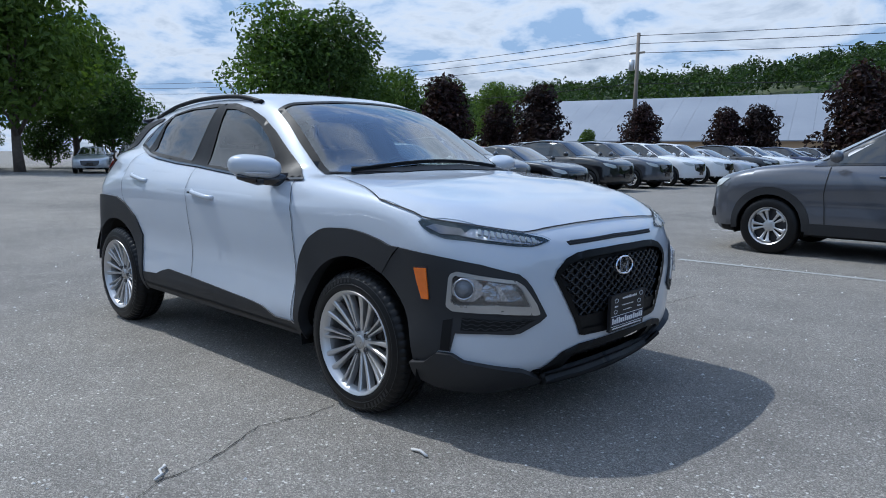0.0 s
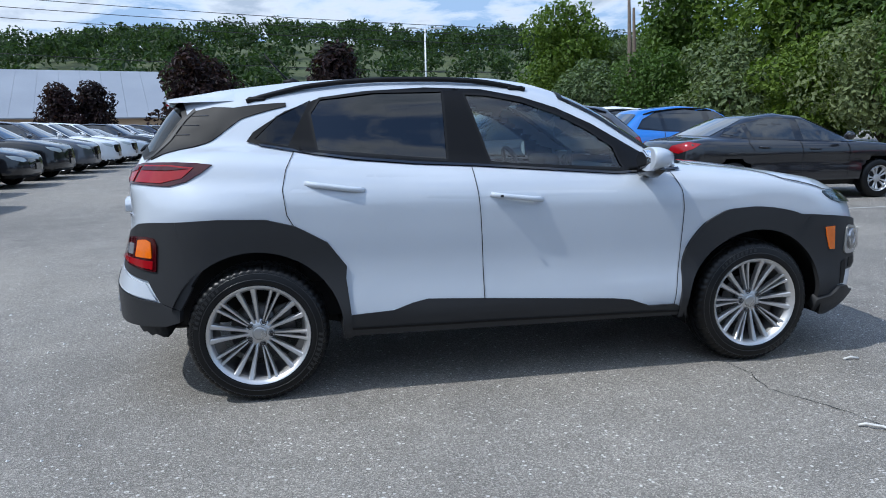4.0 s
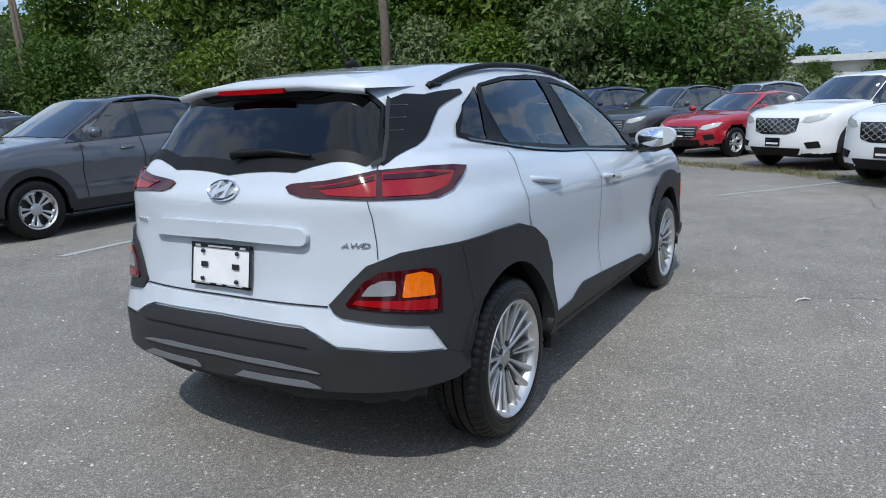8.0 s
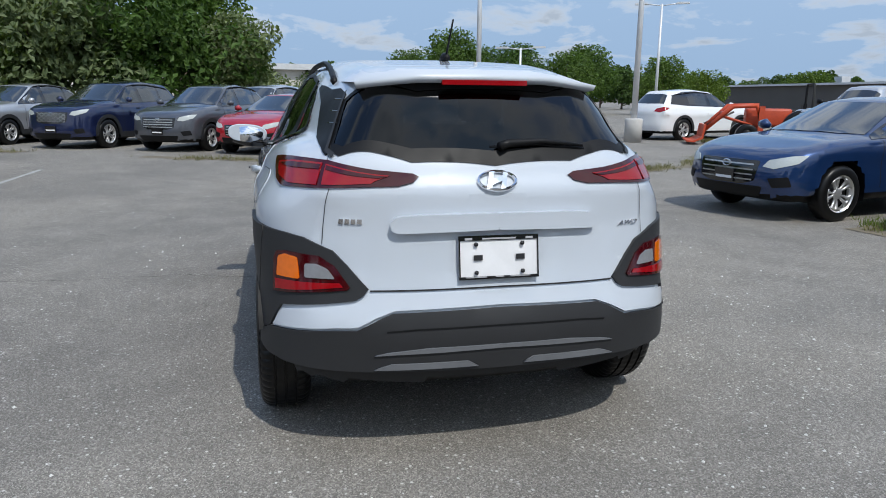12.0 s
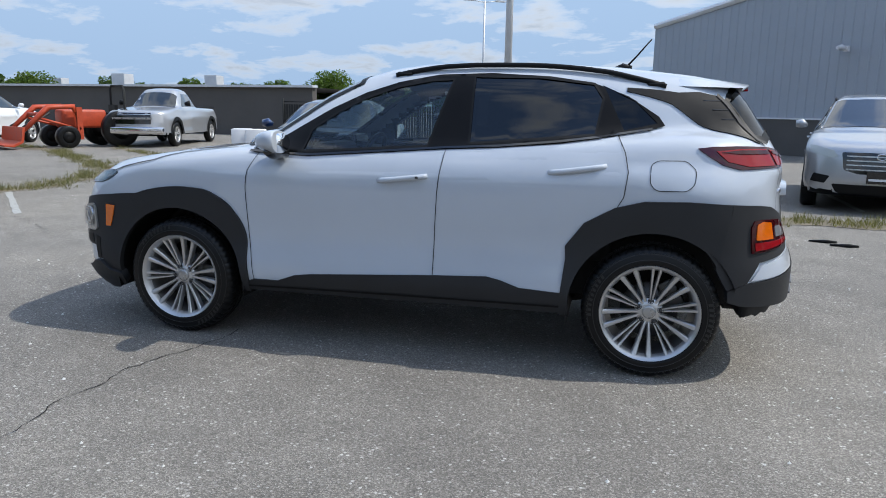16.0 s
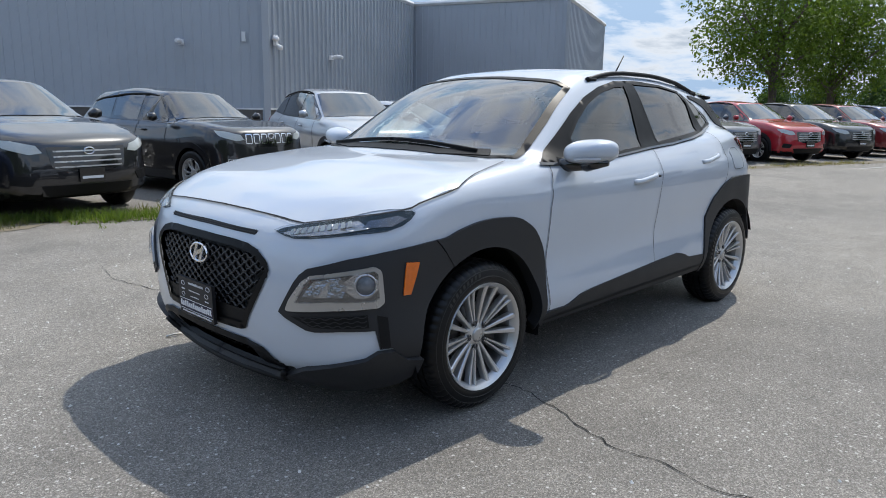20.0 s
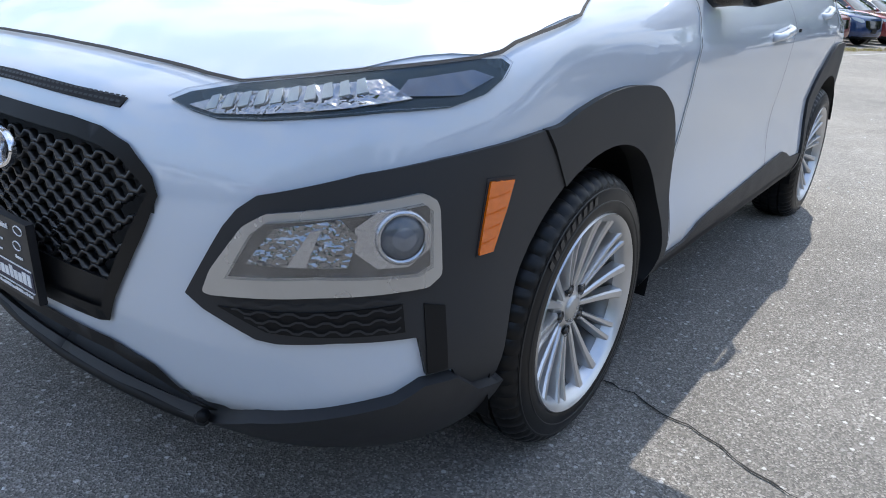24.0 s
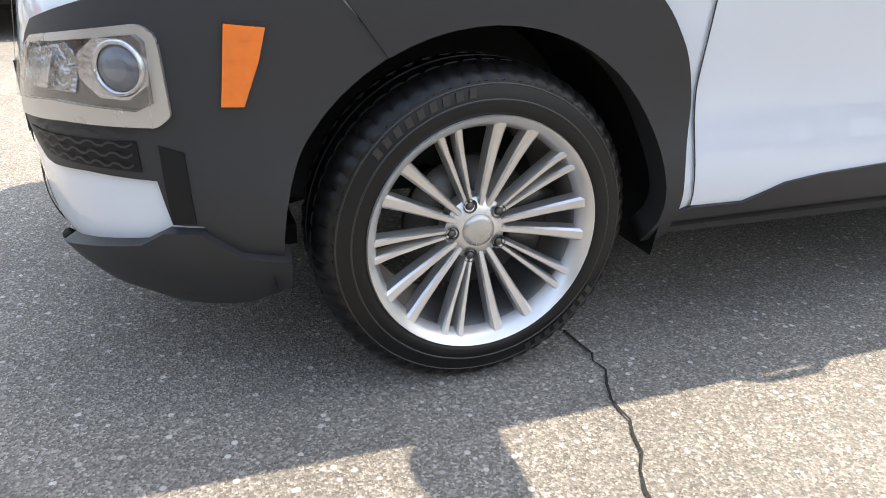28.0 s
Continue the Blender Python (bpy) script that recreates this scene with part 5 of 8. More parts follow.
# door mirrors
for sg in (1, -1):
    bm = bmesh.new()
    bmesh.ops.create_icosphere(bm, subdivisions=4, radius=1)
    for v in bm.verts:
        x, y, z = v.co
        # blunt, squarish housing, flat towards the tail
        f = 1 / max(1e-6, (abs(x) ** 2.6 + abs(y) ** 2.6 + abs(z) ** 2.6) ** (1 / 2.6))
        x, y, z = x * f, y * f, z * f
        x = max(x, -0.35)
        tap = 1.0 - 0.25 * max(0, x)
        v.co = (0.645 + 0.100 * x - 0.02 * y, sg * (0.960 + 0.128 * y * tap), 1.118 + 0.060 * z * tap + 0.010 * y)
    if sg < 0:
        bmesh.ops.reverse_faces(bm, faces=bm.faces)
    mh = part("door_mirror", bm, M["white_paint"], car, "white door mirror")
    v, f = tube([(0.610, sg * 0.965, 1.112), (0.602, sg * 0.965, 1.112)], 1.0, 24)
    v = np.array([(x, sg * 0.965 + (y - sg * 0.965) * 0.108, 1.113 + (z - 1.112) * 0.052) for x, y, z in v])
    obj("mirror_glass", v, f, M["mirror"], mh)
    obj("mirror_arm", *tube([(0.68, sg * 0.80, 1.045), (0.67, sg * 0.86, 1.052), (0.655, sg * 0.93, 1.058)], [0.045, 0.035, 0.03], 10), M["gloss_black"], mh)
    obj("mirror_base", *tube([(0.63, sg * 0.86, 1.056), (0.655, sg * 0.96, 1.058), (0.64, sg * 1.06, 1.072)], [0.030, 0.034, 0.014], 10), M["gloss_black"], mh)
    obj("signal_strip", *tube([(0.745, sg * 0.94, 1.085), (0.735, sg * 0.99, 1.088), (0.700, sg * 1.055, 1.09)], 0.006, 6), M["white_lens"], mh)

# front wipers and cowl
cw = hull.panel([(1.075, 0.0), (1.055, 0.35), (0.96, 0.60), (0.90, 0.56), (1.0, 0.3), (1.015, 0.0)], 0.05, 0.008, 0.01, 0.0, "top")
obj("cowl", *joined(cw, hull.mirror(cw)), M["black_plastic"], car, "black scuttle panel")
for y0, y1 in ((0.52, -0.10), (-0.05, -0.60)):
    pts = np.array([(0.985 - 0.10 * ((y - 0.0) ** 2), y) for y in np.linspace(y0, y1, 9)])
    p = hull.to_top(pts) + (0, 0, 0.018)
    wp = obj("windscreen_wiper", *tube(p, 0.008, 6), M["black_plastic"], car, "black wiper")
    obj("wiper_blade", *tube(p + np.array((0, 0, -0.008)), 0.006, 5), M["rubber"], wp)

# wheel arch liners and underbody
for xw in (1.3, -1.3):
    for sg in (1, -1):
        a = np.linspace(radians(-12), radians(192 if xw > 0 else 160), 26)
        v = [(xw + 0.41 * math.cos(t), sg * y, 0.33 + 0.41 * math.sin(t)) for y in (0.885, 0.60, 0.42) for t in a] + [(xw, sg * 0.42, 0.33)]
        f = [(r * 26 + i, r * 26 + i + 1, (r + 1) * 26 + i + 1, (r + 1) * 26 + i) for r in range(2) for i in range(25)] + [(52 + i, 53 + i, 78) for i in range(25)]
        obj("arch_liner", v, f if sg < 0 else [q2[::-1] for q2 in f], M["black_plastic"], car)
uv, uf = hull.net(0.06, level=-0.075, drop=lambda c: (c[:, 2] > 0.42) | ((np.hypot(np.abs(c[:, 0]) - 1.3, c[:, 2] - 0.33) < 0.415) & (np.abs(c[:, 1]) > 0.40)))
obj("underbody", uv, uf, M["black_plastic"], car)
for xw in (1.3, -1.3):
    obj("axle", *tube([(xw, -0.7, 0.33), (xw, 0.7, 0.33)], 0.04, 8), M["black_plastic"], car)


# wheels
def alloy_wheel():
    """Meshes of a 17 inch wheel that faces +y, its hub at 0."""
    n = 224
    prof = [(0.218, -0.095), (0.232, -0.102), (0.262, -0.108), (0.292, -0.104), (0.313, -0.094), (0.325, -0.080), (0.3315, -0.066), (0.3325, -0.052), (0.3325, -0.047), (0.325, -0.046), (0.325, -0.038), (0.333, -0.037), (0.3335, -0.006), (0.3255, -0.005), (0.3255, 0.005), (0.3335, 0.006), (0.333, 0.037), (0.325, 0.038), (0.325, 0.046), (0.3325, 0.047), (0.3325, 0.052), (0.3315, 0.066), (0.325, 0.080), (0.313, 0.094), (0.305, 0.0985), (0.303, 0.0985), (0.292, 0.104), (0.262, 0.108), (0.250, 0.1085), (0.246, 0.106), (0.240, 0.102), (0.225, 0.095)]
    v, f = revolve(prof, n)
    k = len(prof)
    v = v.reshape(n, k, 3)
    for i in range(0, n, 4):
        for j in list(range(4, 9)) + list(range(20, 25)):
            v[i, j, [0, 2]] *= 0.984
            v[i, j, 1] *= 0.994
        for j in (10, 11, 16, 17):
            v[(i + 2) % n, j, [0, 2]] *= 0.988
    tyre = (v.reshape(-1, 3), f)
    barrel = revolve([(0.230, 0.090), (0.238, 0.096), (0.232, 0.088), (0.222, 0.075), (0.212, 0.045), (0.205, -0.02), (0.20, -0.09)], 72)
    barrel = (barrel[0], [q[::-1] for q in barrel[1]])
    lip = revolve([(0.214, 0.070), (0.221, 0.090), (0.230, 0.1025), (0.240, 0.1085), (0.2425, 0.104)], 72)
    lip = (lip[0], [q[::-1] for q in lip[1]])
    hub = revolve([(0.0, 0.062), (0.036, 0.062), (0.052, 0.058), (0.066, 0.048), (0.070, 0.02)], 40)
    hub = (hub[0], [q[::-1] for q in hub[1]])
    spoke = {}
    for kind, wid in (("wide", 0.0215), ("slim", 0.0135)):
        rr = np.array([0.040, 0.075, 0.12, 0.17, 0.205, 0.226])
        hh = np.array([0.056, 0.064, 0.071, 0.080, 0.089, 0.096])
        ww = np.array([0.62, 0.66, 0.80, 0.98, 1.12, 1.30]) * wid
        vs = []
        for r, h, w2 in zip(rr, hh, ww):
            for dn, dh in ((-w2 * 0.62, -0.030), (-w2 / 2, -0.005), (-w2 * 0.30, 0.0), (w2 * 0.30, 0.0), (w2 / 2, -0.005), (w2 * 0.62, -0.030)):
                vs.append((r, h + dh, dn))
        fs = [(m * 6 + j, m * 6 + j + 1, (m + 1) * 6 + j + 1, (m + 1) * 6 + j) for m in range(5) for j in range(5)]
        spoke[kind] = (np.array(vs), fs)
    rim2 = joined(lip, hub)
    cap = revolve([(0.0, 0.0705), (0.024, 0.0700), (0.033, 0.067), (0.035, 0.058)], 32)
    cap = (cap[0], [q[::-1] for q in cap[1]])
    disc = revolve([(0.05, 0.012), (0.140, 0.012), (0.140, -0.01), (0.05, -0.01)], 48)
    disc = (disc[0], [q[::-1] for q in disc[1]])
    nut = revolve([(0.0, 0.062), (0.006, 0.062), (0.0095, 0.058), (0.0095, 0.040)], 6)
    nut = (nut[0], [q[::-1] for q in nut[1]])
    socket = revolve([(0.0095, 0.0480), (0.0140, 0.0600), (0.0150, 0.0600)], 16)
    socket = (socket[0], [q[::-1] for q in socket[1]])
    marks = []
    for a0, a1, r, hz in ((25, 66, 0.287, 0.017), (196, 232, 0.287, 0.020)):
        k = int((a1 - a0) / 4.4)
        for t in np.linspace(radians(a0), radians(a1), k):
            u, w = np.array((math.cos(t), 0, math.sin(t))), np.array((-math.sin(t), 0, math.cos(t)))
            q = [u * (r + dr) + w * dw + np.array((0, 0.1066 if dr > 0 else 0.1082, 0)) for dr, dw in ((-hz / 2, -0.008), (-hz / 2, 0.006), (hz / 2, 0.009), (hz / 2, -0.005))]
            marks.append((np.array(q), [(0, 1, 2, 3)]))
    ridge = [revolve([(r - 0.002, y), (r, y + 0.0022), (r + 0.002, y)], 96) for r, y in ((0.2985, 0.1012), (0.2705, 0.1072))]
    return dict(barrel=barrel, marks=joined(*marks, *ridge), spoke=spoke, rim=rim2, tyre=tyre, cap=cap, disc=disc, nut=nut, socket=socket)


AW = alloy_wheel()


SPOKE_MESH = {}
for wi, (wx, sg, spin) in enumerate(((1.3, 1, -14.5), (1.3, -1, -20), (-1.3, 1, 30), (-1.3, -1, 14))):
    m = pose(wx, 0.7875 * sg, 0.332, 0, 0, 0 if sg == 1 else 180) @ pose(0, 0, 0, 0, spin, 0)
    wr = crisp(obj("wheel", *AW["rim"], M["alloy"], car, "silver multi-spoke alloy wheel", m=m))
    crisp(obj("tyre", *AW["tyre"], M["rubber"], wr, "black rubber tyre"), 40)
    obj("barrel", *AW["barrel"], M["shaded_barrel_alloy"], wr)
    obj("sidewall_marking", *AW["marks"], M["rubber_mark"], wr)
    obj("centre_cap", *AW["cap"], M["satin_silver"], wr)
    obj("brake_disc", *AW["disc"], M["steel"], wr)
    for k in range(20):
        pair, side = divmod(k, 2)
        kind = "slim" if pair % 2 else "wide"
        half = 4.6 if pair % 2 else 9.3
        turn = pose(0, 0, 0, 0, -(90 + 36 * pair + (half if side else -half)), 0)
        if kind in SPOKE_MESH:
            put("spoke", SPOKE_MESH[kind], wr, m=turn)
        else:
            SPOKE_MESH[kind] = crisp(obj("spoke", *AW["spoke"][kind], M["alloy"], wr, m=turn), 25).data
    for k in range(5):
        a = radians(72 * k + 90 + 36)
        off = np.array((0.056 * math.cos(a), 0.004, 0.056 * math.sin(a)))
        obj("lug_nut", AW["nut"][0] + off, AW["nut"][1], M["steel"], wr)
        obj("nut_socket", AW["socket"][0] + off, AW["socket"][1], M["alloy_dark"], wr)
    bmc = box(0.09, 0.05, 0.14, (-0.13, -0.0, 0.03), 0.012)
    part("brake_caliper", bmc, M["steel"], wr)

# cabin
bm = box(0.50, 1.36, 0.24, (0.72, 0, 0.92), 0.09, 4)
dash = part("dashboard", bm, M["liner"], car, "dark dashboard")
part("instrument_hood", box(0.16, 0.34, 0.08, (0.55, 0.36, 1.06), 0.03, 3), M["liner"], car)
part("centre_screen", box(0.03, 0.24, 0.13, (0.53, 0.0, 1.07), 0.01, 2), M["gloss_black"], car)
a = np.linspace(0, 2 * np.pi, 33)
sw = tube([(0, 0.18 * math.cos(t), 0.18 * math.sin(t)) for t in a], 0.016, 8)
obj("steering_wheel", *joined(sw, tube([(0.03, -0.17, 0), (0.02, 0, 0), (0.03, 0.17, 0)], [0.018, 0.05, 0.018], 8), tube([(0.02, 0, 0), (0.03, 0, -0.17)], 0.018, 8)), M["black_plastic"], car, m=pose(0.33, 0.36, 0.98, 0, -22, 0))
# carried on unseen below the bonnet, to keep sun from leaking onto the ground
obj("cabin_floor", *cuboid((-0.02, 0, 0.36), (3.46, 1.0, 0.04)), M["liner"], car, smooth=False)


def seat(x, y, w2, rear=False):
    bm = box(0.50, w2, 0.18, (x, y, 0.60), 0.06, 3)
    s = part("seat", bm, M["cloth"], car, "dark cloth seat")
    bm = box(0.15, w2 * 0.96, 0.62, (0, 0, 0.30), 0.06, 3)
    bmesh.ops.transform(bm, matrix=pose(x - 0.24, y, 0.62, 0, -16, 0), verts=bm.verts)
    part("seat_back", bm, M["cloth"], s)
    for k in ((-1, 1) if rear else (0,)):
        yy = y + k * w2 * 0.3
        bm = box(0.10, 0.26, 0.17, (x - 0.24 - 0.205, yy, 1.32 if not rear else 1.26), 0.045, 3)
        part("headrest", bm, M["cloth"], s)
        obj("headrest_post", *joined(*[tube([(x - 0.425, yy + d, 1.15), (x - 0.445, yy + d, 1.28)], 0.006, 6) for d in (-0.06, 0.06)]), M["black_plastic"], s)


seat(0.0, 0.37, 0.50)
seat(0.0, -0.37, 0.50)
seat(-0.85, 0.0, 1.22, True)
obj("parcel_shelf", *cuboid((-1.50, 0, 1.02), (0.55, 1.15, 0.02)), M["liner"], car, smooth=False)
obj("rear_view_mirror", *tube([(0.28, -0.12, 1.40), (0.29, 0, 1.402), (0.28, 0.12, 1.40)], [0.02, 0.035, 0.02], 8), M["black_plastic"], car)

# ---- ground ----
n = 41
gx = np.sign(np.linspace(-1, 1, n)) * np.abs(np.linspace(-1, 1, n)) ** 3 * 1500
gv = [(x, y, 0.0) for x in gx for y in gx]
gf = [(i * n + j, (i + 1) * n + j, (i + 1) * n + j + 1, i * n + j + 1) for i in range(n - 1) for j in range(n - 1)]
tagged(obj("ground", gv, gf, M["asphalt"], smooth=False), "worn grey asphalt car park with pale grit", "ground", kind="structure")


def jag(points, rnd, amp, step=0.07):
    """A line with small kinks."""
    p = np.array(points, float)
    out = [p[0]]
    for a, b in zip(p, p[1:]):
        k = max(2, int(np.linalg.norm(b - a) / step))
        d = (b - a) / np.linalg.norm(b - a)
        nn = np.array((-d[1], d[0]))
        for i in range(1, k + 1):
            out.append(a + (b - a) * i / k + nn * rnd.uniform(-amp, amp))
    return np.array(out)


def flat_band(line, widths, z):
    p = np.array(line, float)
    t = np.gradient(p, axis=0)
    t /= np.linalg.norm(t, axis=1)[:, None] + 1e-9
    nn = np.stack([-t[:, 1], t[:, 0]], 1) * (np.array(widths) / 2)[:, None]
    k = len(p)
    v = np.c_[np.concatenate([p + nn, p - nn]), np.full(2 * k, z)]
    return v, [(i + 1, i, k + i, k + i + 1) for i in range(k - 1)]


rnd = random.Random(4)
CRACKS = [
    [(1.158, -0.89), (1.19, -1.06), (1.12, -1.28), (1.27, -1.52), (1.33, -1.80), (1.47, -2.10), (1.55, -2.6), (1.46, -3.1)],
    [(1.015, 0.76), (0.998, 0.87), (1.02, 0.935), (1.053, 1.044), (1.05, 1.11), (1.10, 1.20), (1.16, 1.34), (1.22, 1.52), (1.19, 1.72), (1.24, 1.93), (1.17, 2.2), (1.22, 2.5), (1.28, 3.0)],
    [(3.2, 5.2), (1.2, 4.75), (-0.6, 4.9), (-2.2, 4.7), (-4.0, 5.1), (-7, 5.0)],
    [(-4.5, 0.6), (-6.2, 1.4), (-8.2, 1.2), (-11, 2.0)],
    [(6.0, 2.2), (6.6, -0.5), (7.4, -3.2)],
    [(-4.0, 2.8), (-5.2, 1.9), (-6.8, 2.3)],
    [(4.4, -1.5), (5.6, -2.3), (7.0, -2.1)]]
for i, c in enumerate(CRACKS):
    ln = jag(c, rnd, 0.012 if i < 2 else 0.05, 0.045)
    wd = [(0.012 if i < 2 else 0.016) * rnd.uniform(0.35, 1.5) for _ in ln]
    tagged(obj("asphalt_crack", *flat_band(ln, [w * 0.42 for w in wd], 0.004), M["crack"], smooth=False), "dark jagged crack in the asphalt", "crack", kind="structure")
# worn bay lines
for a, b, w2 in (((0.2, 4.75), (5.2, 4.95), 0.09), ((-0.9, 8.2), (4.2, 8.2), 0.09), ((-6.3, 6.9), (-11.2, 6.9), 0.10), ((5.8, -2.5), (8.4, -4.9), 0.09), ((-6.2, 2.9), (-7.4, 2.9), 0.09), ((-4.4, -6.4), (-4.6, -10.5), 0.1), ((-9.2, -4.6), (-12.5, -4.0), 0.1), ((-16, -1.9), (-24, -0.3), 0.1),
                 ((5.2, 4.9), (9.8, 4.9), 0.09), ((8.6, -2.0), (6.4, -0.4), 0.08)):
    ln = jag([a, b], rnd, 0.006, 0.25)
    tagged(obj("bay_line", *flat_band(ln, [w2 * rnd.uniform(0.75, 1.1) for _ in ln], 0.0045), M["line_white"], smooth=False), "worn white parking bay line", "marking", "bay lines", "structure")
# litter
for (x, y), pts in (((1.837, -0.991), [(-0.045, 0, 0), (0, 0.004, 0.006), (0.045, -0.004, 0)]), ((1.274, -1.781), [(-0.05, 0.03, 0), (-0.02, 0.02, 0.008), (0.0, -0.01, 0.01), (0.03, -0.015, 0.006), (0.045, -0.05, 0)]), ((2.85, -1.15), [(-0.07, 0, 0), (0.07, 0.01, 0)])):
    v, f = tube(np.array(pts) + (x, y, 0.008), 0.006, 6)
    tagged(obj("litter_scrap", v, f, M["debris"]), "thin white scrap lying on the asphalt", "litter")
for x, y in ((-3.35, -3.4), (-3.2, -3.6)):
    v, f = tube([(x - 0.14, y, 0.012), (x - 0.05, y + 0.03, 0.02), (x + 0.12, y - 0.01, 0.012)], [0.012, 0.02, 0.01], 6)
    tagged(obj("rubber_scrap", v, f, M["rubber"]), "black rubber scrap lying on the asphalt", "litter")
stones = []
for _ in range(420):
    a, r = rnd.uniform(0, 6.283), 2.2 + 5.5 * rnd.random() ** 1.2
    x, y, s = r * math.cos(a), r * math.sin(a), rnd.uniform(0.004, 0.011)
    stones.append((np.array([(x - s, y, 0.001), (x, y - s, 0.001), (x + s, y + 0.3 * s, 0.001), (x, y + s, 0.001), (x, y, s * 1.1)]), [(0, 1, 4), (1, 2, 4), (2, 3, 4), (3, 0, 4)]))
tagged(obj("loose_grit", *joined(*stones), M["debris"], smooth=False), "small pale stones scattered on the asphalt", "gravel", kind="stuff")
# grass verges with soil under them
VERGES = [[(12.5, 3.6), (11.2, 1.0), (9.3, -1.4), (8.1, -3.0), (7.6, -5.0), (9.0, -8.0), (14.5, -12.5), (20, -15)], [(14.2, 6.5), (16.5, 10.5), (20, 16)], [(4.6, -6.4), (9.8, -11.2), (13.5, -14.0)], [(2.0, -5.6), (0.3, -5.9), (-1.5, -5.1), (-4.0, -5.0), (-6.5, -5.0)], [(-13, -4.0), (-20, -2.0), (-30, 0.4)], [(5.5, -10.5), (2.5, -12.4), (-1, -12.8)], [(2.1, -6.1), (1.3, -5.95), (0.5, -5.6), (-0.3, -5.3)]]
for i, c in enumerate(VERGES):
    ln = jag(c, rnd, 0.12, 0.5)
    tagged(obj("verge_soil", *flat_band(ln, [rnd.uniform(0.25, 0.7) for _ in ln], 0.006), M["verge"], smooth=False), "dusty soil strip along the asphalt edge", "soil", kind="structure")
    blades = []
    for p, q in zip(ln, ln[1:]):
        for _ in range(110 if i == 6 else 40 if i in (0, 3) else 22):
            u = rnd.random()
            x, y = p + (q - p) * u + np.array((rnd.gauss(0, 0.16), rnd.gauss(0, 0.16)))
            dense_here = noise.noise(Vector((x * 0.7, y * 0.7, i)))
            if dense_here < -0.15:
                continue
            for _ in range(5):
                h = rnd.uniform(0.02, 0.11) * (1 + dense_here)
                a = rnd.uniform(0, 6.283)
                dx, dy = 0.006 * math.cos(a), 0.006 * math.sin(a)
                lx, ly = rnd.gauss(0, 0.05), rnd.gauss(0, 0.05)
                x1, y1 = x + rnd.gauss(0, 0.04), y + rnd.gauss(0, 0.04)
                blades.append((np.array([(x1 - dx, y1 - dy, 0.0), (x1 + dx, y1 + dy, 0.0), (x1 + lx, y1 + ly, h)]), [(0, 1, 2)]))
    tagged(obj("grass_tufts", *joined(*blades), M["grass_lush"] if i == 6 else M["grass"], smooth=False), "fresh green grass at the asphalt edge" if i == 6 else "dry green and straw grass tufts on the verge", "grass", kind="stuff")

# ---- parked cars ----
def car_lines(xf, xr, wb, w, h, nose_z, cowl, roof_f, roof_r, back, belt_f, belt_r, r_wheel=0.34, notch=None):
    """Form lines of a parked car. cowl, back: (x, z) where the windscreen and the rear window meet the body; roof_f, roof_r: (x, z) of the roof's ends."""
    deck = [(xf, nose_z - 0.10), (xf - 0.12, nose_z), (cowl[0] + 0.5, (nose_z + cowl[1]) / 2 + 0.045), cowl, (0.2, belt_f), (-0.8, (belt_f + belt_r) / 2 + 0.01), (back[0] + 0.3, belt_r), (back[0], back[1]), (xr, (notch or back[1]) - 0.05)]
    roof = [(cowl[0] + 0.42, 0.3), (cowl[0] + 0.34, cowl[1] - 0.12), (cowl[0], cowl[1] + 0.02), roof_f, ((roof_f[0] + roof_r[0]) / 2, h), roof_r, (back[0], back[1]), (back[0] - 0.08, back[1] - 0.15), (back[0] - 0.12, 0.3)]
    return dict(front=[(xf - 0.25, 0.15), (xf - 0.05, 0.26), (xf, 0.42), (xf - 0.01, 0.60), (xf - 0.05, nose_z - 0.08), (xf - 0.2, nose_z + 0.08), (xf - 0.5, nose_z + 0.3)],
                rear=[(xr + 0.16, 0.15), (xr + 0.03, 0.30), (xr, 0.50), (xr + 0.03, 0.75), (xr + 0.05, 0.95), (xr + 0.12, 1.1), (xr + 0.3, 1.4)],
                nose=0.12, nose4=0.25, tail=0.12, tail4=0.25, corner=0.22, crown=0.035, shoulder=0.10, floor=0.2, mid=-0.3,
                plan=[(xf + 0.1, 0.96), (wb / 2, 1.0), (-wb / 2, 0.995), (xr - 0.1, 0.95)],
                section=[(0.12, w - 0.07), (0.3, w - 0.015), (0.45, w), (0.6, w - 0.012), (0.8, w), (0.9, w - 0.01), (0.98, w - 0.04), (1.15, w - 0.09), (1.3, w - 0.15)],
                deck=deck, roof=roof, roof_crown=0.06, wrap_f=0.25, wrap_r=0.12,
                cabin=[(cowl[0] + 0.2, w - 0.10), (0.3, w - 0.055), (-0.8, w - 0.07), (back[0], w - 0.14)], tumble=0.48, belt=1.0 if h > 1.5 else 0.9, cant=0.13, blend=0.05,
                wheels=(wb / 2, -wb / 2), hub=r_wheel, well=r_wheel + 0.055, well_y=0.5, wb=wb, w=w, cowl=cowl, roof_f=roof_f, roof_r=roof_r, back=back, belt_f=belt_f, belt_r=belt_r, h=h, nose_z=nose_z, xr_=xr, xf_=xf)


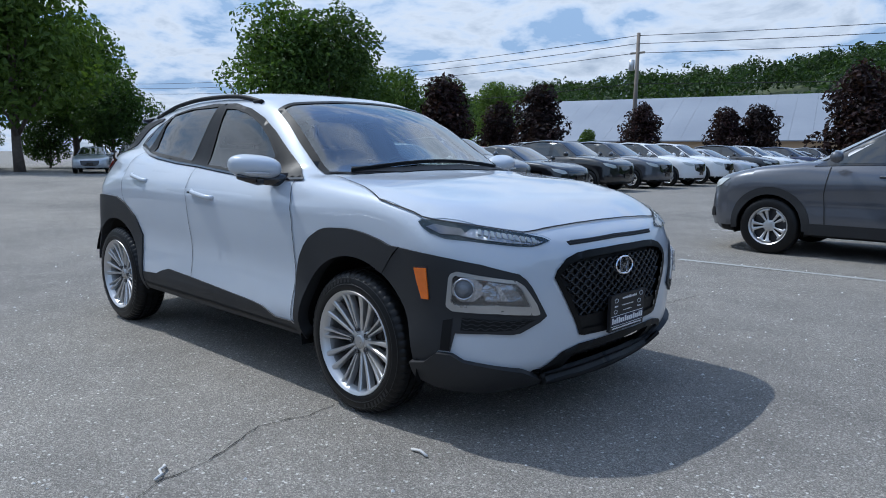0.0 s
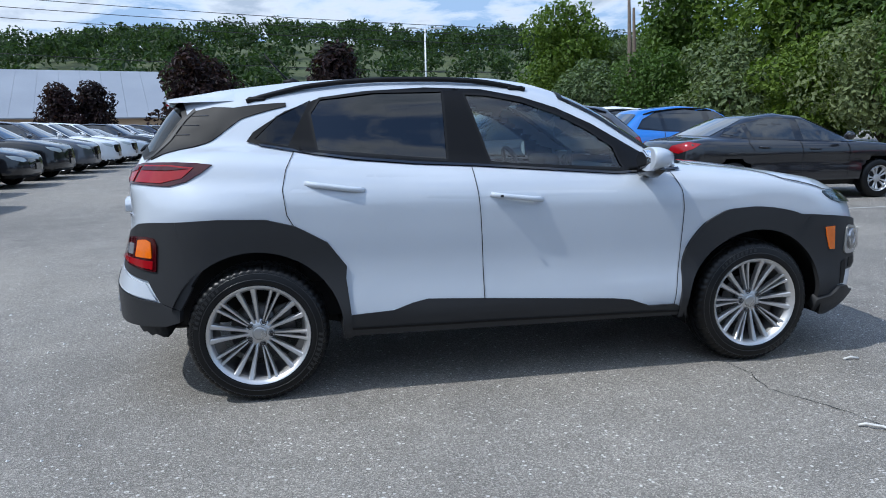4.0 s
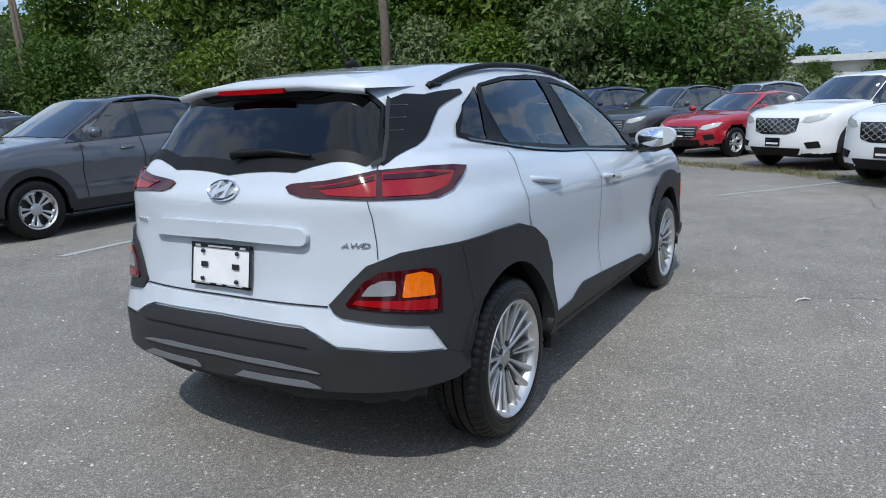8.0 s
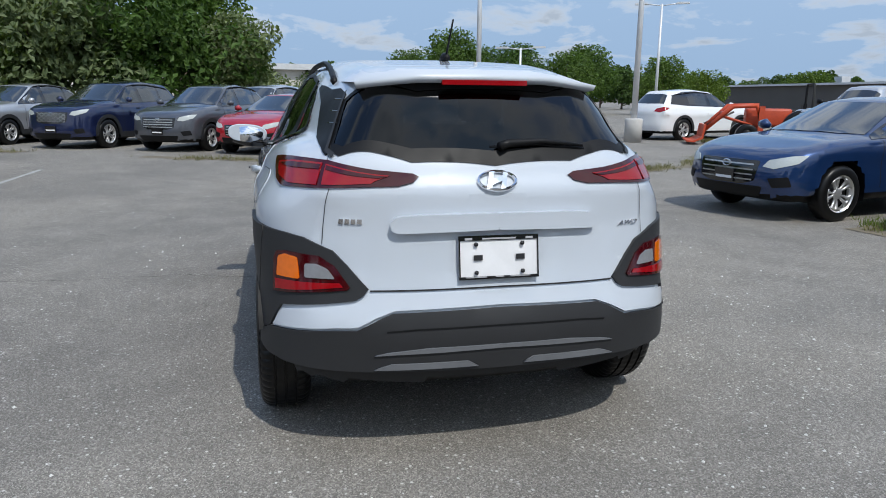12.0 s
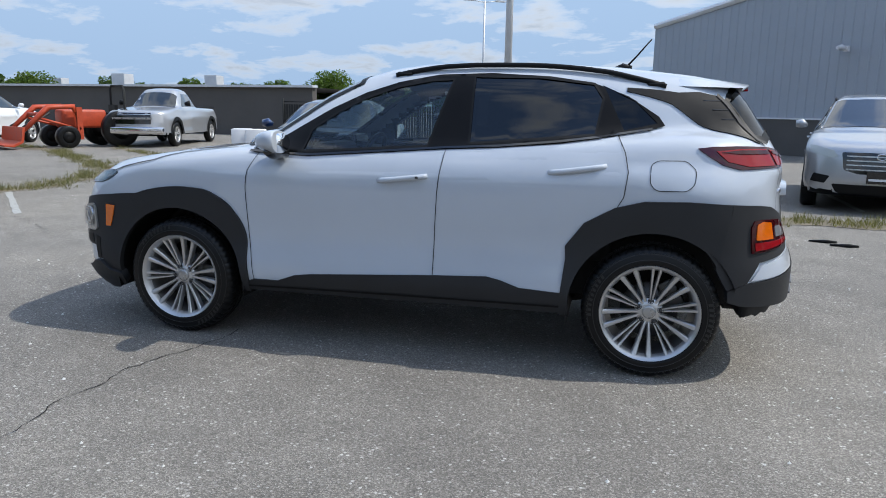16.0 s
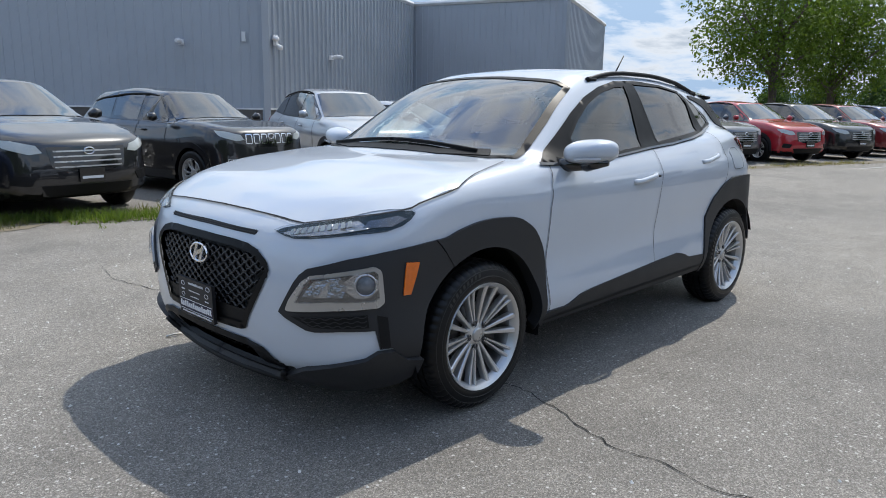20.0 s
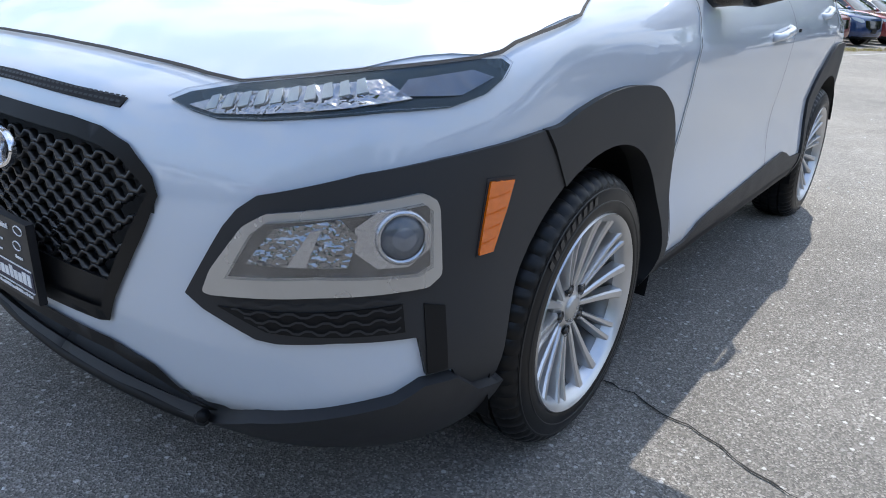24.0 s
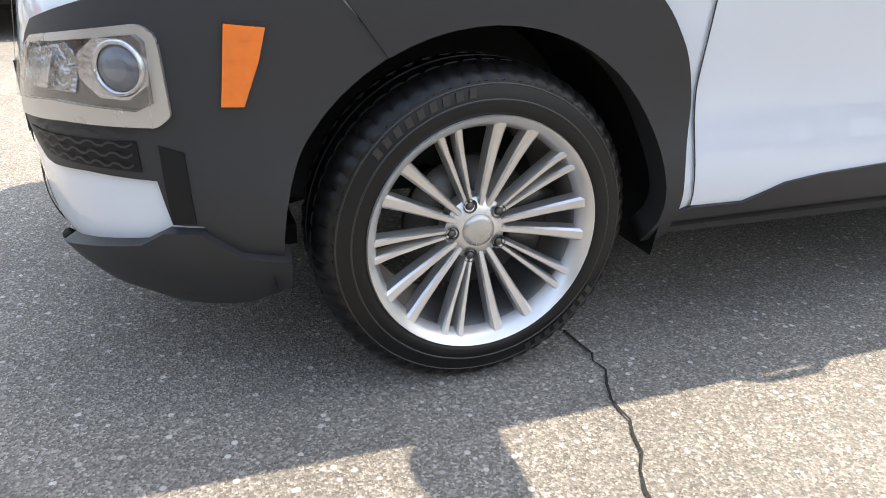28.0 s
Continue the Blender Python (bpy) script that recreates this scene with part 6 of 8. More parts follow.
KINDS = {
    "suv": car_lines(2.22, -2.24, 2.67, 0.925, 1.645, 0.93, (0.98, 1.12), (0.15, 1.58), (-1.55, 1.56), (-2.06, 1.15), 1.08, 1.14),
    "big_suv": car_lines(2.33, -2.42, 2.80, 0.95, 1.72, 1.02, (1.05, 1.18), (0.25, 1.64), (-1.80, 1.65), (-2.25, 1.18), 1.13, 1.17, 0.365),
    "boxy": car_lines(2.32, -2.48, 2.90, 0.96, 1.76, 1.10, (1.02, 1.23), (0.30, 1.68), (-1.95, 1.68), (-2.36, 1.20), 1.17, 1.20, 0.375),
    "sedan": car_lines(2.25, -2.33, 2.70, 0.90, 1.44, 0.80, (1.00, 0.98), (0.10, 1.39), (-0.95, 1.38), (-1.78, 1.05), 0.96, 1.03, 0.325, notch=1.02),
    "hatch": car_lines(2.12, -2.12, 2.65, 0.90, 1.42, 0.80, (0.95, 0.98), (0.10, 1.38), (-1.30, 1.34), (-1.95, 1.03), 0.96, 1.04, 0.325),
}


def wheel_set(r, dark):
    rim_r = r * 0.66
    tyre = revolve([(rim_r, -0.10), (r * 0.86, -0.108), (r * 0.96, -0.09), (r, -0.06), (r, 0.06), (r * 0.96, 0.09), (r * 0.86, 0.108), (rim_r, 0.10)], 36)
    lip = revolve([(rim_r * 0.9, 0.02), (rim_r * 0.93, 0.085), (rim_r, 0.10)], 36)
    lip = (lip[0], [q[::-1] for q in lip[1]])
    # one star of five double spokes: a dished sheet with ten gaps, and its edges turned back
    n, rows = 60, [0.0, 0.16, 0.30, 0.55, 0.80, 0.93]
    hh = [0.064, 0.062, 0.060, 0.070, 0.080, 0.086]
    vs = [(0.0, hh[0], 0.0)]
    for fr, y in zip(rows[1:], hh[1:]):
        vs += [(fr * rim_r * math.cos(2 * math.pi * i / n), y, fr * rim_r * math.sin(2 * math.pi * i / n)) for i in range(n)]
    at = lambda q, i: 1 + (q - 1) * n + i % n
    fs = [(0, at(1, i + 1), at(1, i)) for i in range(n)]
    for q in range(1, 5):
        for i in range(n):
            u = (i - 15) % 12
            if q == 1 or u in (1, 2, 10, 9) or (q == 4 and u in (0, 3, 8, 11)):
                fs.append((at(q, i), at(q, i + 1), at(q + 1, i + 1), at(q + 1, i)))
    edge = {}
    for f in fs:
        for a, b in zip(f, f[1:] + f[:1]):
            edge[(a, b)] = 1
    k = len(vs)
    vs += [(x, y - 0.022, z) for x, y, z in vs]
    fs += [(b, a, a + k, b + k) for a, b in edge if (b, a) not in edge]
    star = np.array(vs)
    lv, lf = lip
    first = len(star)
    body_ = (np.concatenate([star, lv]), [tuple(f) for f in fs] + [tuple(i + first for i in q) for q in lf])
    # the star's rim meets the lip
    ring = 36
    join = []
    for i in range(n):
        a, b = at(5, i), at(5, i + 1)
        c0, c1 = first + int(i * ring / n) % ring * 3 + 1, first + int((i + 1) * ring / n) % ring * 3 + 1
        join.append((a, b, c1, c0) if c0 != c1 else (a, b, c0))
    body_ = (body_[0], body_[1] + join)
    back = revolve([(0.0, 0.0), (rim_r * 0.92, 0.0)], 24)
    return tyre, body_, (back[0], [q[::-1] for q in back[1]])


MESHES = {}


def mesh_of(name, vf, mat, smooth=True):
    me = bpy.data.meshes.new(name)
    me.from_pydata([tuple(map(float, v)) for v in vf[0]], [], [tuple(map(int, f)) for f in vf[1]])
    if smooth:
        me.polygons.foreach_set("use_smooth", [True] * len(me.polygons))
    me.materials.append(mat)
    return me


def car_meshes(kind):
    """All meshes of one body style, built once: rows of (part name, mesh, painted, parent row)."""
    P = KINDS[kind]
    S = Solid(P)
    fl = S.xf + 0.1 - 0.6 + 0.45 + 0.6 * math.pi / 2
    tail = fl + 0.6 * math.pi / 2 + 0.45 - 0.0
    wb, cw, rf, rr, bk, bf_, br, h = P["wb"], P["cowl"], P["roof_f"], P["roof_r"], P["back"], P["belt_f"], P["belt_r"], P["h"]
    Ls = fl - (S.xr - 0.1 + 0.6) + 0.6 * math.pi / 2 + 0.45
    rows = []

    def add(nm, vf, mat, paint=False, both=True, par=None):
        rows.append((nm, mesh_of(nm, vf, M[mat]), paint, par))
        if both:
            rows.append((nm, mesh_of(nm, S.mirror(vf), M[mat]), paint, par))

    arch = P["well"] + 0.02
    v, f = S.net(0.076, drop=lambda c: ((np.abs(np.abs(c[:, 0]) - wb / 2) < 9) & (np.hypot(np.abs(c[:, 0]) - wb / 2, c[:, 2] - P["hub"]) < arch) & (np.abs(c[:, 1]) > 0.4)) | (c[:, 2] < 0.30))
    rows.append(("body", mesh_of("body", (v, f), M["paint_grey"]), True, None))
    v, f = S.net(0.14, level=-0.03, drop=lambda c: (c[:, 2] > 0.6))
    rows.append(("underbody", mesh_of("underbody", (v, f), M["black_plastic"]), False, None))
    # glass
    top = lambda x: np.interp(x, [rr[0] - 0.15, rr[0], (rr[0] + rf[0]) / 2, rf[0]], [rr[1] - 0.16, rr[1] - 0.10, h - 0.085, rf[1] - 0.10])
    belt = lambda x: np.interp(x, [bk[0], 0.3, cw[0]], [br + 0.03, bf_ + 0.015, bf_])
    b_pil = -0.12
    c_pil = -1.02 if kind in ("sedan", "hatch") else -1.10
    fg = [(cw[0] - 0.30, belt(cw[0] - 0.3))] + [(x, belt(x)) for x in (0.2, b_pil + 0.05)] + [(b_pil, top(b_pil))] + [(x, top(x)) for x in (0.0, rf[0] - 0.08)]
    fg = [(fl - x, z) for x, z in fg]
    rg = [(b_pil - 0.10, belt(b_pil)), (-0.6, belt(-0.6)), (c_pil + 0.05, belt(c_pil)), (c_pil - 0.02, top(c_pil)), (-0.6, top(-0.6)), (b_pil - 0.13, top(b_pil))]
    rg = [(fl - x, z) for x, z in rg]
    q_end = -1.45 if kind == "sedan" else bk[0] + 0.42
    qg = [(c_pil - 0.04, belt(c_pil)), (q_end, belt(q_end) + 0.05), (q_end + 0.10, max(belt(q_end) + 0.09, top(q_end) - 0.10)), (c_pil - 0.10, top(c_pil) - 0.01)]
    qg = [(fl - x, z) for x, z in qg]
    dlo = [(fl - cw[0] + 0.10, belt(cw[0]) - 0.02)] + [(fl - x, belt(x) - 0.02) for x in (0.2, -0.6, c_pil)] + [(qg[1][0] + 0.05, qg[1][1] - 0.03), (qg[2][0] + 0.01, qg[2][1] + 0.04)] + [(fl - x, top(x) + 0.03) for x in (c_pil - 0.1, -0.6, 0.0, rf[0] - 0.1)]
    add("window_surround", S.panel(dlo, 0.12, 0.005, 0.006), "gloss_black")
    for nm, g in (("front_side_window", fg), ("rear_side_window", rg), ("quarter_window", qg)):
        add(nm, S.panel(g, 0.12, 0.009, 0.006), "car_glass")
    wx = P["wrap_f"]
    sh = [(cw[0] + 0.02, 0.0), (cw[0] - 0.03, 0.45), (cw[0] - 0.15, P["w"] - 0.20), (rf[0] - 0.02, P["w"] - 0.36), (rf[0] + 0.05, 0.3), (rf[0] + 0.07, 0.0)]
    vf = S.panel(sh + [(a, -b) for a, b in sh[-2:0:-1]], 0.11, 0.008, 0.006, 0.0, "top")
    rows.append(("windscreen", mesh_of("windscreen", vf, M["car_glass"]), False, None))
    rwp = [(rr[0] - 0.10, 0.0), (rr[0] - 0.07, P["w"] - 0.42), (bk[0] + 0.12, P["w"] - 0.30), (bk[0] + 0.06, 0.3), (bk[0] + 0.04, 0.0)]
    vf = S.panel(rwp + [(a, -b) for a, b in rwp[-2:0:-1]], 0.11, 0.006, 0.006, 0.0, "top")
    rows.append(("rear_window", mesh_of("rear_window", vf, M["car_glass"]), False, None))
    nz = P["nose_z"]
    # lamps, grille, plate
    add("headlight", S.panel([(0.52, nz - 0.17), (0.70, nz - 0.19), (1.05, nz - 0.12), (1.22, nz - 0.03), (0.95, nz - 0.045), (0.60, nz - 0.095)], 0.06, 0.006, 0.012), "bright_lens")
    tz = br - 0.10
    add("tail_light", S.panel([(Ls - 0.42, tz - 0.10), (Ls - 0.75, tz - 0.13), (Ls - 1.05, tz - 0.06), (Ls - 1.25, tz + 0.02), (Ls - 0.95, tz + 0.05), (Ls - 0.50, tz - 0.01)], 0.06, 0.008, 0.012), "red_lens")
    gw, gz0, gz1 = (0.46, nz - 0.34, nz - 0.11) if kind != "boxy" else (0.52, nz - 0.24, nz - 0.07)
    vf = S.panel([(-gw, gz1), (gw, gz1), (gw * 0.92, gz0), (gw * 0.55, gz0 - 0.05), (-gw * 0.55, gz0 - 0.05), (-gw * 0.92, gz0)], 0.09, 0.004, 0.008, 0.03)
    rows.append(("grille", mesh_of("grille", vf, M["gloss_black"]), False, None))
    gi = len(rows) - 1
    if kind == "boxy":
        for k in range(7):
            y0 = -0.42 + 0.14 * k
            rows.append(("grille_slot", mesh_of("grille_slot", S.strip(rounded([(y0 - 0.05, gz0 + 0.01), (y0 + 0.05, gz0 + 0.01), (y0 + 0.05, gz1 - 0.02), (y0 - 0.05, gz1 - 0.02)], 0.02, 3), 0.014, 0.010, closed=True), M["chrome"]), False, gi))
        rows.append(("intake_trim", mesh_of("intake_trim", S.strip(rounded([(-0.50, 0.47), (0.50, 0.47), (0.58, 0.40), (0.50, 0.31), (-0.50, 0.31), (-0.58, 0.40)], 0.05, 3), 0.022, 0.014, closed=True), M["satin_silver"]), False, None))
        add("lamp_trim", S.strip(rounded([(0.66, 0.62), (0.90, 0.63), (0.86, 0.55), (0.72, 0.54)], 0.02, 3), 0.014, 0.010, closed=True), "satin_silver")
    elif kind == "big_suv":
        # a net of small bright cells
        for r_ in range(5):
            z0 = gz0 - 0.01 + (gz1 - gz0) * (r_ + 0.4) / 5
            pts_ = [(-gw * 0.88 + gw * 1.76 * i / 24, z0 + (0.016 if (i + 2 * (r_ % 2)) % 4 < 2 else -0.016)) for i in range(25)]
            rows.append(("grille_net", mesh_of("grille_net", S.strip(pts_, 0.011, 0.010), M["satin_silver"]), False, gi))
    else:
        for k in range(4):
            z0 = gz0 - 0.02 + (gz1 - gz0) * (k + 0.5) / 4
            rows.append(("grille_bar", mesh_of("grille_bar", S.strip([(-gw * 0.86, z0), (gw * 0.86, z0)], 0.016, 0.010), M["satin_silver"]), False, gi))
    vf = S.panel([(-0.55, 0.40), (0.55, 0.40), (0.48, 0.28), (-0.48, 0.28)], 0.1, 0.006, 0.01, 0.03)
    rows.append(("lower_intake", mesh_of("lower_intake", vf, M["black_plastic"]), False, None))
    add("fog_light", S.panel([(0.62, 0.50), (0.92, 0.53), (0.98, 0.42), (0.70, 0.40)], 0.07, 0.006, 0.01, 0.02), "black_plastic")
    xp = S.to_side(np.array([[0.0, 0.50]]))[0][0]
    rows.append(("number_plate", mesh_of("number_plate", cuboid((xp + 0.015, 0, 0.50), (0.015, 0.30, 0.15)), M["gloss_black"], False), False, None))
    pi_ = len(rows) - 1
    rows.append(("plate_bar", mesh_of("plate_bar", cuboid((xp + 0.025, 0, 0.475), (0.004, 0.25, 0.03)), M["ink_white"], False), False, pi_))
    xe = S.to_side(np.array([[0.0, gz1 - 0.05]]))[0][0]
    a = np.linspace(0, 2 * np.pi, 17)
    rows.append(("emblem", mesh_of("emblem", tube([(xe + 0.012, 0.06 * math.cos(t), gz1 - 0.05 + 0.038 * math.sin(t)) for t in a], 0.009, 6), M["chrome"]), False, None))
    # flank details
    for ln in ([(fl - cw[0] + 0.28, bf_ - 0.03), (fl - cw[0] + 0.24, 0.75), (fl - cw[0] + 0.27, 0.38)], [(fl - b_pil + 0.02, belt(b_pil) - 0.03), (fl - b_pil, 0.7), (fl - b_pil, 0.38)], [(fl - c_pil + 0.02, belt(c_pil) - 0.02), (fl - c_pil + 0.06, 0.95), (fl - c_pil - 0.04, 0.80)]):
        add("panel_gap", S.strip(ln, 0.011, 0.004), "seam")
    for x0 in (b_pil + 0.12, c_pil + 0.10):
        z0 = belt(x0) - 0.14
        p = S.to_side(np.array([(fl - x0, z0), (fl - x0 - 0.10, z0 - 0.003), (fl - x0 - 0.20, z0 - 0.01)]))
        add("door_handle", tube(p + np.array([(0, 0.006, 0), (0, 0.03, 0), (0, 0.006, 0)]), 0.014, 6), "paint_grey", True)
    add("door_mirror", tube([(cw[0] - 0.40, P["w"] + 0.02, belt(0.5) + 0.05), (cw[0] - 0.37, P["w"] + 0.09, belt(0.5) + 0.08), (cw[0] - 0.38, P["w"] + 0.17, belt(0.5) + 0.075)], [0.03, 0.075, 0.055], 10), "paint_grey", True)
    if kind in ("suv", "big_suv", "boxy"):
        ac2 = lambda xw: [(a_, b_) for a_, b_ in [(fl - xw - (arch + 0.055) * math.cos(t), P["hub"] + (arch + 0.055) * math.sin(t)) for t in np.linspace(-0.1, math.pi + 0.1, 18)]] + [(fl - xw - (arch - 0.035) * math.cos(t), P["hub"] + (arch - 0.035) * math.sin(t)) for t in np.linspace(math.pi + 0.1, -0.1, 18)]
        for xw in (wb / 2, -wb / 2):
            add("arch_trim", S.panel(ac2(xw), 0.09, 0.008, 0.04), "cladding" if kind != "boxy" else "paint_grey", kind == "boxy")
        add("sill_trim", S.panel([(fl - wb / 2 + arch, 0.40), (fl + wb / 2 - arch, 0.40), (fl + wb / 2 - arch, 0.27), (fl - wb / 2 + arch, 0.27)], 0.15, 0.008, 0.03), "cladding")
        for sg in (1,):
            ln = [(x, 0.58 if kind == "suv" else 0.60) for x in np.linspace(rf[0] - 0.15, rr[0] + 0.05, 9)]
            p = S.to_top(np.array(ln)) + np.array([(0, 0, 0.004)] + [(0, 0, 0.035)] * 7 + [(0, 0, 0.004)])
            add("roof_rail", tube(p, 0.015, 6), "black_plastic")
    for xw in (wb / 2, -wb / 2):
        a = np.linspace(radians(-15), radians(195), 16)
        rad = arch
        v = [(xw + rad * math.cos(t), y, P["hub"] + rad * math.sin(t)) for y in (P["w"] - 0.02, 0.45) for t in a]
        vf = (np.array(v), [(i, 16 + i, 17 + i, i + 1) for i in range(15)] + [tuple(range(16, 32))[::-1]])
        add("arch_liner", vf, "black_plastic")
    ty, rm, bkp = wheel_set(P["hub"] + 0.004, False)
    ms = (mesh_of("wheel", rm, M["alloy"]), mesh_of("tyre", ty, M["rubber"]), mesh_of("wheel_back", bkp, M["alloy_dark"]))
    return rows, ms, P


def parked(kind, colour, x, y, heading, label, z=0.0, detail=True, name="parked_car", group="parked cars", scale=1.0):
    if kind not in MESHES:
        MESHES[kind] = car_meshes(kind)
    rows, (rim, tyre, wback), P = MESHES[kind]
    e = tagged(new(name), label, "car", group)
    e.matrix_basis = pose(x, y, z, 0, 0, heading) @ Matrix.Scale(scale, 4)
    paint = M["paint_" + colour]
    made = []
    skip = () if detail else ("panel_gap", "door_handle", "fog_light", "emblem", "grille_bar", "grille_net", "grille_slot", "arch_liner", "sill_trim", "plate_bar", "quarter_window", "lower_intake")
    for nm, me, painted, par in rows:
        if nm in skip:
            made.append(None)
            continue
        made.append(put(nm, me, made[par] if par is not None else e, mat=paint if painted else None))
    for xw in (P["wb"] / 2, -P["wb"] / 2):
        for sg in (1, -1):
            m = pose(xw, sg * (P["w"] - 0.115), P["hub"], 0, 17 * xw, 0 if sg == 1 else 180)
            wr = put("wheel", rim, e, m=m)
            put("tyre", tyre, wr)
            put("wheel_back", wback, wr)
    return e


def by_wheel(kind, colour, wx, wy, heading, label, **k):
    """A parked car given by where its front left tyre stands."""
    P = KINDS[kind]
    off = pose(0, 0, 0, 0, 0, heading) @ Vector((P["wb"] / 2, P["w"] - 0.06, 0))
    return parked(kind, colour, wx - off.x, wy - off.y, heading, label, **k)


CARS = [
    # nearest ones all round
    ("suv", "grey", 2.07, 6.87, 180, "dark grey metallic crossover with five-spoke wheels"), ("sedan", "black", 7.05, 6.98, 0, "black low coupe with red tail lights"),
    ("boxy", "black", -8.25, 4.9, 0, "black boxy off-roader with slotted chrome grille"), ("sedan", "pearl_white", -8.5, 8.55, 0, "white saloon parked nose out"),
    ("sedan", "blue", 3.44, -6.75, 99, "blue metallic saloon parked nose out"), ("suv", "black", 0.92, -7.9, 100, "black electric crossover with silver lower trim"),
    ("suv", "silver", -4.95, -8.1, 76, "silver grey crossover with black roof rails"),
    ("sedan", "silver", -6.4, -7.7, 107, "pale silver saloon parked by the grey building"), ("sedan", "navy", -9.0, -7.5, 107, "dark blue saloon parked by the grey building"),
    ("sedan", "black", -12.4, -6.6, 75, "black saloon parked by the grey building"), ("suv", "grey", -15.6, -6.4, 72, "dark grey crossover with silver wheels")]
for kd, cl, x, y, hd_, lb in CARS:
    parked(kd, cl, x, y, hd_, lb)
parked("big_suv", "pearl_white", 9.41, -3.77, 142, "white three-row crossover with a mesh grille")
parked("boxy", "black", -1.83, -8.15, 98, "black boxy off-roader with slotted chrome grille", scale=0.89)
# the slanting row in front of the trees
for kd, cl, x, y, hd_, lb in (("big_suv", "pearl_white", 10.35, -1.95, 145, "white family crossover with chrome grille bars"), ("hatch", "red", 12.9, 0.35, 150, "bright red sports hatchback"),
                              ("suv", "grey", 14.15, 2.25, 152, "dark grey crossover with chrome grille bars"), ("big_suv", "navy", 15.4, 4.85, 154, "navy blue three-row crossover"), ("suv", "silver", 16.9, 7.6, 156, "silver crossover under the trees"), ("suv", "dark_red", 18.3, 10.2, 157, "dark red crossover under the trees"),
                              ("suv", "black", 19.7, 12.8, 158, "black crossover under the trees"), ("big_suv", "grey", 21.2, 15.5, 158, "grey crossover under the trees")):
    by_wheel(kd, cl, x, y, hd_, lb)
for kd, cl, x, y, hd_, lb in (("big_suv", "silver", 20.0, 1.0, 150, "silver large off-roader in the second row"), ("sedan", "silver", 18.6, -1.8, 148, "pale silver saloon in the second row"), ("sedan", "blue", 24.5, -8.5, 140, "blue saloon in the far row"), ("suv", "grey", 22.5, -10.5, 140, "grey off-roader in the far row"),
                              ("suv", "silver", 25.5, -11.8, 140, "silver crossover in the far row"), ("big_suv", "pearl_white", 18.6, -14.0, -75, "white crossover seen from its tail")):
    parked(kd, cl, x, y, hd_, lb, detail=False)
# long rows up the car park
pal = ["black", "light_blue", "pearl_white", "navy", "grey", "dark_red", "silver", "black", "pearl_white", "blue", "grey", "pearl_white", "dark_red", "black", "silver"]
knd = ["hatch", "sedan", "suv", "sedan", "suv", "hatch", "suv", "sedan", "big_suv", "suv", "sedan", "suv", "suv", "sedan", "suv"]
for i in range(14):
    parked(knd[i], pal[i], 2.15 + 0.04 * i, 9.85 + 2.85 * i, 180, f"{pal[i].replace('_', ' ')} {'saloon' if knd[i] == 'sedan' else 'hatchback' if knd[i] == 'hatch' else 'crossover'} in the long parked row", detail=i < 4, group="long parked row")
for i, (kd, cl) in enumerate((("suv", "sky_blue"), ("big_suv", "pearl_white"), ("sedan", "silver"), ("suv", "pearl_white"), ("suv", "grey"), ("sedan", "pearl_white"))):
    parked(kd, cl, 7.2, 9.9 + 2.85 * i, 0, f"{cl.replace('_', ' ')} {'saloon' if kd == 'sedan' else 'crossover'} parked tail to tail", detail=i < 1, group="long parked row")
pal2 = ["grey", "black", "black", "grey", "pearl_white", "pearl_white", "silver", "black", "pearl_white", "silver", "navy", "blue", "silver", "navy"]
knd2 = ["suv", "sedan", "suv", "suv", "suv", "suv", "sedan", "suv", "suv", "sedan", "suv", "sedan", "suv", "suv"]
for i in range(14):
    parked(knd2[i], pal2[i], -9.6 - 0.05 * i, 11.6 + 2.85 * i, 0, f"{pal2[i].replace('_', ' ')} {'saloon' if knd2[i] == 'sedan' else 'crossover'} in the far parked row", detail=False, group="far parked row")
for i, (kd, cl) in enumerate((("big_suv", "black"), ("suv", "grey"), ("sedan", "silver"), ("suv", "pearl_white"), ("sedan", "red"), ("suv", "silver"), ("suv", "grey"), ("sedan", "pearl_white"))):
    parked(kd, cl, -14.2, 6.0 + 2.9 * i, 180, f"{cl.replace('_', ' ')} {'saloon' if kd == 'sedan' else 'crossover'} parked behind the row", detail=i < 1, group="far parked row")
for i, (kd, cl) in enumerate((("suv", "red"), ("suv", "black"), ("suv", "dark_red"), ("suv", "blue"), ("suv", "dark_red"), ("suv", "silver"), ("sedan", "black"), ("suv", "pearl_white"))):
    parked(kd, cl, -17.6 - 2.8 * i, -5.4 + 0.55 * i, 68, f"{cl.replace('_', ' ')} {'saloon' if kd == 'sedan' else 'crossover'} in the row beside the tree", detail=i < 2, group="row beside the tree")
for kd, cl, x, y, hd_ in (("sedan", "silver", -37.5, 12.3, -25), ("suv", "grey", -41, 16, -20), ("sedan", "pearl_white", -44, 8, -15), ("suv", "pearl_white", -33, 18.5, -90), ("sedan", "silver", -49, 9.5, -10), ("suv", "navy", -47, 6.2, -10)):
    parked(kd, cl, x, y, hd_, f"{cl.replace('_', ' ')} {'saloon' if kd == 'sedan' else 'crossover'} far across the car park", detail=False)

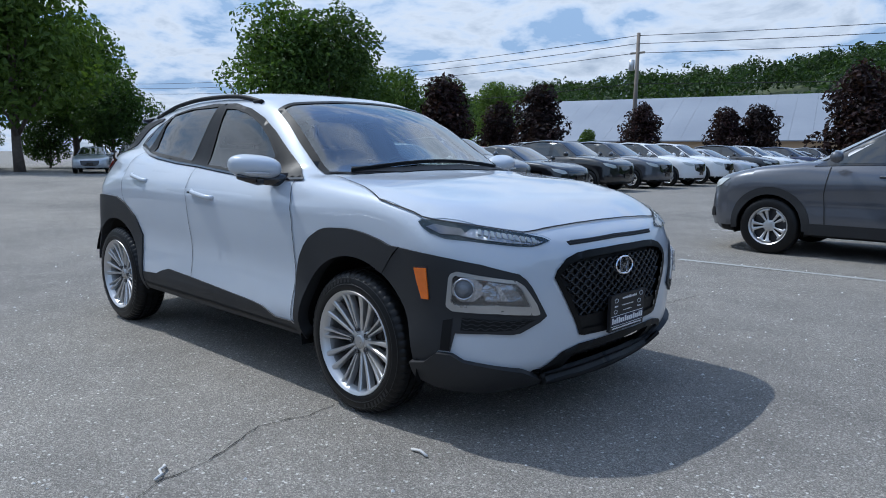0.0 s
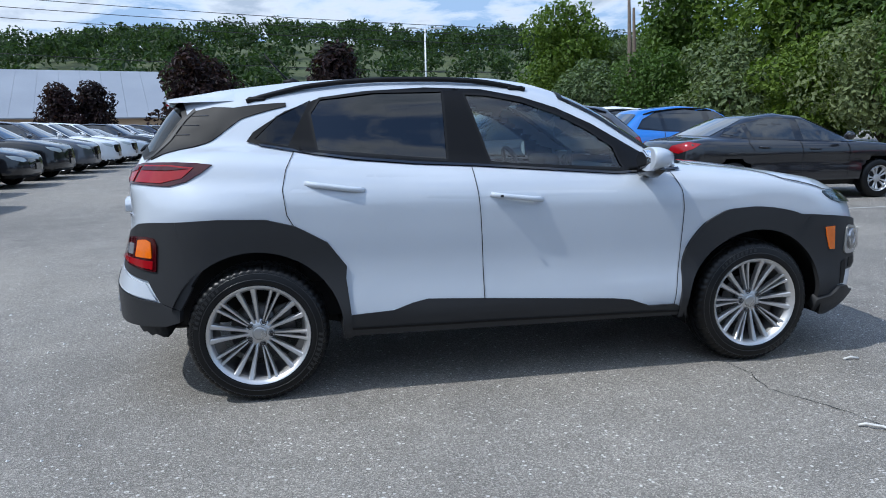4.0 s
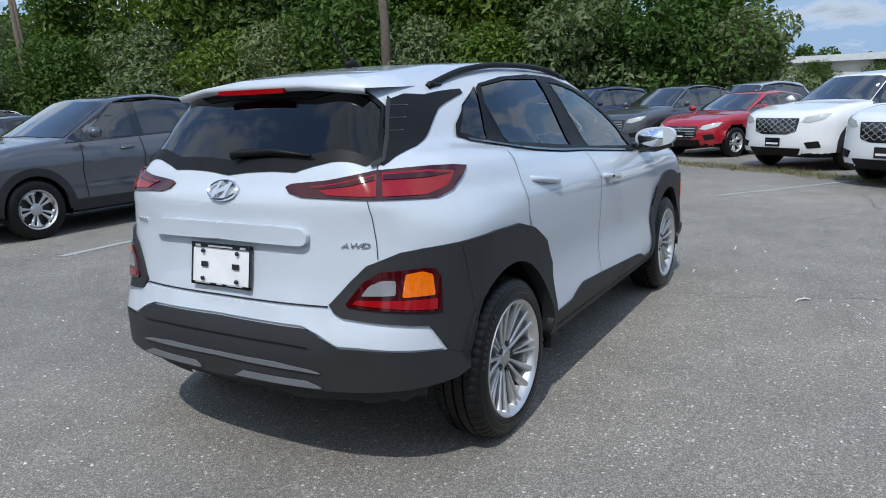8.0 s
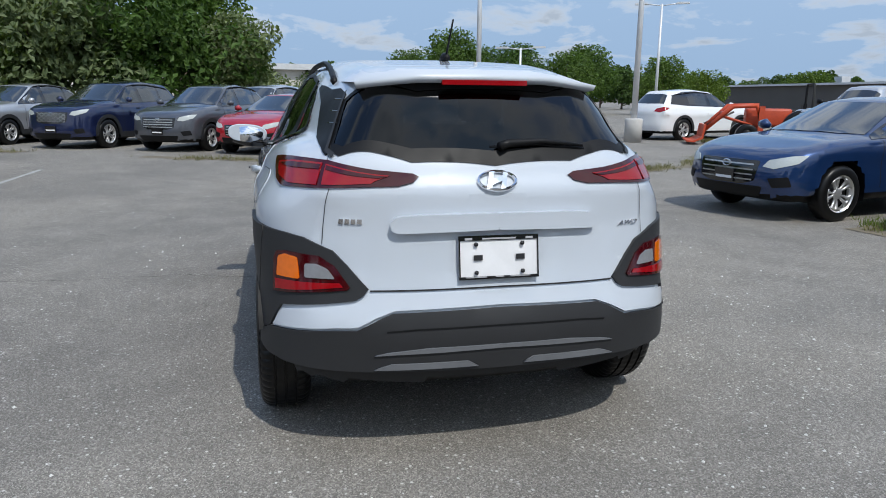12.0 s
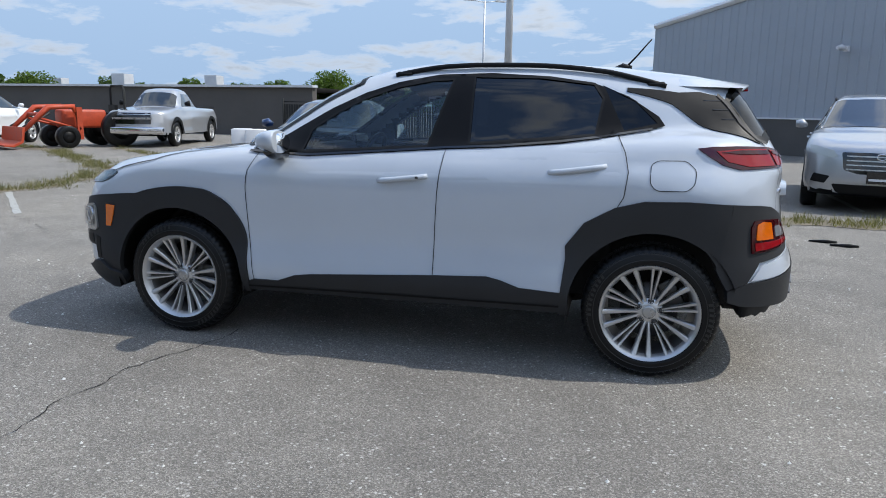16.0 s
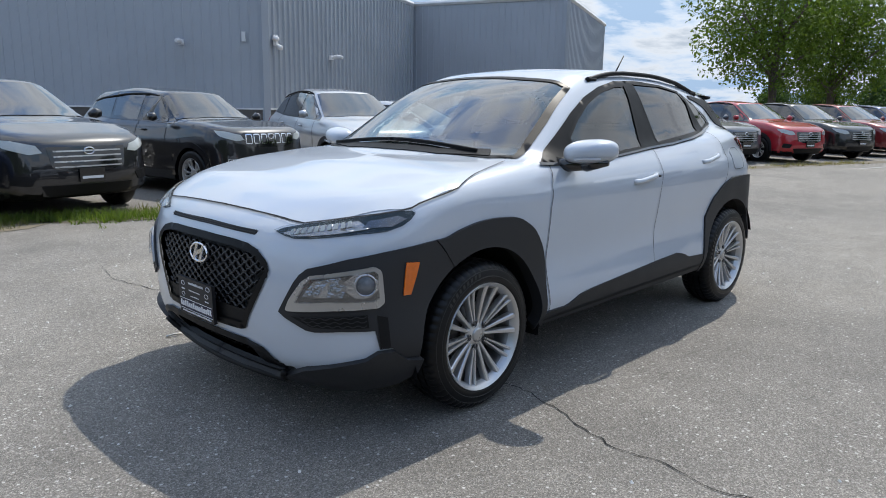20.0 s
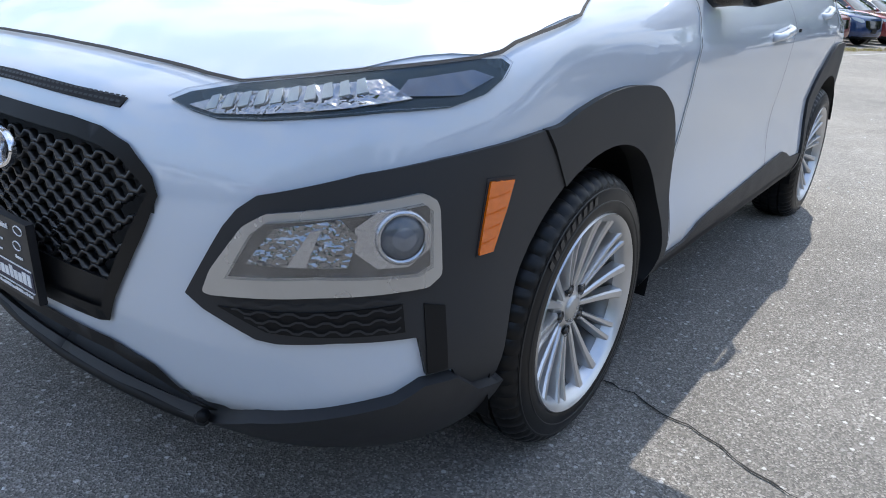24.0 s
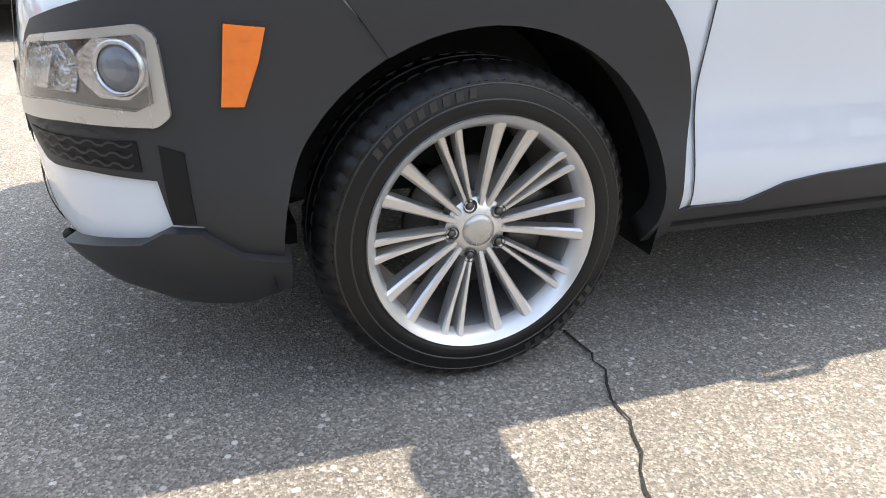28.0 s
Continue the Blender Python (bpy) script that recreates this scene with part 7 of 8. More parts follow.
# ---- buildings ----
def wall_block(name, p, q, depth, h, mat, parent, label="", ribs=0.0, rib_mat=None, z0=0.0):
    """A wall slab from p to q in plan (its outer face on that line, depth behind it to the left of p->q)."""
    p, q = np.array(p, float), np.array(q, float)
    L = np.linalg.norm(q - p)
    a = math.degrees(math.atan2(q[1] - p[1], q[0] - p[0]))
    m = pose(p[0], p[1], z0, 0, 0, a)
    w_ = obj(name, *cuboid((L / 2, depth / 2, h / 2), (L, depth, h)), mat, parent, label, smooth=False, m=m)
    if ribs:
        me = mesh_of("rib", cuboid((0, -0.025, h / 2), (0.10, 0.05, h - 0.02)), rib_mat or mat, False)
        for i in range(int(L / ribs)):
            put("rib", me, w_, m=pose(ribs * (i + 0.5), 0, 0))
    return w_


def sloped_wall(name, p, q, h0, h1, depth, mat, parent, label="", ribs=0.0, proud=0.02, wide=0.1):
    """A wall slab whose top runs from h0 at p to h1 at q, with upright ribs on its face."""
    p, q = np.array(p, float), np.array(q, float)
    L = np.linalg.norm(q - p)
    m = pose(p[0], p[1], 0, 0, 0, math.degrees(math.atan2(q[1] - p[1], q[0] - p[0])))
    v = [(x, y, z) for x, h in ((0, h0), (L, h1)) for y in (0, depth) for z in (0, h)]
    w_ = obj(name, v, [(0, 1, 3, 2), (4, 6, 7, 5), (0, 4, 5, 1), (2, 3, 7, 6), (0, 2, 6, 4), (1, 5, 7, 3)], mat, parent, label, smooth=False, m=m)
    for i in range(int(L / ribs) if ribs else 0):
        x = ribs * (i + 0.5)
        h = h0 + (h1 - h0) * x / L - 0.02
        k = wide / 2
        rv = [(x + a * k, b * proud * (-1 if depth > 0 else 1), z) for z in (0, h) for a, b in ((-1, -0.1), (-0.55, 1), (0.55, 1), (1, -0.1))]
        obj("rib", rv, [(0, 1, 5, 4), (1, 2, 6, 5), (2, 3, 7, 6), (4, 5, 6, 7)], mat, w_, smooth=False)
    return w_


gb = tagged(new("grey_metal_building"), "large grey metal-clad workshop building", "building")
H = 6.1
C1, IN, C2, C3 = (-9.4, -17.9), (-20.9, -23.0), (-23.4, -15.9), (-33.5, -20.2)
LW, LOW_END = (-2.13, -24.75), (5.2, -52.0)
H_END = 4.46
sloped_wall("smooth_wall", C1, LW, H, H_END, -0.3, M["grey_metal"], gb, "finely ribbed grey metal wall", 0.30, 0.018, 0.07)
sloped_wall("ribbed_wall", IN, C1, H, H, -0.3, M["grey_metal"], gb, "deep ribbed grey metal wall", 0.32, 0.06, 0.15)
sloped_wall("return_wall", C2, IN, H, H, -0.3, M["grey_metal"], gb, "finely ribbed grey metal wall", 0.30, 0.015, 0.06)
sloped_wall("ribbed_wall", C3, C2, H, H, -0.3, M["grey_metal"], gb, "deep ribbed grey metal wall", 0.32, 0.05, 0.15)
obj("roof", [(*C1, H), (*LW, H_END), (-14, -43, H_END), (-40, -36, H), (*C3, H), (*C2, H), (*IN, H)], [(0, 1, 2), (0, 2, 6), (6, 2, 3), (6, 3, 5), (5, 3, 4)], M["dark_roof"], gb, smooth=False)
for a, b, z0, z1 in ((C1, LW, H, H_END), (IN, C1, H, H), (C2, IN, H, H), (C3, C2, H, H)):
    obj("parapet_cap", *tube([(*a, z0 + 0.04), (*b, z1 + 0.04)], 0.11, 6), M["galv"], gb, smooth=False)
    wall_block("base_course", a, b, 0.09, 1.15, M["wall_brown"], gb, "dark grey block base course")
    wall_block("base_flashing", a, b, 0.12, 0.05, M["galv"], gb, z0=1.15)
for c, w_ in ((C1, 0.24), (C2, 0.2)):
    obj("corner_trim", *cuboid((c[0], c[1], H / 2), (w_, w_, H)), M["grey_metal"], gb, smooth=False)


def on_wall(a, b, u, z, out=0.08):
    """A pose on a wall from a to b, u of the way along it: x along the wall, y out of it."""
    a, b = np.array(a, float), np.array(b, float)
    d = (b - a) / np.linalg.norm(b - a)
    p = a + (b - a) * u + np.array((-d[1], d[0])) * out
    return pose(p[0], p[1], z, 0, 0, math.degrees(math.atan2(d[1], d[0])))


for a, b, u, z in ((C1, LW, 0.26, 3.25), (IN, C1, 0.66, 3.1), (C3, C2, 0.6, 3.1)):
    mw = on_wall(a, b, u, z)
    fx = obj("wall_light", *joined(cuboid((0, 0.03, 0), (0.16, 0.10, 0.16)), tube([(0, 0.06, 0.0), (0, 0.30, 0.03), (0, 0.52, 0.0)], [0.06, 0.08, 0.05], 8)), M["ink_white"], gb, "pale wall floodlight", smooth=False, m=mw)
    obj("light_lens", *cuboid((0, 0.36, -0.07), (0.13, 0.22, 0.02)), M["white_lens"], fx, smooth=False)
cm_ = obj("security_camera", *cuboid((0, 0.05, 0), (0.12, 0.12, 0.34)), M["ink_white"], gb, "white security camera on the wall", smooth=False, m=on_wall(IN, C1, 0.96, 3.4, 0.09))
for dx, dz in ((-0.05, -0.2), (0.16, 0.06)):
    obj("camera_dome", *tube([(dx, 0.08, dz), (dx, 0.24, dz - 0.05)], [0.09, 0.075], 10), M["ink_white"], cm_)
obj("junction_box", *cuboid((0, 0.04, 0), (0.12, 0.08, 0.3)), M["galv"], gb, smooth=False, m=on_wall(C1, LW, 0.06, 3.45))
# low wing behind it
lowb = tagged(new("low_grey_wing"), "low grey metal wing with a pale eave", "building")
sloped_wall("wall", LW, LOW_END, 2.75, 2.0, -0.3, M["grey_metal"], lowb, "", 0.6, 0.03, 0.12)
obj("eave", *tube([(*LW, 2.8), (*LOW_END, 2.05)], 0.12, 6), M["galv"], lowb, smooth=False)
obj("roof", [(*LW, 2.8), (*LOW_END, 2.05), (-8, -58, 3.4), (-13, -42, 4.0)], [(0, 1, 2, 3)], M["roof_metal"], lowb, smooth=False)


def parts_sign(m, w, h, words):
    """A white wall board with lines of black lettering under a row of unreadable print."""
    sg_ = tagged(obj("parts_sign", *cuboid((0, 0.0, 0), (w, 0.05, h)), M["ink_white"], smooth=False, m=m), "white wall board with black lettering", "sign")
    for i, word in enumerate(words):
        tx = bpy.data.curves.new("sign_text", "FONT")
        tx.body, tx.size, tx.extrude, tx.align_x = word, h * 0.36, 0.004, "CENTER"
        tob = bpy.data.objects.new("sign_text", tx)
        tme = bpy.data.meshes.new_from_object(tob)
        tme.materials.append(M["ink_black"])
        bpy.data.objects.remove(tob)
        put("lettering", tme, sg_, m=pose(0, 0.03, h * (-0.08 - 0.32 * i), 90, 0, 180))
    obj("print_bar", *cuboid((0, 0.028, h * 0.34), (w * 0.6, 0.01, h * 0.12)), M["ink_grey"], sg_, smooth=False)


parts_sign(on_wall(C1, LW, 0.88, 1.36, 0.14), 1.15, 0.85, ("PARTS", "DEPT"))
parts_sign(on_wall(C2, IN, 0.62, 1.55, 0.14), 1.2, 0.6, ("PARTS",))

# brown block building across the verge
bb = tagged(new("brown_block_building"), "long low building of dark brown blocks", "building")
wall_block("wall", (35.3, -27.2), (12.2, -25.6), -0.4, 2.15, M["wall_brown"], bb, "dark brown block wall")
wall_block("parapet", (35.4, -27.1), (12.1, -25.5), -0.5, 0.1, M["galv"], bb, z0=2.15)
obj("roof", [(35.3, -27.2, 2.16), (12.2, -25.6, 2.16), (13, -42, 2.16), (36, -44, 2.16)], [(0, 1, 2, 3)], M["dark_roof"], bb, smooth=False)
for x, y, s in ((26, -29, 0.8), (31, -30, 0.6), (20, -28.5, 0.7)):
    u = obj("roof_unit", *cuboid((x, y - 1.5, 2.16 + s / 2), (s, s, s)), M["galv"], bb, smooth=False)

# fence, gate, container, block
fen = tagged(new("slatted_fence"), "black chain-link fence with privacy slats", "fence")
FP = [(11.8, -21.5), (9.2, -21.9), (6.6, -22.6), (3.8, -23.4), (0.9, -24.2), (-1.6, -25.0)]
for p in FP:
    obj("fence_post", *tube([(*p, 0), (*p, 1.62)], 0.04, 8), M["fence"], fen)
sl = {}
for a, b in zip(FP, FP[1:]):
    a, b = np.array(a), np.array(b)
    L = np.linalg.norm(b - a)
    ang = math.degrees(math.atan2(b[1] - a[1], b[0] - a[0]))
    if "m" not in sl:
        sl["m"] = mesh_of("slat", cuboid((0, 0, 0.72), (0.085, 0.012, 1.36)), M["fence"], False)
    for i in range(int(L / 0.1)):
        c = a + (b - a) * (i + 0.5) / int(L / 0.1)
        put("slat", sl["m"], fen, m=pose(c[0], c[1], 0, 0, 0, ang))
    obj("top_rail", *tube([(*a, 1.5), (*b, 1.5)], 0.025, 6), M["fence"], fen)
bn = tagged(new("skip_container"), "dark green steel skip with a white name panel", "container")
mB = pose(5.2, -27.0, 0, 0, 0, -16)
obj("box", *cuboid((0, 0, 0.95), (3.2, 2.3, 1.5)), M["green_bin"], bn, smooth=False, m=mB)
for i in range(8):
    obj("rib", *cuboid((-1.5 + 0.43 * i, 1.2, 0.95), (0.08, 0.1, 1.5)), M["green_bin"], bn, smooth=False, m=mB)
obj("top_rim", *cuboid((0, 0, 1.74), (3.4, 2.5, 0.12)), M["green_bin"], bn, smooth=False, m=mB)
for i in range(7):
    obj("letter_bar", *cuboid((-0.72 + 0.24 * i, 1.29, 1.5), (0.17, 0.02, 0.24)), M["ink_white"], bn, smooth=False, m=mB)
for k in (-1, 1):
    bm = box(0.44, 0.44, 0.76, (0, 0, 0.38), 0.02)
    tagged(part("concrete_block", bm, M["ink_white"], None, m=pose(7.66 + 0.23 * k, -11.35 - 0.07 * k, 0, 0, 0, 20)), "white painted concrete block on the verge", "block", "concrete blocks")


# poles and lamps
def lamp_post(x, y, h, arm, turn, label, base=True):
    e = tagged(new("lamp_post"), label, "street lamp", "lamp posts")
    obj("pole", *tube([(0, 0, 0), (0, 0, h)], [0.10, 0.065], 12), M["galv"], e)
    if base:
        obj("concrete_base", *revolve([(0.0, 0.0), (0.28, 0.0), (0.28, 0.72), (0.25, 0.76), (0.0, 0.76)], 20, "z"), M["concrete"], e)
    for k in ((0,) if arm == 1 else (0, 180)):
        a = radians(turn + k)
        d = np.array((math.cos(a), math.sin(a), 0))
        obj("arm", *tube([np.array((0, 0, h - 0.1)), np.array((0, 0, h)) + d * 0.9], 0.035, 6), M["galv"], e)
        obj("lamp_head", *cuboid((0.0, 0, 0), (0.75, 0.34, 0.10)), M["galv"], e, smooth=False, m=pose(*(np.array((0, 0, h + 0.02)) + d * 1.2), 0, 0, turn + k))
    e.matrix_basis = pose(x, y, 0)
    return e


lamp_post(16.6, -10.6, 9.0, 1, 150, "tall pale lamp post on a concrete base")
lamp_post(20.5, -6.5, 9.2, 1, 60, "tall pale lamp post behind the cars")
lamp_post(1.65, -13.1, 9.0, 1, 200, "tall pale lamp post beside the fence")
lamp_post(36, -22.5, 7.0, 2, 60, "double-headed lamp post in the distance", False)
lamp_post(40, -15.0, 4.5, 2, 60, "double-headed lamp post in the distance", False)
lamp_post(9.5, 58.0, 9.6, 2, 0, "double-headed lamp post by the low building", False)
lamp_post(9.0, -48, 9.0, 2, 30, "double-headed lamp post in the distance", False)
up = tagged(new("utility_pole"), "weathered wooden utility pole with wires", "utility pole")
PT = (-24.2, 48.0)
obj("pole", *tube([(*PT, 0), (PT[0] + 0.15, PT[1], 10.4)], [0.20, 0.13], 10), M["wood_pole"], up)
obj("cross_arm", *cuboid((PT[0] + 0.12, PT[1], 8.9), (1.2, 0.12, 0.14)), M["wood_pole"], up, smooth=False)
obj("transformer", *revolve([(0, 0), (0.22, 0.0), (0.22, 0.8), (0, 0.85)], 14, "z"), M["galv"], up, m=pose(PT[0] - 0.35, PT[1], 7.6))
for dz, far in ((10.2, 1), (9.6, 1), (8.9, 1), (6.6, 1)):
    for sx, ex, ey in ((-1, -95, 38), (1, 60, 62)):
        u = np.linspace(0, 1, 16)
        pts = np.stack([PT[0] + (ex - PT[0]) * u, PT[1] + (ey - PT[1]) * u, dz - 4 * 1.0 * u * (1 - u) + 0 * u], 1)
        obj("wire", *tube(pts, 0.022, 4), M["wire"], up)

# warehouse, low white building, house
wh = tagged(new("warehouse"), "long warehouse with a pale metal roof", "building")
A, B = np.array((-54.0, 64.0)), np.array((-15.5, 74.0))
d = (B - A) / np.linalg.norm(B - A)
nrm = np.array((-d[1], d[0]))
wall_block("front_wall", A, B, 0.3, 2.6, M["tan_wall"], wh, "tan front wall")
rf_ = [np.r_[A - nrm * 0.4 - d, 2.5], np.r_[B - nrm * 0.4 + d, 2.5], np.r_[B + nrm * 13 + d, 8.0], np.r_[A + nrm * 13 - d, 8.0]]
L = np.linalg.norm(B - A)
for i in range(20):
    u0, u1 = i / 20, (i + 1) / 20 - 0.0004
    q = [rf_[0] + (rf_[1] - rf_[0]) * u0, rf_[0] + (rf_[1] - rf_[0]) * u1, rf_[3] + (rf_[2] - rf_[3]) * u1, rf_[3] + (rf_[2] - rf_[3]) * u0]
    obj("roof_sheet", np.concatenate([np.array(q) + (0, 0, 0.12), np.array(q)]), [(0, 1, 2, 3), (4, 7, 6, 5), (0, 4, 5, 1), (1, 5, 6, 2), (2, 6, 7, 3), (3, 7, 4, 0)], M["roof_metal"], wh, smooth=False)
obj("gable_wall", [np.r_[B, 0], np.r_[B + nrm * 26, 0], np.r_[B + nrm * 26, 2.5], np.r_[B + nrm * 13, 7.9], np.r_[B, 2.5]], [(0, 1, 2, 3, 4)], M["tan_wall"], wh, smooth=False)
obj("back_roof", [rf_[3], rf_[2], np.r_[B + nrm * 26, 2.5], np.r_[A + nrm * 26, 2.5]], [(0, 1, 2, 3)], M["roof_metal"], wh, smooth=False)
lw = tagged(new("low_white_building"), "low flat-roofed building with white and brown panels", "building")
wall_block("wall", (1.5, 72), (27, 66), 0.4, 4.3, M["white_wall"], lw, "off-white wall")
wall_block("roof_edge", (1.2, 71.6), (27.3, 65.5), 1.0, 0.8, M["dark_roof"], lw, z0=4.3)
for u in (0.08, 0.3, 0.52, 0.72, 0.93):
    p = np.array((1.5, 72)) + (np.array((27, 66)) - np.array((1.5, 72))) * u
    obj("wall_panel", *cuboid((0, -0.03, 2.2), (1.9, 0.10, 3.6)), M["brown_panel"], lw, smooth=False, m=pose(p[0], p[1], 0, 0, 0, -13))
obj("roof", [(1.5, 72, 4.4), (27, 66, 4.4), (32, 84, 4.4), (6, 90, 4.4)], [(0, 1, 2, 3)], M["dark_roof"], lw, smooth=False)
hs = tagged(new("house"), "pale house with a grey gable roof", "house")
obj("wall", *cuboid((-59, 29, 1.3), (8, 9, 2.6)), M["white_wall"], hs, smooth=False)
obj("roof", [(-63.6, 24, 2.6), (-54.4, 24, 2.6), (-55.6, 29, 4.9), (-62.4, 29, 4.9), (-63.6, 34, 2.6), (-54.4, 34, 2.6)], [(0, 1, 2, 3), (3, 2, 5, 4), (0, 3, 4), (1, 5, 2)], M["roof_metal"], hs, smooth=False)
for y in (27, 31):
    obj("window", *cuboid((-54.97, y, 1.5), (0.1, 1.1, 1.3)), M["car_glass"], hs, smooth=False)
fb = tagged(new("far_pale_hall"), "long pale hall beyond the trees", "building")
wall_block("wall", (62, 18), (62, -6), -0.4, 3.6, M["white_wall"], fb)
wall_block("roof_edge", (61.8, 18), (61.8, -6), -0.8, 0.5, M["galv"], fb, z0=3.6)


# pickup and loader on the verge
def pickup(x, y, heading):
    e = tagged(new("pickup_truck"), "silver pickup truck with a black grille", "pickup truck")
    P = car_lines(2.75, -2.85, 3.4, 0.98, 1.85, 1.12, (1.15, 1.24), (0.55, 1.80), (-0.55, 1.80), (-0.80, 1.24), 1.2, 1.2, 0.38)
    P["deck"] = [(2.75, 1.02), (2.6, 1.12), (1.6, 1.20), (1.15, 1.24), (-0.85, 1.24), (-2.85, 1.20)]
    S = Solid(P)
    v, f = S.net(0.055, drop=lambda c: ((np.hypot(np.abs(c[:, 0]) - 1.7, c[:, 2] - 0.38) < 0.46) & (np.abs(c[:, 1]) > 0.5)) | (c[:, 2] < 0.42))
    obj("body", v, f, M["paint_silver"], e)
    fl = S.xf + 0.1 - 0.6 + 0.45 + 0.6 * math.pi / 2
    vf = S.panel([(fl - 0.75, 1.25), (fl + 0.55, 1.25), (fl + 0.48, 1.66), (fl - 0.30, 1.66)], 0.15, 0.006, 0.006)
    obj("side_window", *vf, M["car_glass"], e)
    obj("side_window", *S.mirror(vf), M["car_glass"], e)
    obj("windscreen", *S.panel([(1.12, -0.7), (1.15, 0), (1.12, 0.7), (0.62, 0.6), (0.66, 0), (0.62, -0.6)], 0.15, 0.008, 0.006, 0, "top"), M["car_glass"], e)
    for z0 in (0.98, 0.78):
        obj("grille", *S.panel([(-0.55, z0 + 0.07), (0.55, z0 + 0.07), (0.55, z0 - 0.07), (-0.55, z0 - 0.07)], 0.12, 0.006, 0.01), M["gloss_black"], e)
    for sg in (1, -1):
        vf = S.panel([(0.60, 1.02), (1.05, 1.0), (1.05, 0.75), (0.62, 0.75)], 0.08, 0.006, 0.01)
        obj("headlight", *(vf if sg == 1 else S.mirror(vf)), M["white_lens"], e)
    obj("load_bed", *cuboid((-1.85, 0, 1.245), (1.7, 1.5, 0.03)), M["black_plastic"], e, smooth=False)
    part("front_bumper", box(0.16, 1.86, 0.22, (2.74, 0, 0.52), 0.04, 3), M["chrome"], e, "chrome front bumper")
    obj("grille_bar", *cuboid((2.775, 0, 0.88), (0.03, 1.2, 0.05)), M["satin_silver"], e, smooth=False)
    for sg in (1, -1):
        fl2 = [fl - x for x in (1.7, -1.7)]
        for s0 in fl2:
            rim_ = [(s0 - 0.50 * math.cos(t), 0.38 + 0.50 * math.sin(t)) for t in np.linspace(0.05, math.pi - 0.05, 20)]
            vf = S.strip(rim_, 0.11, 0.012)
            obj("arch_trim", *(vf if sg == 1 else S.mirror(vf)), M["black_plastic"], e)
        obj("door_mirror", *tube([(0.95, sg * 0.97, 1.34), (0.93, sg * 1.13, 1.36)], [0.06, 0.10], 8), M["black_plastic"], e)
    obj("underbody", *cuboid((0, 0, 0.46), (5.2, 1.5, 0.22)), M["black_plastic"], e, smooth=False)
    ty, rm, bk_ = wheel_set(0.385, False)
    for xw in (1.7, -1.7):
        for sg in (1, -1):
            wr = obj("wheel", *rm, M["alloy"], e, m=pose(xw, sg * 0.86, 0.385, 0, 0, 0 if sg == 1 else 180))
            obj("tyre", *ty, M["rubber"], wr)
    e.matrix_basis = pose(x, y, 0, 0, 0, heading)


pickup(14.0, -17.2, 104)
ld = tagged(new("tractor_loader"), "orange red tractor front loader with a black roll bar", "tractor")
mL = pose(15.3, -13.6, 0, 0, 0, 62)
for y_ in (0.52, -0.52):
    obj("loader_arm", *joined(tube([(-0.5, y_, 0.55), (-0.35, y_, 1.22), (0.35, y_, 1.18), (1.15, y_, 0.42)], [0.07, 0.09, 0.09, 0.06], 6), tube([(-0.25, y_, 0.62), (0.55, y_, 0.86)], 0.04, 6)), M["orange_steel"], ld, m=mL)
    obj("loader_post", *cuboid((-0.5, y_, 0.72), (0.16, 0.10, 0.95)), M["orange_steel"], ld, smooth=False, m=mL)
    obj("hydraulic_ram", *tube([(0.30, y_, 1.02), (1.05, y_, 0.62)], 0.032, 6), M["steel"], ld, m=mL)
obj("cross_tube", *tube([(0.55, -0.52, 0.98), (0.55, 0.52, 0.98)], 0.05, 8), M["orange_steel"], ld, m=mL)
bk = [(1.10, 0.62), (1.16, 0.20), (1.42, 0.08), (1.66, 0.10), (1.66, 0.14), (1.44, 0.13), (1.22, 0.24), (1.16, 0.62)]
bkv = [(x, y_, z) for y_ in (-0.85, 0.85) for x, z in bk]
obj("bucket", bkv, [(i, (i + 1) % 8, 8 + (i + 1) % 8, 8 + i) for i in range(8)] + [tuple(range(8))[::-1], tuple(range(8, 16))], M["orange_steel"], ld, smooth=False, m=mL)
part("engine_cover", box(1.3, 0.62, 0.55, (-0.75, 0, 0.85), 0.08, 3), M["orange_steel"], ld, m=mL)
obj("seat", *joined(cuboid((-1.55, 0, 0.85), (0.4, 0.45, 0.12)), cuboid((-1.75, 0, 1.08), (0.1, 0.45, 0.4))), M["black_plastic"], ld, smooth=False, m=mL)
obj("roll_bar", *tube([(-1.9, 0.48, 0.6), (-1.9, 0.48, 1.75), (-1.9, 0.38, 1.86), (-1.9, -0.38, 1.86), (-1.9, -0.48, 1.75), (-1.9, -0.48, 0.6)], 0.04, 6), M["fence"], ld, m=mL)
for x_, y_, r_ in ((-1.6, 0.72, 0.55), (-1.6, -0.72, 0.55), (-0.1, 0.62, 0.33), (-0.1, -0.62, 0.33)):
    v, f = revolve([(r_ * 0.55, -0.12), (r_ * 0.9, -0.14), (r_, -0.10), (r_, 0.10), (r_ * 0.9, 0.14), (r_ * 0.55, 0.12)], 24)
    ty_ = obj("tyre", v + np.array((x_, y_, r_)), f, M["rubber"], ld, m=mL)
    v, f = revolve([(0, -0.08), (r_ * 0.55, -0.11), (r_ * 0.55, 0.11), (0, 0.08)], 20)
    obj("rim", v + np.array((x_, y_, r_)), f, M["black_plastic"], ty_)


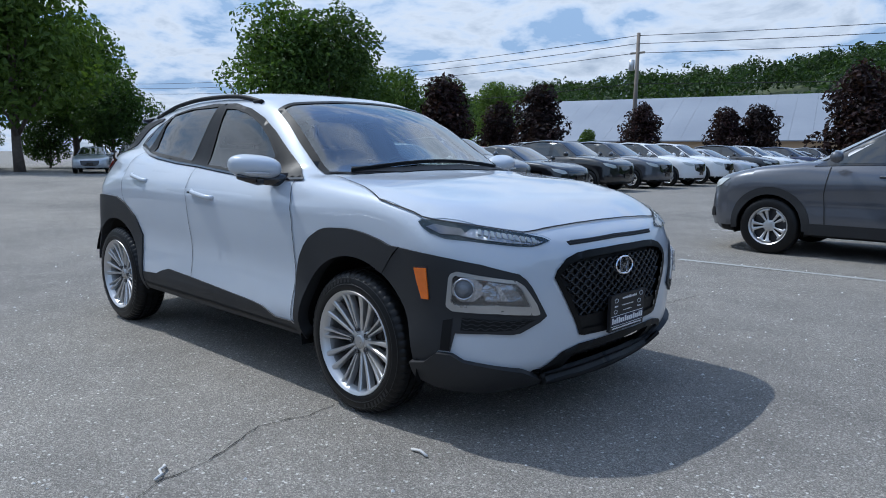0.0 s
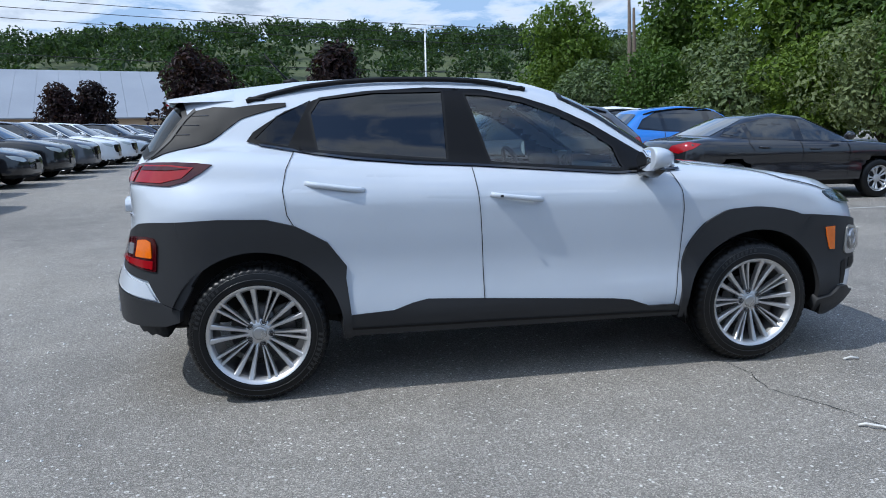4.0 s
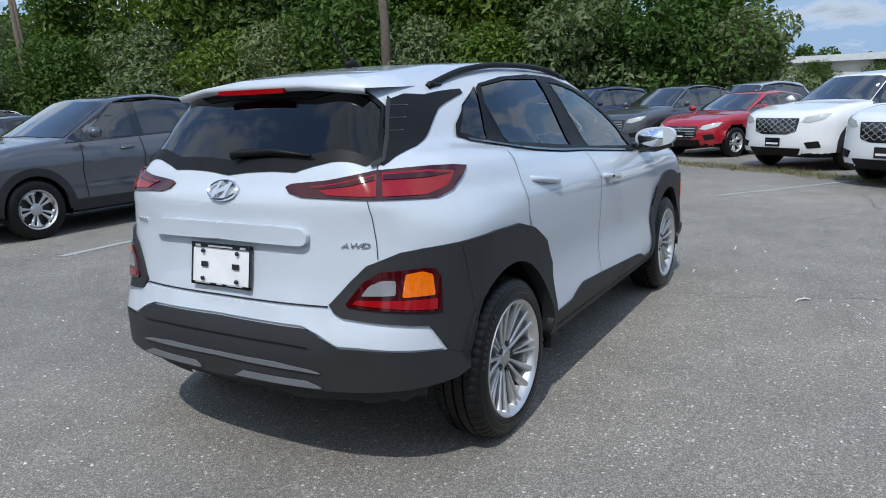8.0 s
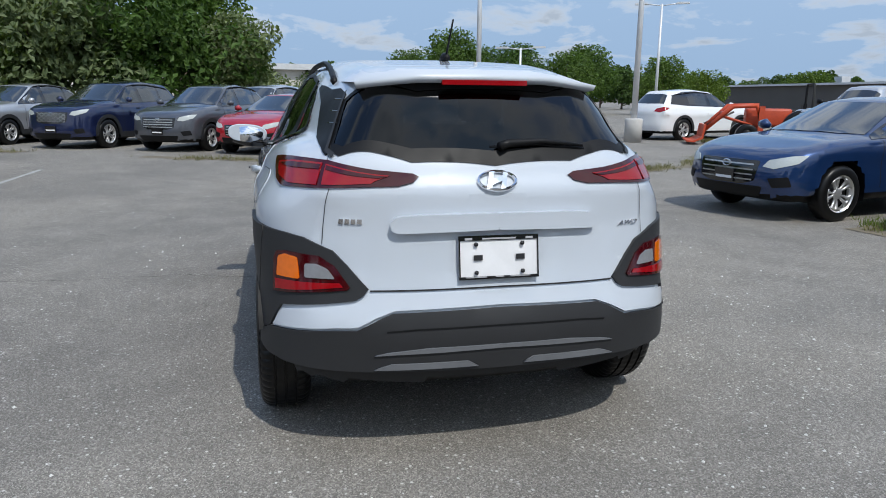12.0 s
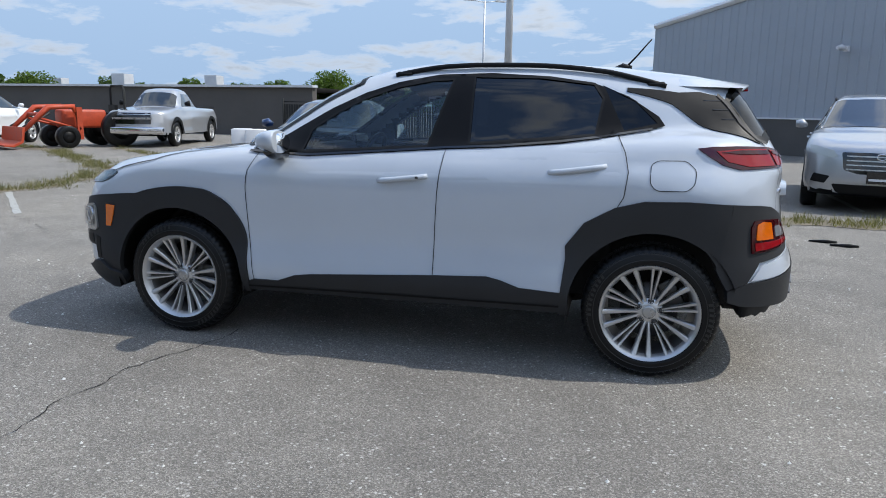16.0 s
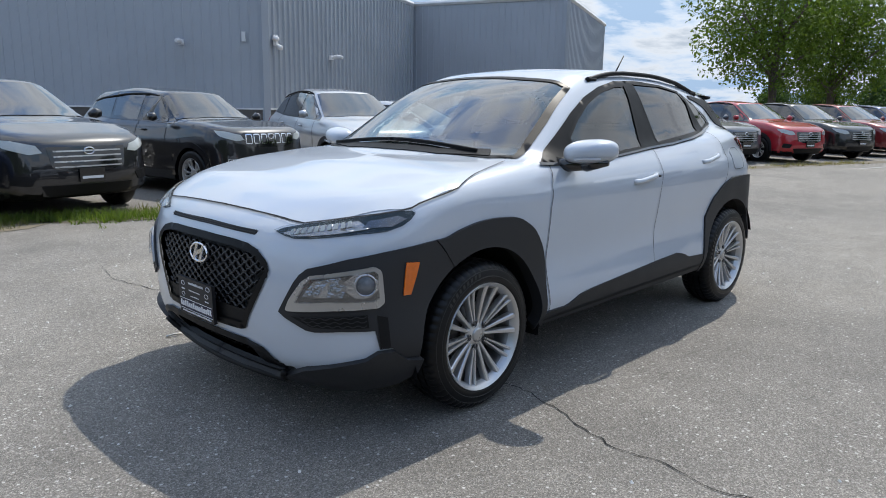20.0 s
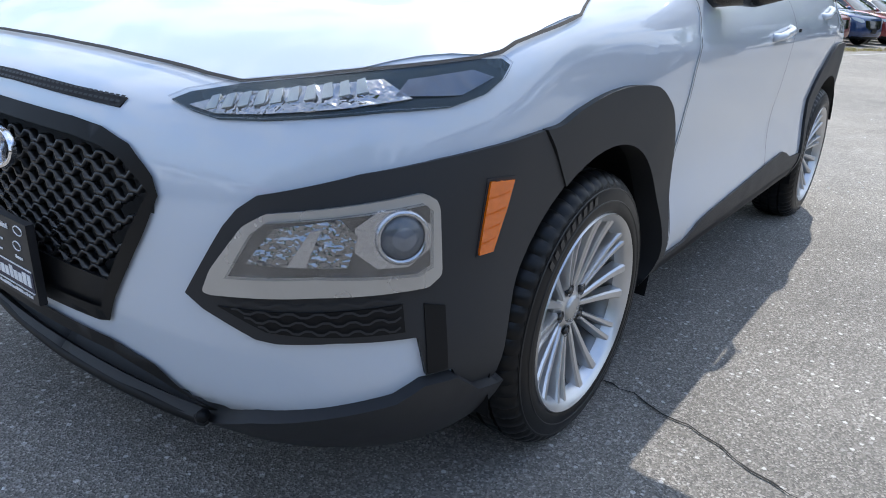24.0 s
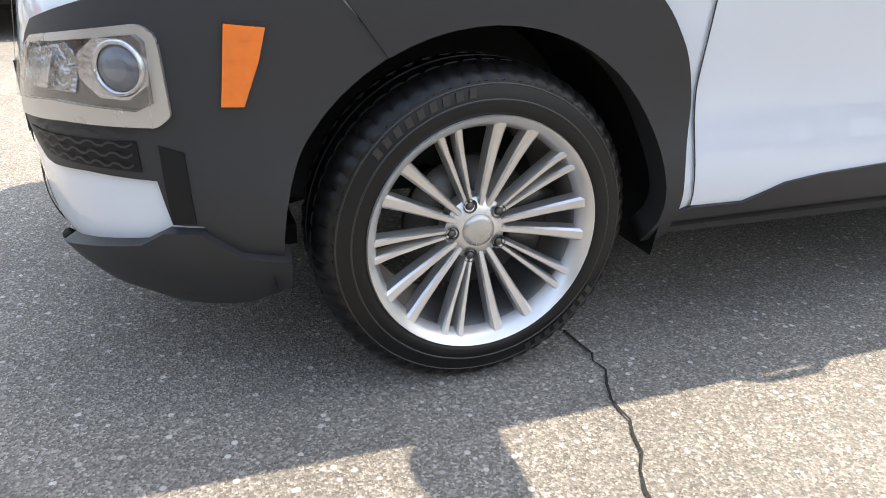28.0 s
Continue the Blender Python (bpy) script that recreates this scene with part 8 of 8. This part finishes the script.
# ---- trees ----
def leaf_cloud(rnd_, blobs, n, size, flat_=0.5):
    """Leaves spread over the outside of lumps: small bent sheets."""
    rs = np.random.RandomState(rnd_)
    c = np.array([b[:3] for b in blobs])
    r = np.array([b[3] for b in blobs])
    w_ = r ** 2 / np.sum(r ** 2)
    pick = rs.choice(len(blobs), n, p=w_)
    d = rs.normal(size=(n, 3))
    d /= np.linalg.norm(d, axis=1)[:, None]
    rad = r[pick] * (0.55 + 0.55 * rs.rand(n) ** 0.6)
    p = c[pick] + d * rad[:, None] * np.array((1, 1, 0.8))
    nn = d * 0.7 + rs.normal(size=(n, 3)) * 0.55 + np.array((0, 0, 0.35))
    nn /= np.linalg.norm(nn, axis=1)[:, None]
    ref = rs.normal(size=(n, 3))
    u = np.cross(nn, ref)
    u /= np.linalg.norm(u, axis=1)[:, None]
    w2 = np.cross(nn, u)
    s = size * (0.6 + 0.8 * rs.rand(n))[:, None]
    bend = nn * s * 0.25
    v = np.stack([p - u * s, p - w2 * s * 0.55 + bend, p + u * s, p + w2 * s * 0.55 + bend], 1).reshape(-1, 3)
    i = np.arange(n)[:, None] * 4
    f = np.concatenate([i + [0, 1, 2], i + [0, 2, 3]], 1).reshape(-1, 3)
    return v, f


def tree_meshes(seed, h, spread, trunk_h, lumps, n, size, shape="round", limbs=6):
    r = random.Random(seed)
    blobs = []
    for k in range(lumps):
        u = (k + 0.5) / lumps
        z = trunk_h + (h - trunk_h) * (0.10 + 0.80 * u)
        wdt = math.sin(math.pi * (0.16 + 0.74 * u)) if shape == "round" else (1.05 - 0.85 * u)
        a = k * 2.4 + r.uniform(-0.5, 0.5)
        q = spread * wdt * r.uniform(0.25, 0.86)
        rad = spread * (0.21 + 0.19 * r.random()) * (0.65 + 0.5 * wdt)
        blobs.append((q * math.cos(a), q * math.sin(a), z, rad))
    blobs.append((0, 0, trunk_h + (h - trunk_h) * 0.5, spread * 0.5))
    pieces = [tube([(0, 0, -0.1), (r.uniform(-.1, .1), r.uniform(-.1, .1), trunk_h * 0.6), (r.uniform(-.25, .25), r.uniform(-.25, .25), trunk_h + (h - trunk_h) * 0.35), (0, 0, h * 0.86)], [h * 0.026, h * 0.020, h * 0.013, h * 0.004], 8)]
    for k in range(limbs):
        b = blobs[k * max(1, len(blobs) // limbs) % len(blobs)]
        z0 = trunk_h * (0.75 + 0.1 * k)
        z0 = min(z0, b[2] - 0.3)
        pieces.append(tube([(0, 0, z0), (b[0] * 0.45, b[1] * 0.45, (z0 + b[2]) / 2 + 0.2), (b[0] * 0.9, b[1] * 0.9, b[2])], [h * 0.011, h * 0.007, h * 0.003], 6))
    return mesh_of("trunk", joined(*pieces), M["bark"]), mesh_of("crown", leaf_cloud(seed, blobs, n, size), M["leaf_green"], False)


TREES = {
    "tall": [tree_meshes(11, 13.0, 4.6, 2.6, 44, 8800, 0.185), tree_meshes(12, 12.0, 4.2, 2.2, 40, 8800, 0.185)],
    "broad": [tree_meshes(21, 9.0, 4.2, 1.8, 32, 6800, 0.185), tree_meshes(22, 8.5, 4.6, 1.5, 32, 6800, 0.185)],
    "shrub": [tree_meshes(31, 5.2, 3.0, 0.3, 22, 8000, 0.115), tree_meshes(32, 4.6, 2.8, 0.2, 20, 8000, 0.115)],
    "cone": [tree_meshes(41, 7.0, 3.1, 0.8, 34, 4600, 0.17, "cone"), tree_meshes(42, 6.2, 2.9, 0.7, 30, 4400, 0.17, "cone")],
    "far": [tree_meshes(51, 11.0, 5.0, 1.0, 14, 2600, 0.42), tree_meshes(52, 10.0, 4.6, 1.0, 14, 2600, 0.42)],
    "locust": [tree_meshes(61, 9.5, 5.0, 2.6, 38, 16000, 0.095, "round", 12)],
}
rt = random.Random(9)


def tree(kind, x, y, s=1.0, leaf="leaf_green", label="leafy green tree", group="", name="tree"):
    tr_, cr_ = TREES[kind][rt.randrange(len(TREES[kind]))]
    e = tagged(new(name), label, "shrub" if kind == "shrub" else "tree", group)
    put("trunk", tr_, e)
    put("crown", cr_, e, mat=M[leaf])
    e.matrix_basis = pose(x, y, 0, 0, 0, rt.uniform(0, 360)) @ Matrix.Diagonal((s * rt.uniform(0.92, 1.08), s * rt.uniform(0.92, 1.08), s, 1))
    return e


# belt behind the slanting row
for i, (x, y) in enumerate(((27.5, 2.4), (26.0, 5.2), (25.0, 8.4), (24.2, 11.6), (24.0, 14.8), (23.6, 18.2), (22.6, 21.6), (21.8, 25.2), (20.6, 29.0), (18.8, 33.5), (16.5, 38))):
    tree("shrub", x, y, 1.05 + 0.12 * (i % 3), ("leaf_grey", "leaf_green", "leaf_grey", "leaf_lime")[i % 4], "dense grey-green shrub at the edge of the car park", "shrub belt", "shrub")
for i, (x, y, s) in enumerate(((30, 4.0, 0.62), (29, 9.5, 0.80), (29, 14.5, 0.95), (27.5, 19.5, 1.0), (26.5, 25, 1.05), (25.0, 30, 1.05), (22.5, 37.5, 0.95), (31, 24, 1.1), (34, 12, 0.85), (33, 18, 1.0), (30, 33, 1.1), (17.5, 45, 0.85))):
    tree("tall", x, y, s, ("leaf_green", "leaf_dark", "leaf_lime")[i % 3], "tall leafy tree behind the parked cars", "tree belt")
for x, y, s in ((21.3, 15.3, 0.95), (18.2, 36.5, 0.8), (19.0, 37.5, 0.75)):
    e = tagged(new("bare_trunk"), "tall bare trunk standing among the shrubs", "tree")
    obj("trunk", *tube([(0, 0, -0.1), (0.2, 0.1, 5), (0.1, 0.5, 11)], [0.26, 0.20, 0.10], 10), M["bark"], e)
    e.matrix_basis = pose(x, y, 0) @ Matrix.Scale(s, 4)
for i, (x, y, s, lf) in enumerate(((19.5, 49, 0.85, "leaf_lime"), (20, 52, 0.9, "leaf_green"), (21, 44, 0.8, "leaf_grey"), (26, 47, 1.0, "leaf_green"))):
    tree("broad", x, y, s, lf, "rounded leafy tree beyond the parked row")
# maples with dark purple leaves
for a, dist, s in ((131.5, 52, 1.10), (127.3, 58, 0.78), (124.0, 54, 1.02), (116.2, 56, 0.74), (110.2, 58, 0.76), (108.0, 59, 0.80), (101.5, 54, 1.05), (91.3, 48, 1.12), (99.8, 57, 0.95)):
    x, y = 2.2 + dist * math.cos(radians(a)), -4.0 + dist * math.sin(radians(a))
    tree("cone", x, y, s, "leaf_purple", "conical maple with dark purple leaves", "purple maples")
tree("cone", 2.2 + 57 * math.cos(radians(120.3)), -4 + 57 * math.sin(radians(120.3)), 0.5, "leaf_green", "small conical green tree")
for x, y, s in ((3.0, 60.5, 0.42), (13.0, 60, 0.40), (16.5, 59, 0.38), (-2.0, 63, 0.45)):
    tree("broad", x, y, s, "leaf_yellow", "small yellow-green tree by the low building", "yellow trees")
# big trees to the north-west and west
for i, (a, dist, s, k) in enumerate(((145.5, 50, 0.90, "tall"), (142.0, 50, 0.95, "tall"), (140.0, 56, 0.80, "tall"), (136.5, 62, 0.72, "tall"), (133.0, 68, 0.66, "tall"), (129.0, 72, 0.66, "tall"), (159.0, 62, 0.80, "tall"), (158.0, 52, 0.70, "broad"), (160.5, 58, 0.92, "tall"), (164.0, 46, 1.08, "tall"),
                                     (167.5, 50, 1.1, "tall"), (171, 52, 1.0, "tall"), (175, 56, 1.0, "tall"), (180, 58, 0.9, "tall"), (186, 66, 0.8, "tall"), (151.5, 95, 0.5, "broad"), (148.0, 90, 0.6, "broad"))):
    tree(k, 3.0 + dist * math.cos(radians(a)), -3 + dist * math.sin(radians(a)), s, ("leaf_green", "leaf_dark", "leaf_green")[i % 3], "large leafy tree at the edge of the car park", "edge trees")
for i in range(9):
    tree("shrub", -50 - 1.2 * i, 14 - 4.2 * i, 0.75, "leaf_dark", "low hedge shrub at the edge of the car park", "edge hedge", "shrub")
# locust tree beside the far row, and trees past the grey building
tree("locust", -33.5, -10.5, 1.0, "leaf_lime", "airy locust tree with feathery leaves")
tree("locust", -38.0, -9.0, 0.85, "leaf_lime", "airy locust tree with feathery leaves")
for i, (a, dist, s) in enumerate(((189, 70, 0.5), (192, 74, 0.45), (196, 78, 0.42), (184, 72, 0.5), (199, 85, 0.4), (181, 80, 0.6))):
    tree("tall", 3 + dist * math.cos(radians(a)), 2 + dist * math.sin(radians(a)), s, "leaf_dark", "tree in the distance past the building")
# far trees from east round to south
for i in range(44):
    a = 3 - 1.75 * i
    dist = 92 + 26 * ((i * 7) % 5) / 5
    tree("far", -3 + dist * math.cos(radians(a)), 2 + dist * math.sin(radians(a)), (0.48 + 0.22 * rt.random()) * (1.0 if a > -32 else 0.78), ("leaf_dark", "leaf_green")[i % 2], "tree in the far line beyond the car park", "far tree line")
for x, y, s in ((26.5, -19.6, 0.31), (16.4, -37.5, 0.42), (12.6, -39, 0.36), (8.6, -36.5, 0.27), (6.7, -41.5, 0.42), (31.0, -29.5, 0.36)):
    tree("broad", x, y, s, "leaf_lime", "rounded bright green tree")
for x, y, s in ((58, -15, 0.80), (62, -19, 0.72), (57, -11, 0.62), (64, -24, 0.58), (60, -7, 0.5), (66, -29, 0.5), (55, -20, 0.70), (52, -23.5, 0.62), (56, -27, 0.72), (53, -33, 0.6), (62, -3, 0.45), (61, 1.5, 0.42)):
    tree("broad", x, y, s, "leaf_green", "large rounded tree beyond the lamp posts")

# ---- wooded hills to the north ----
def ridge(x, y):
    a = math.degrees(math.atan2(y, x))
    r = math.hypot(x, y)
    lift = max(0.0, min(1.0, (r - 95) / 190))
    lift = lift * lift * (3 - 2 * lift)
    side = np.interp(a, [10, 40, 64, 74, 80, 86, 94, 100, 105, 110, 118, 127, 140, 155], [0.12, 0.35, 0.74, 0.83, 0.78, 0.90, 0.94, 0.85, 0.80, 0.68, 0.62, 0.48, 0.22, 0.0])
    return 36 * lift * side * (1 + 0.12 * noise.noise(Vector((x * 0.012, y * 0.012, 0))))


N1, N2 = 56, 26
hv, hf = [], []
for i in range(N1):
    a = radians(8 + 155 * i / (N1 - 1))
    for j in range(N2):
        r = 95 + (420 - 95) * j / (N2 - 1)
        x, y = r * math.cos(a), r * math.sin(a)
        hv.append((x, y, ridge(x, y) - 0.05))
hf = [(i * N2 + j, i * N2 + j + 1, (i + 1) * N2 + j + 1, (i + 1) * N2 + j) for i in range(N1 - 1) for j in range(N2 - 1)]
tagged(obj("hillside", hv, [q[::-1] for q in hf], M["hill"]), "grassy hillside rising beyond the buildings", "hill", kind="structure")
wood = np.random.RandomState(3)
spots = []
while len(spots) < 1500:
    a, r = radians(wood.uniform(8, 141)), wood.uniform(100, 330) if len(spots) % 3 else wood.uniform(200, 300)
    x, y = r * math.cos(a), r * math.sin(a)
    deg = math.degrees(a)
    if 68 < deg < 91 and 105 < r < 165 and wood.rand() < 0.92:
        continue
    if deg > 125 and wood.rand() < (deg - 125) / 16:
        continue
    spots.append((x, y, ridge(x, y), wood.uniform(3.6, 6.2)))
# each crown is a handful of smaller lumps, uneven in height
blobs = []
for x, y, z, s in spots:
    for k in range(5):
        a = wood.uniform(0, 6.283)
        q = s * wood.uniform(0.15, 0.62)
        blobs.append((x + q * math.cos(a), y + q * math.sin(a), z + s * wood.uniform(0.45, 1.35), s * wood.uniform(0.28, 0.5)))
wv, wf = leaf_cloud(77, blobs, 170000, 0.6)
tagged(obj("hill_wood", wv, wf, M["leaf_far"], smooth=False), "dense dark green wood covering the hill", "woodland", kind="stuff")
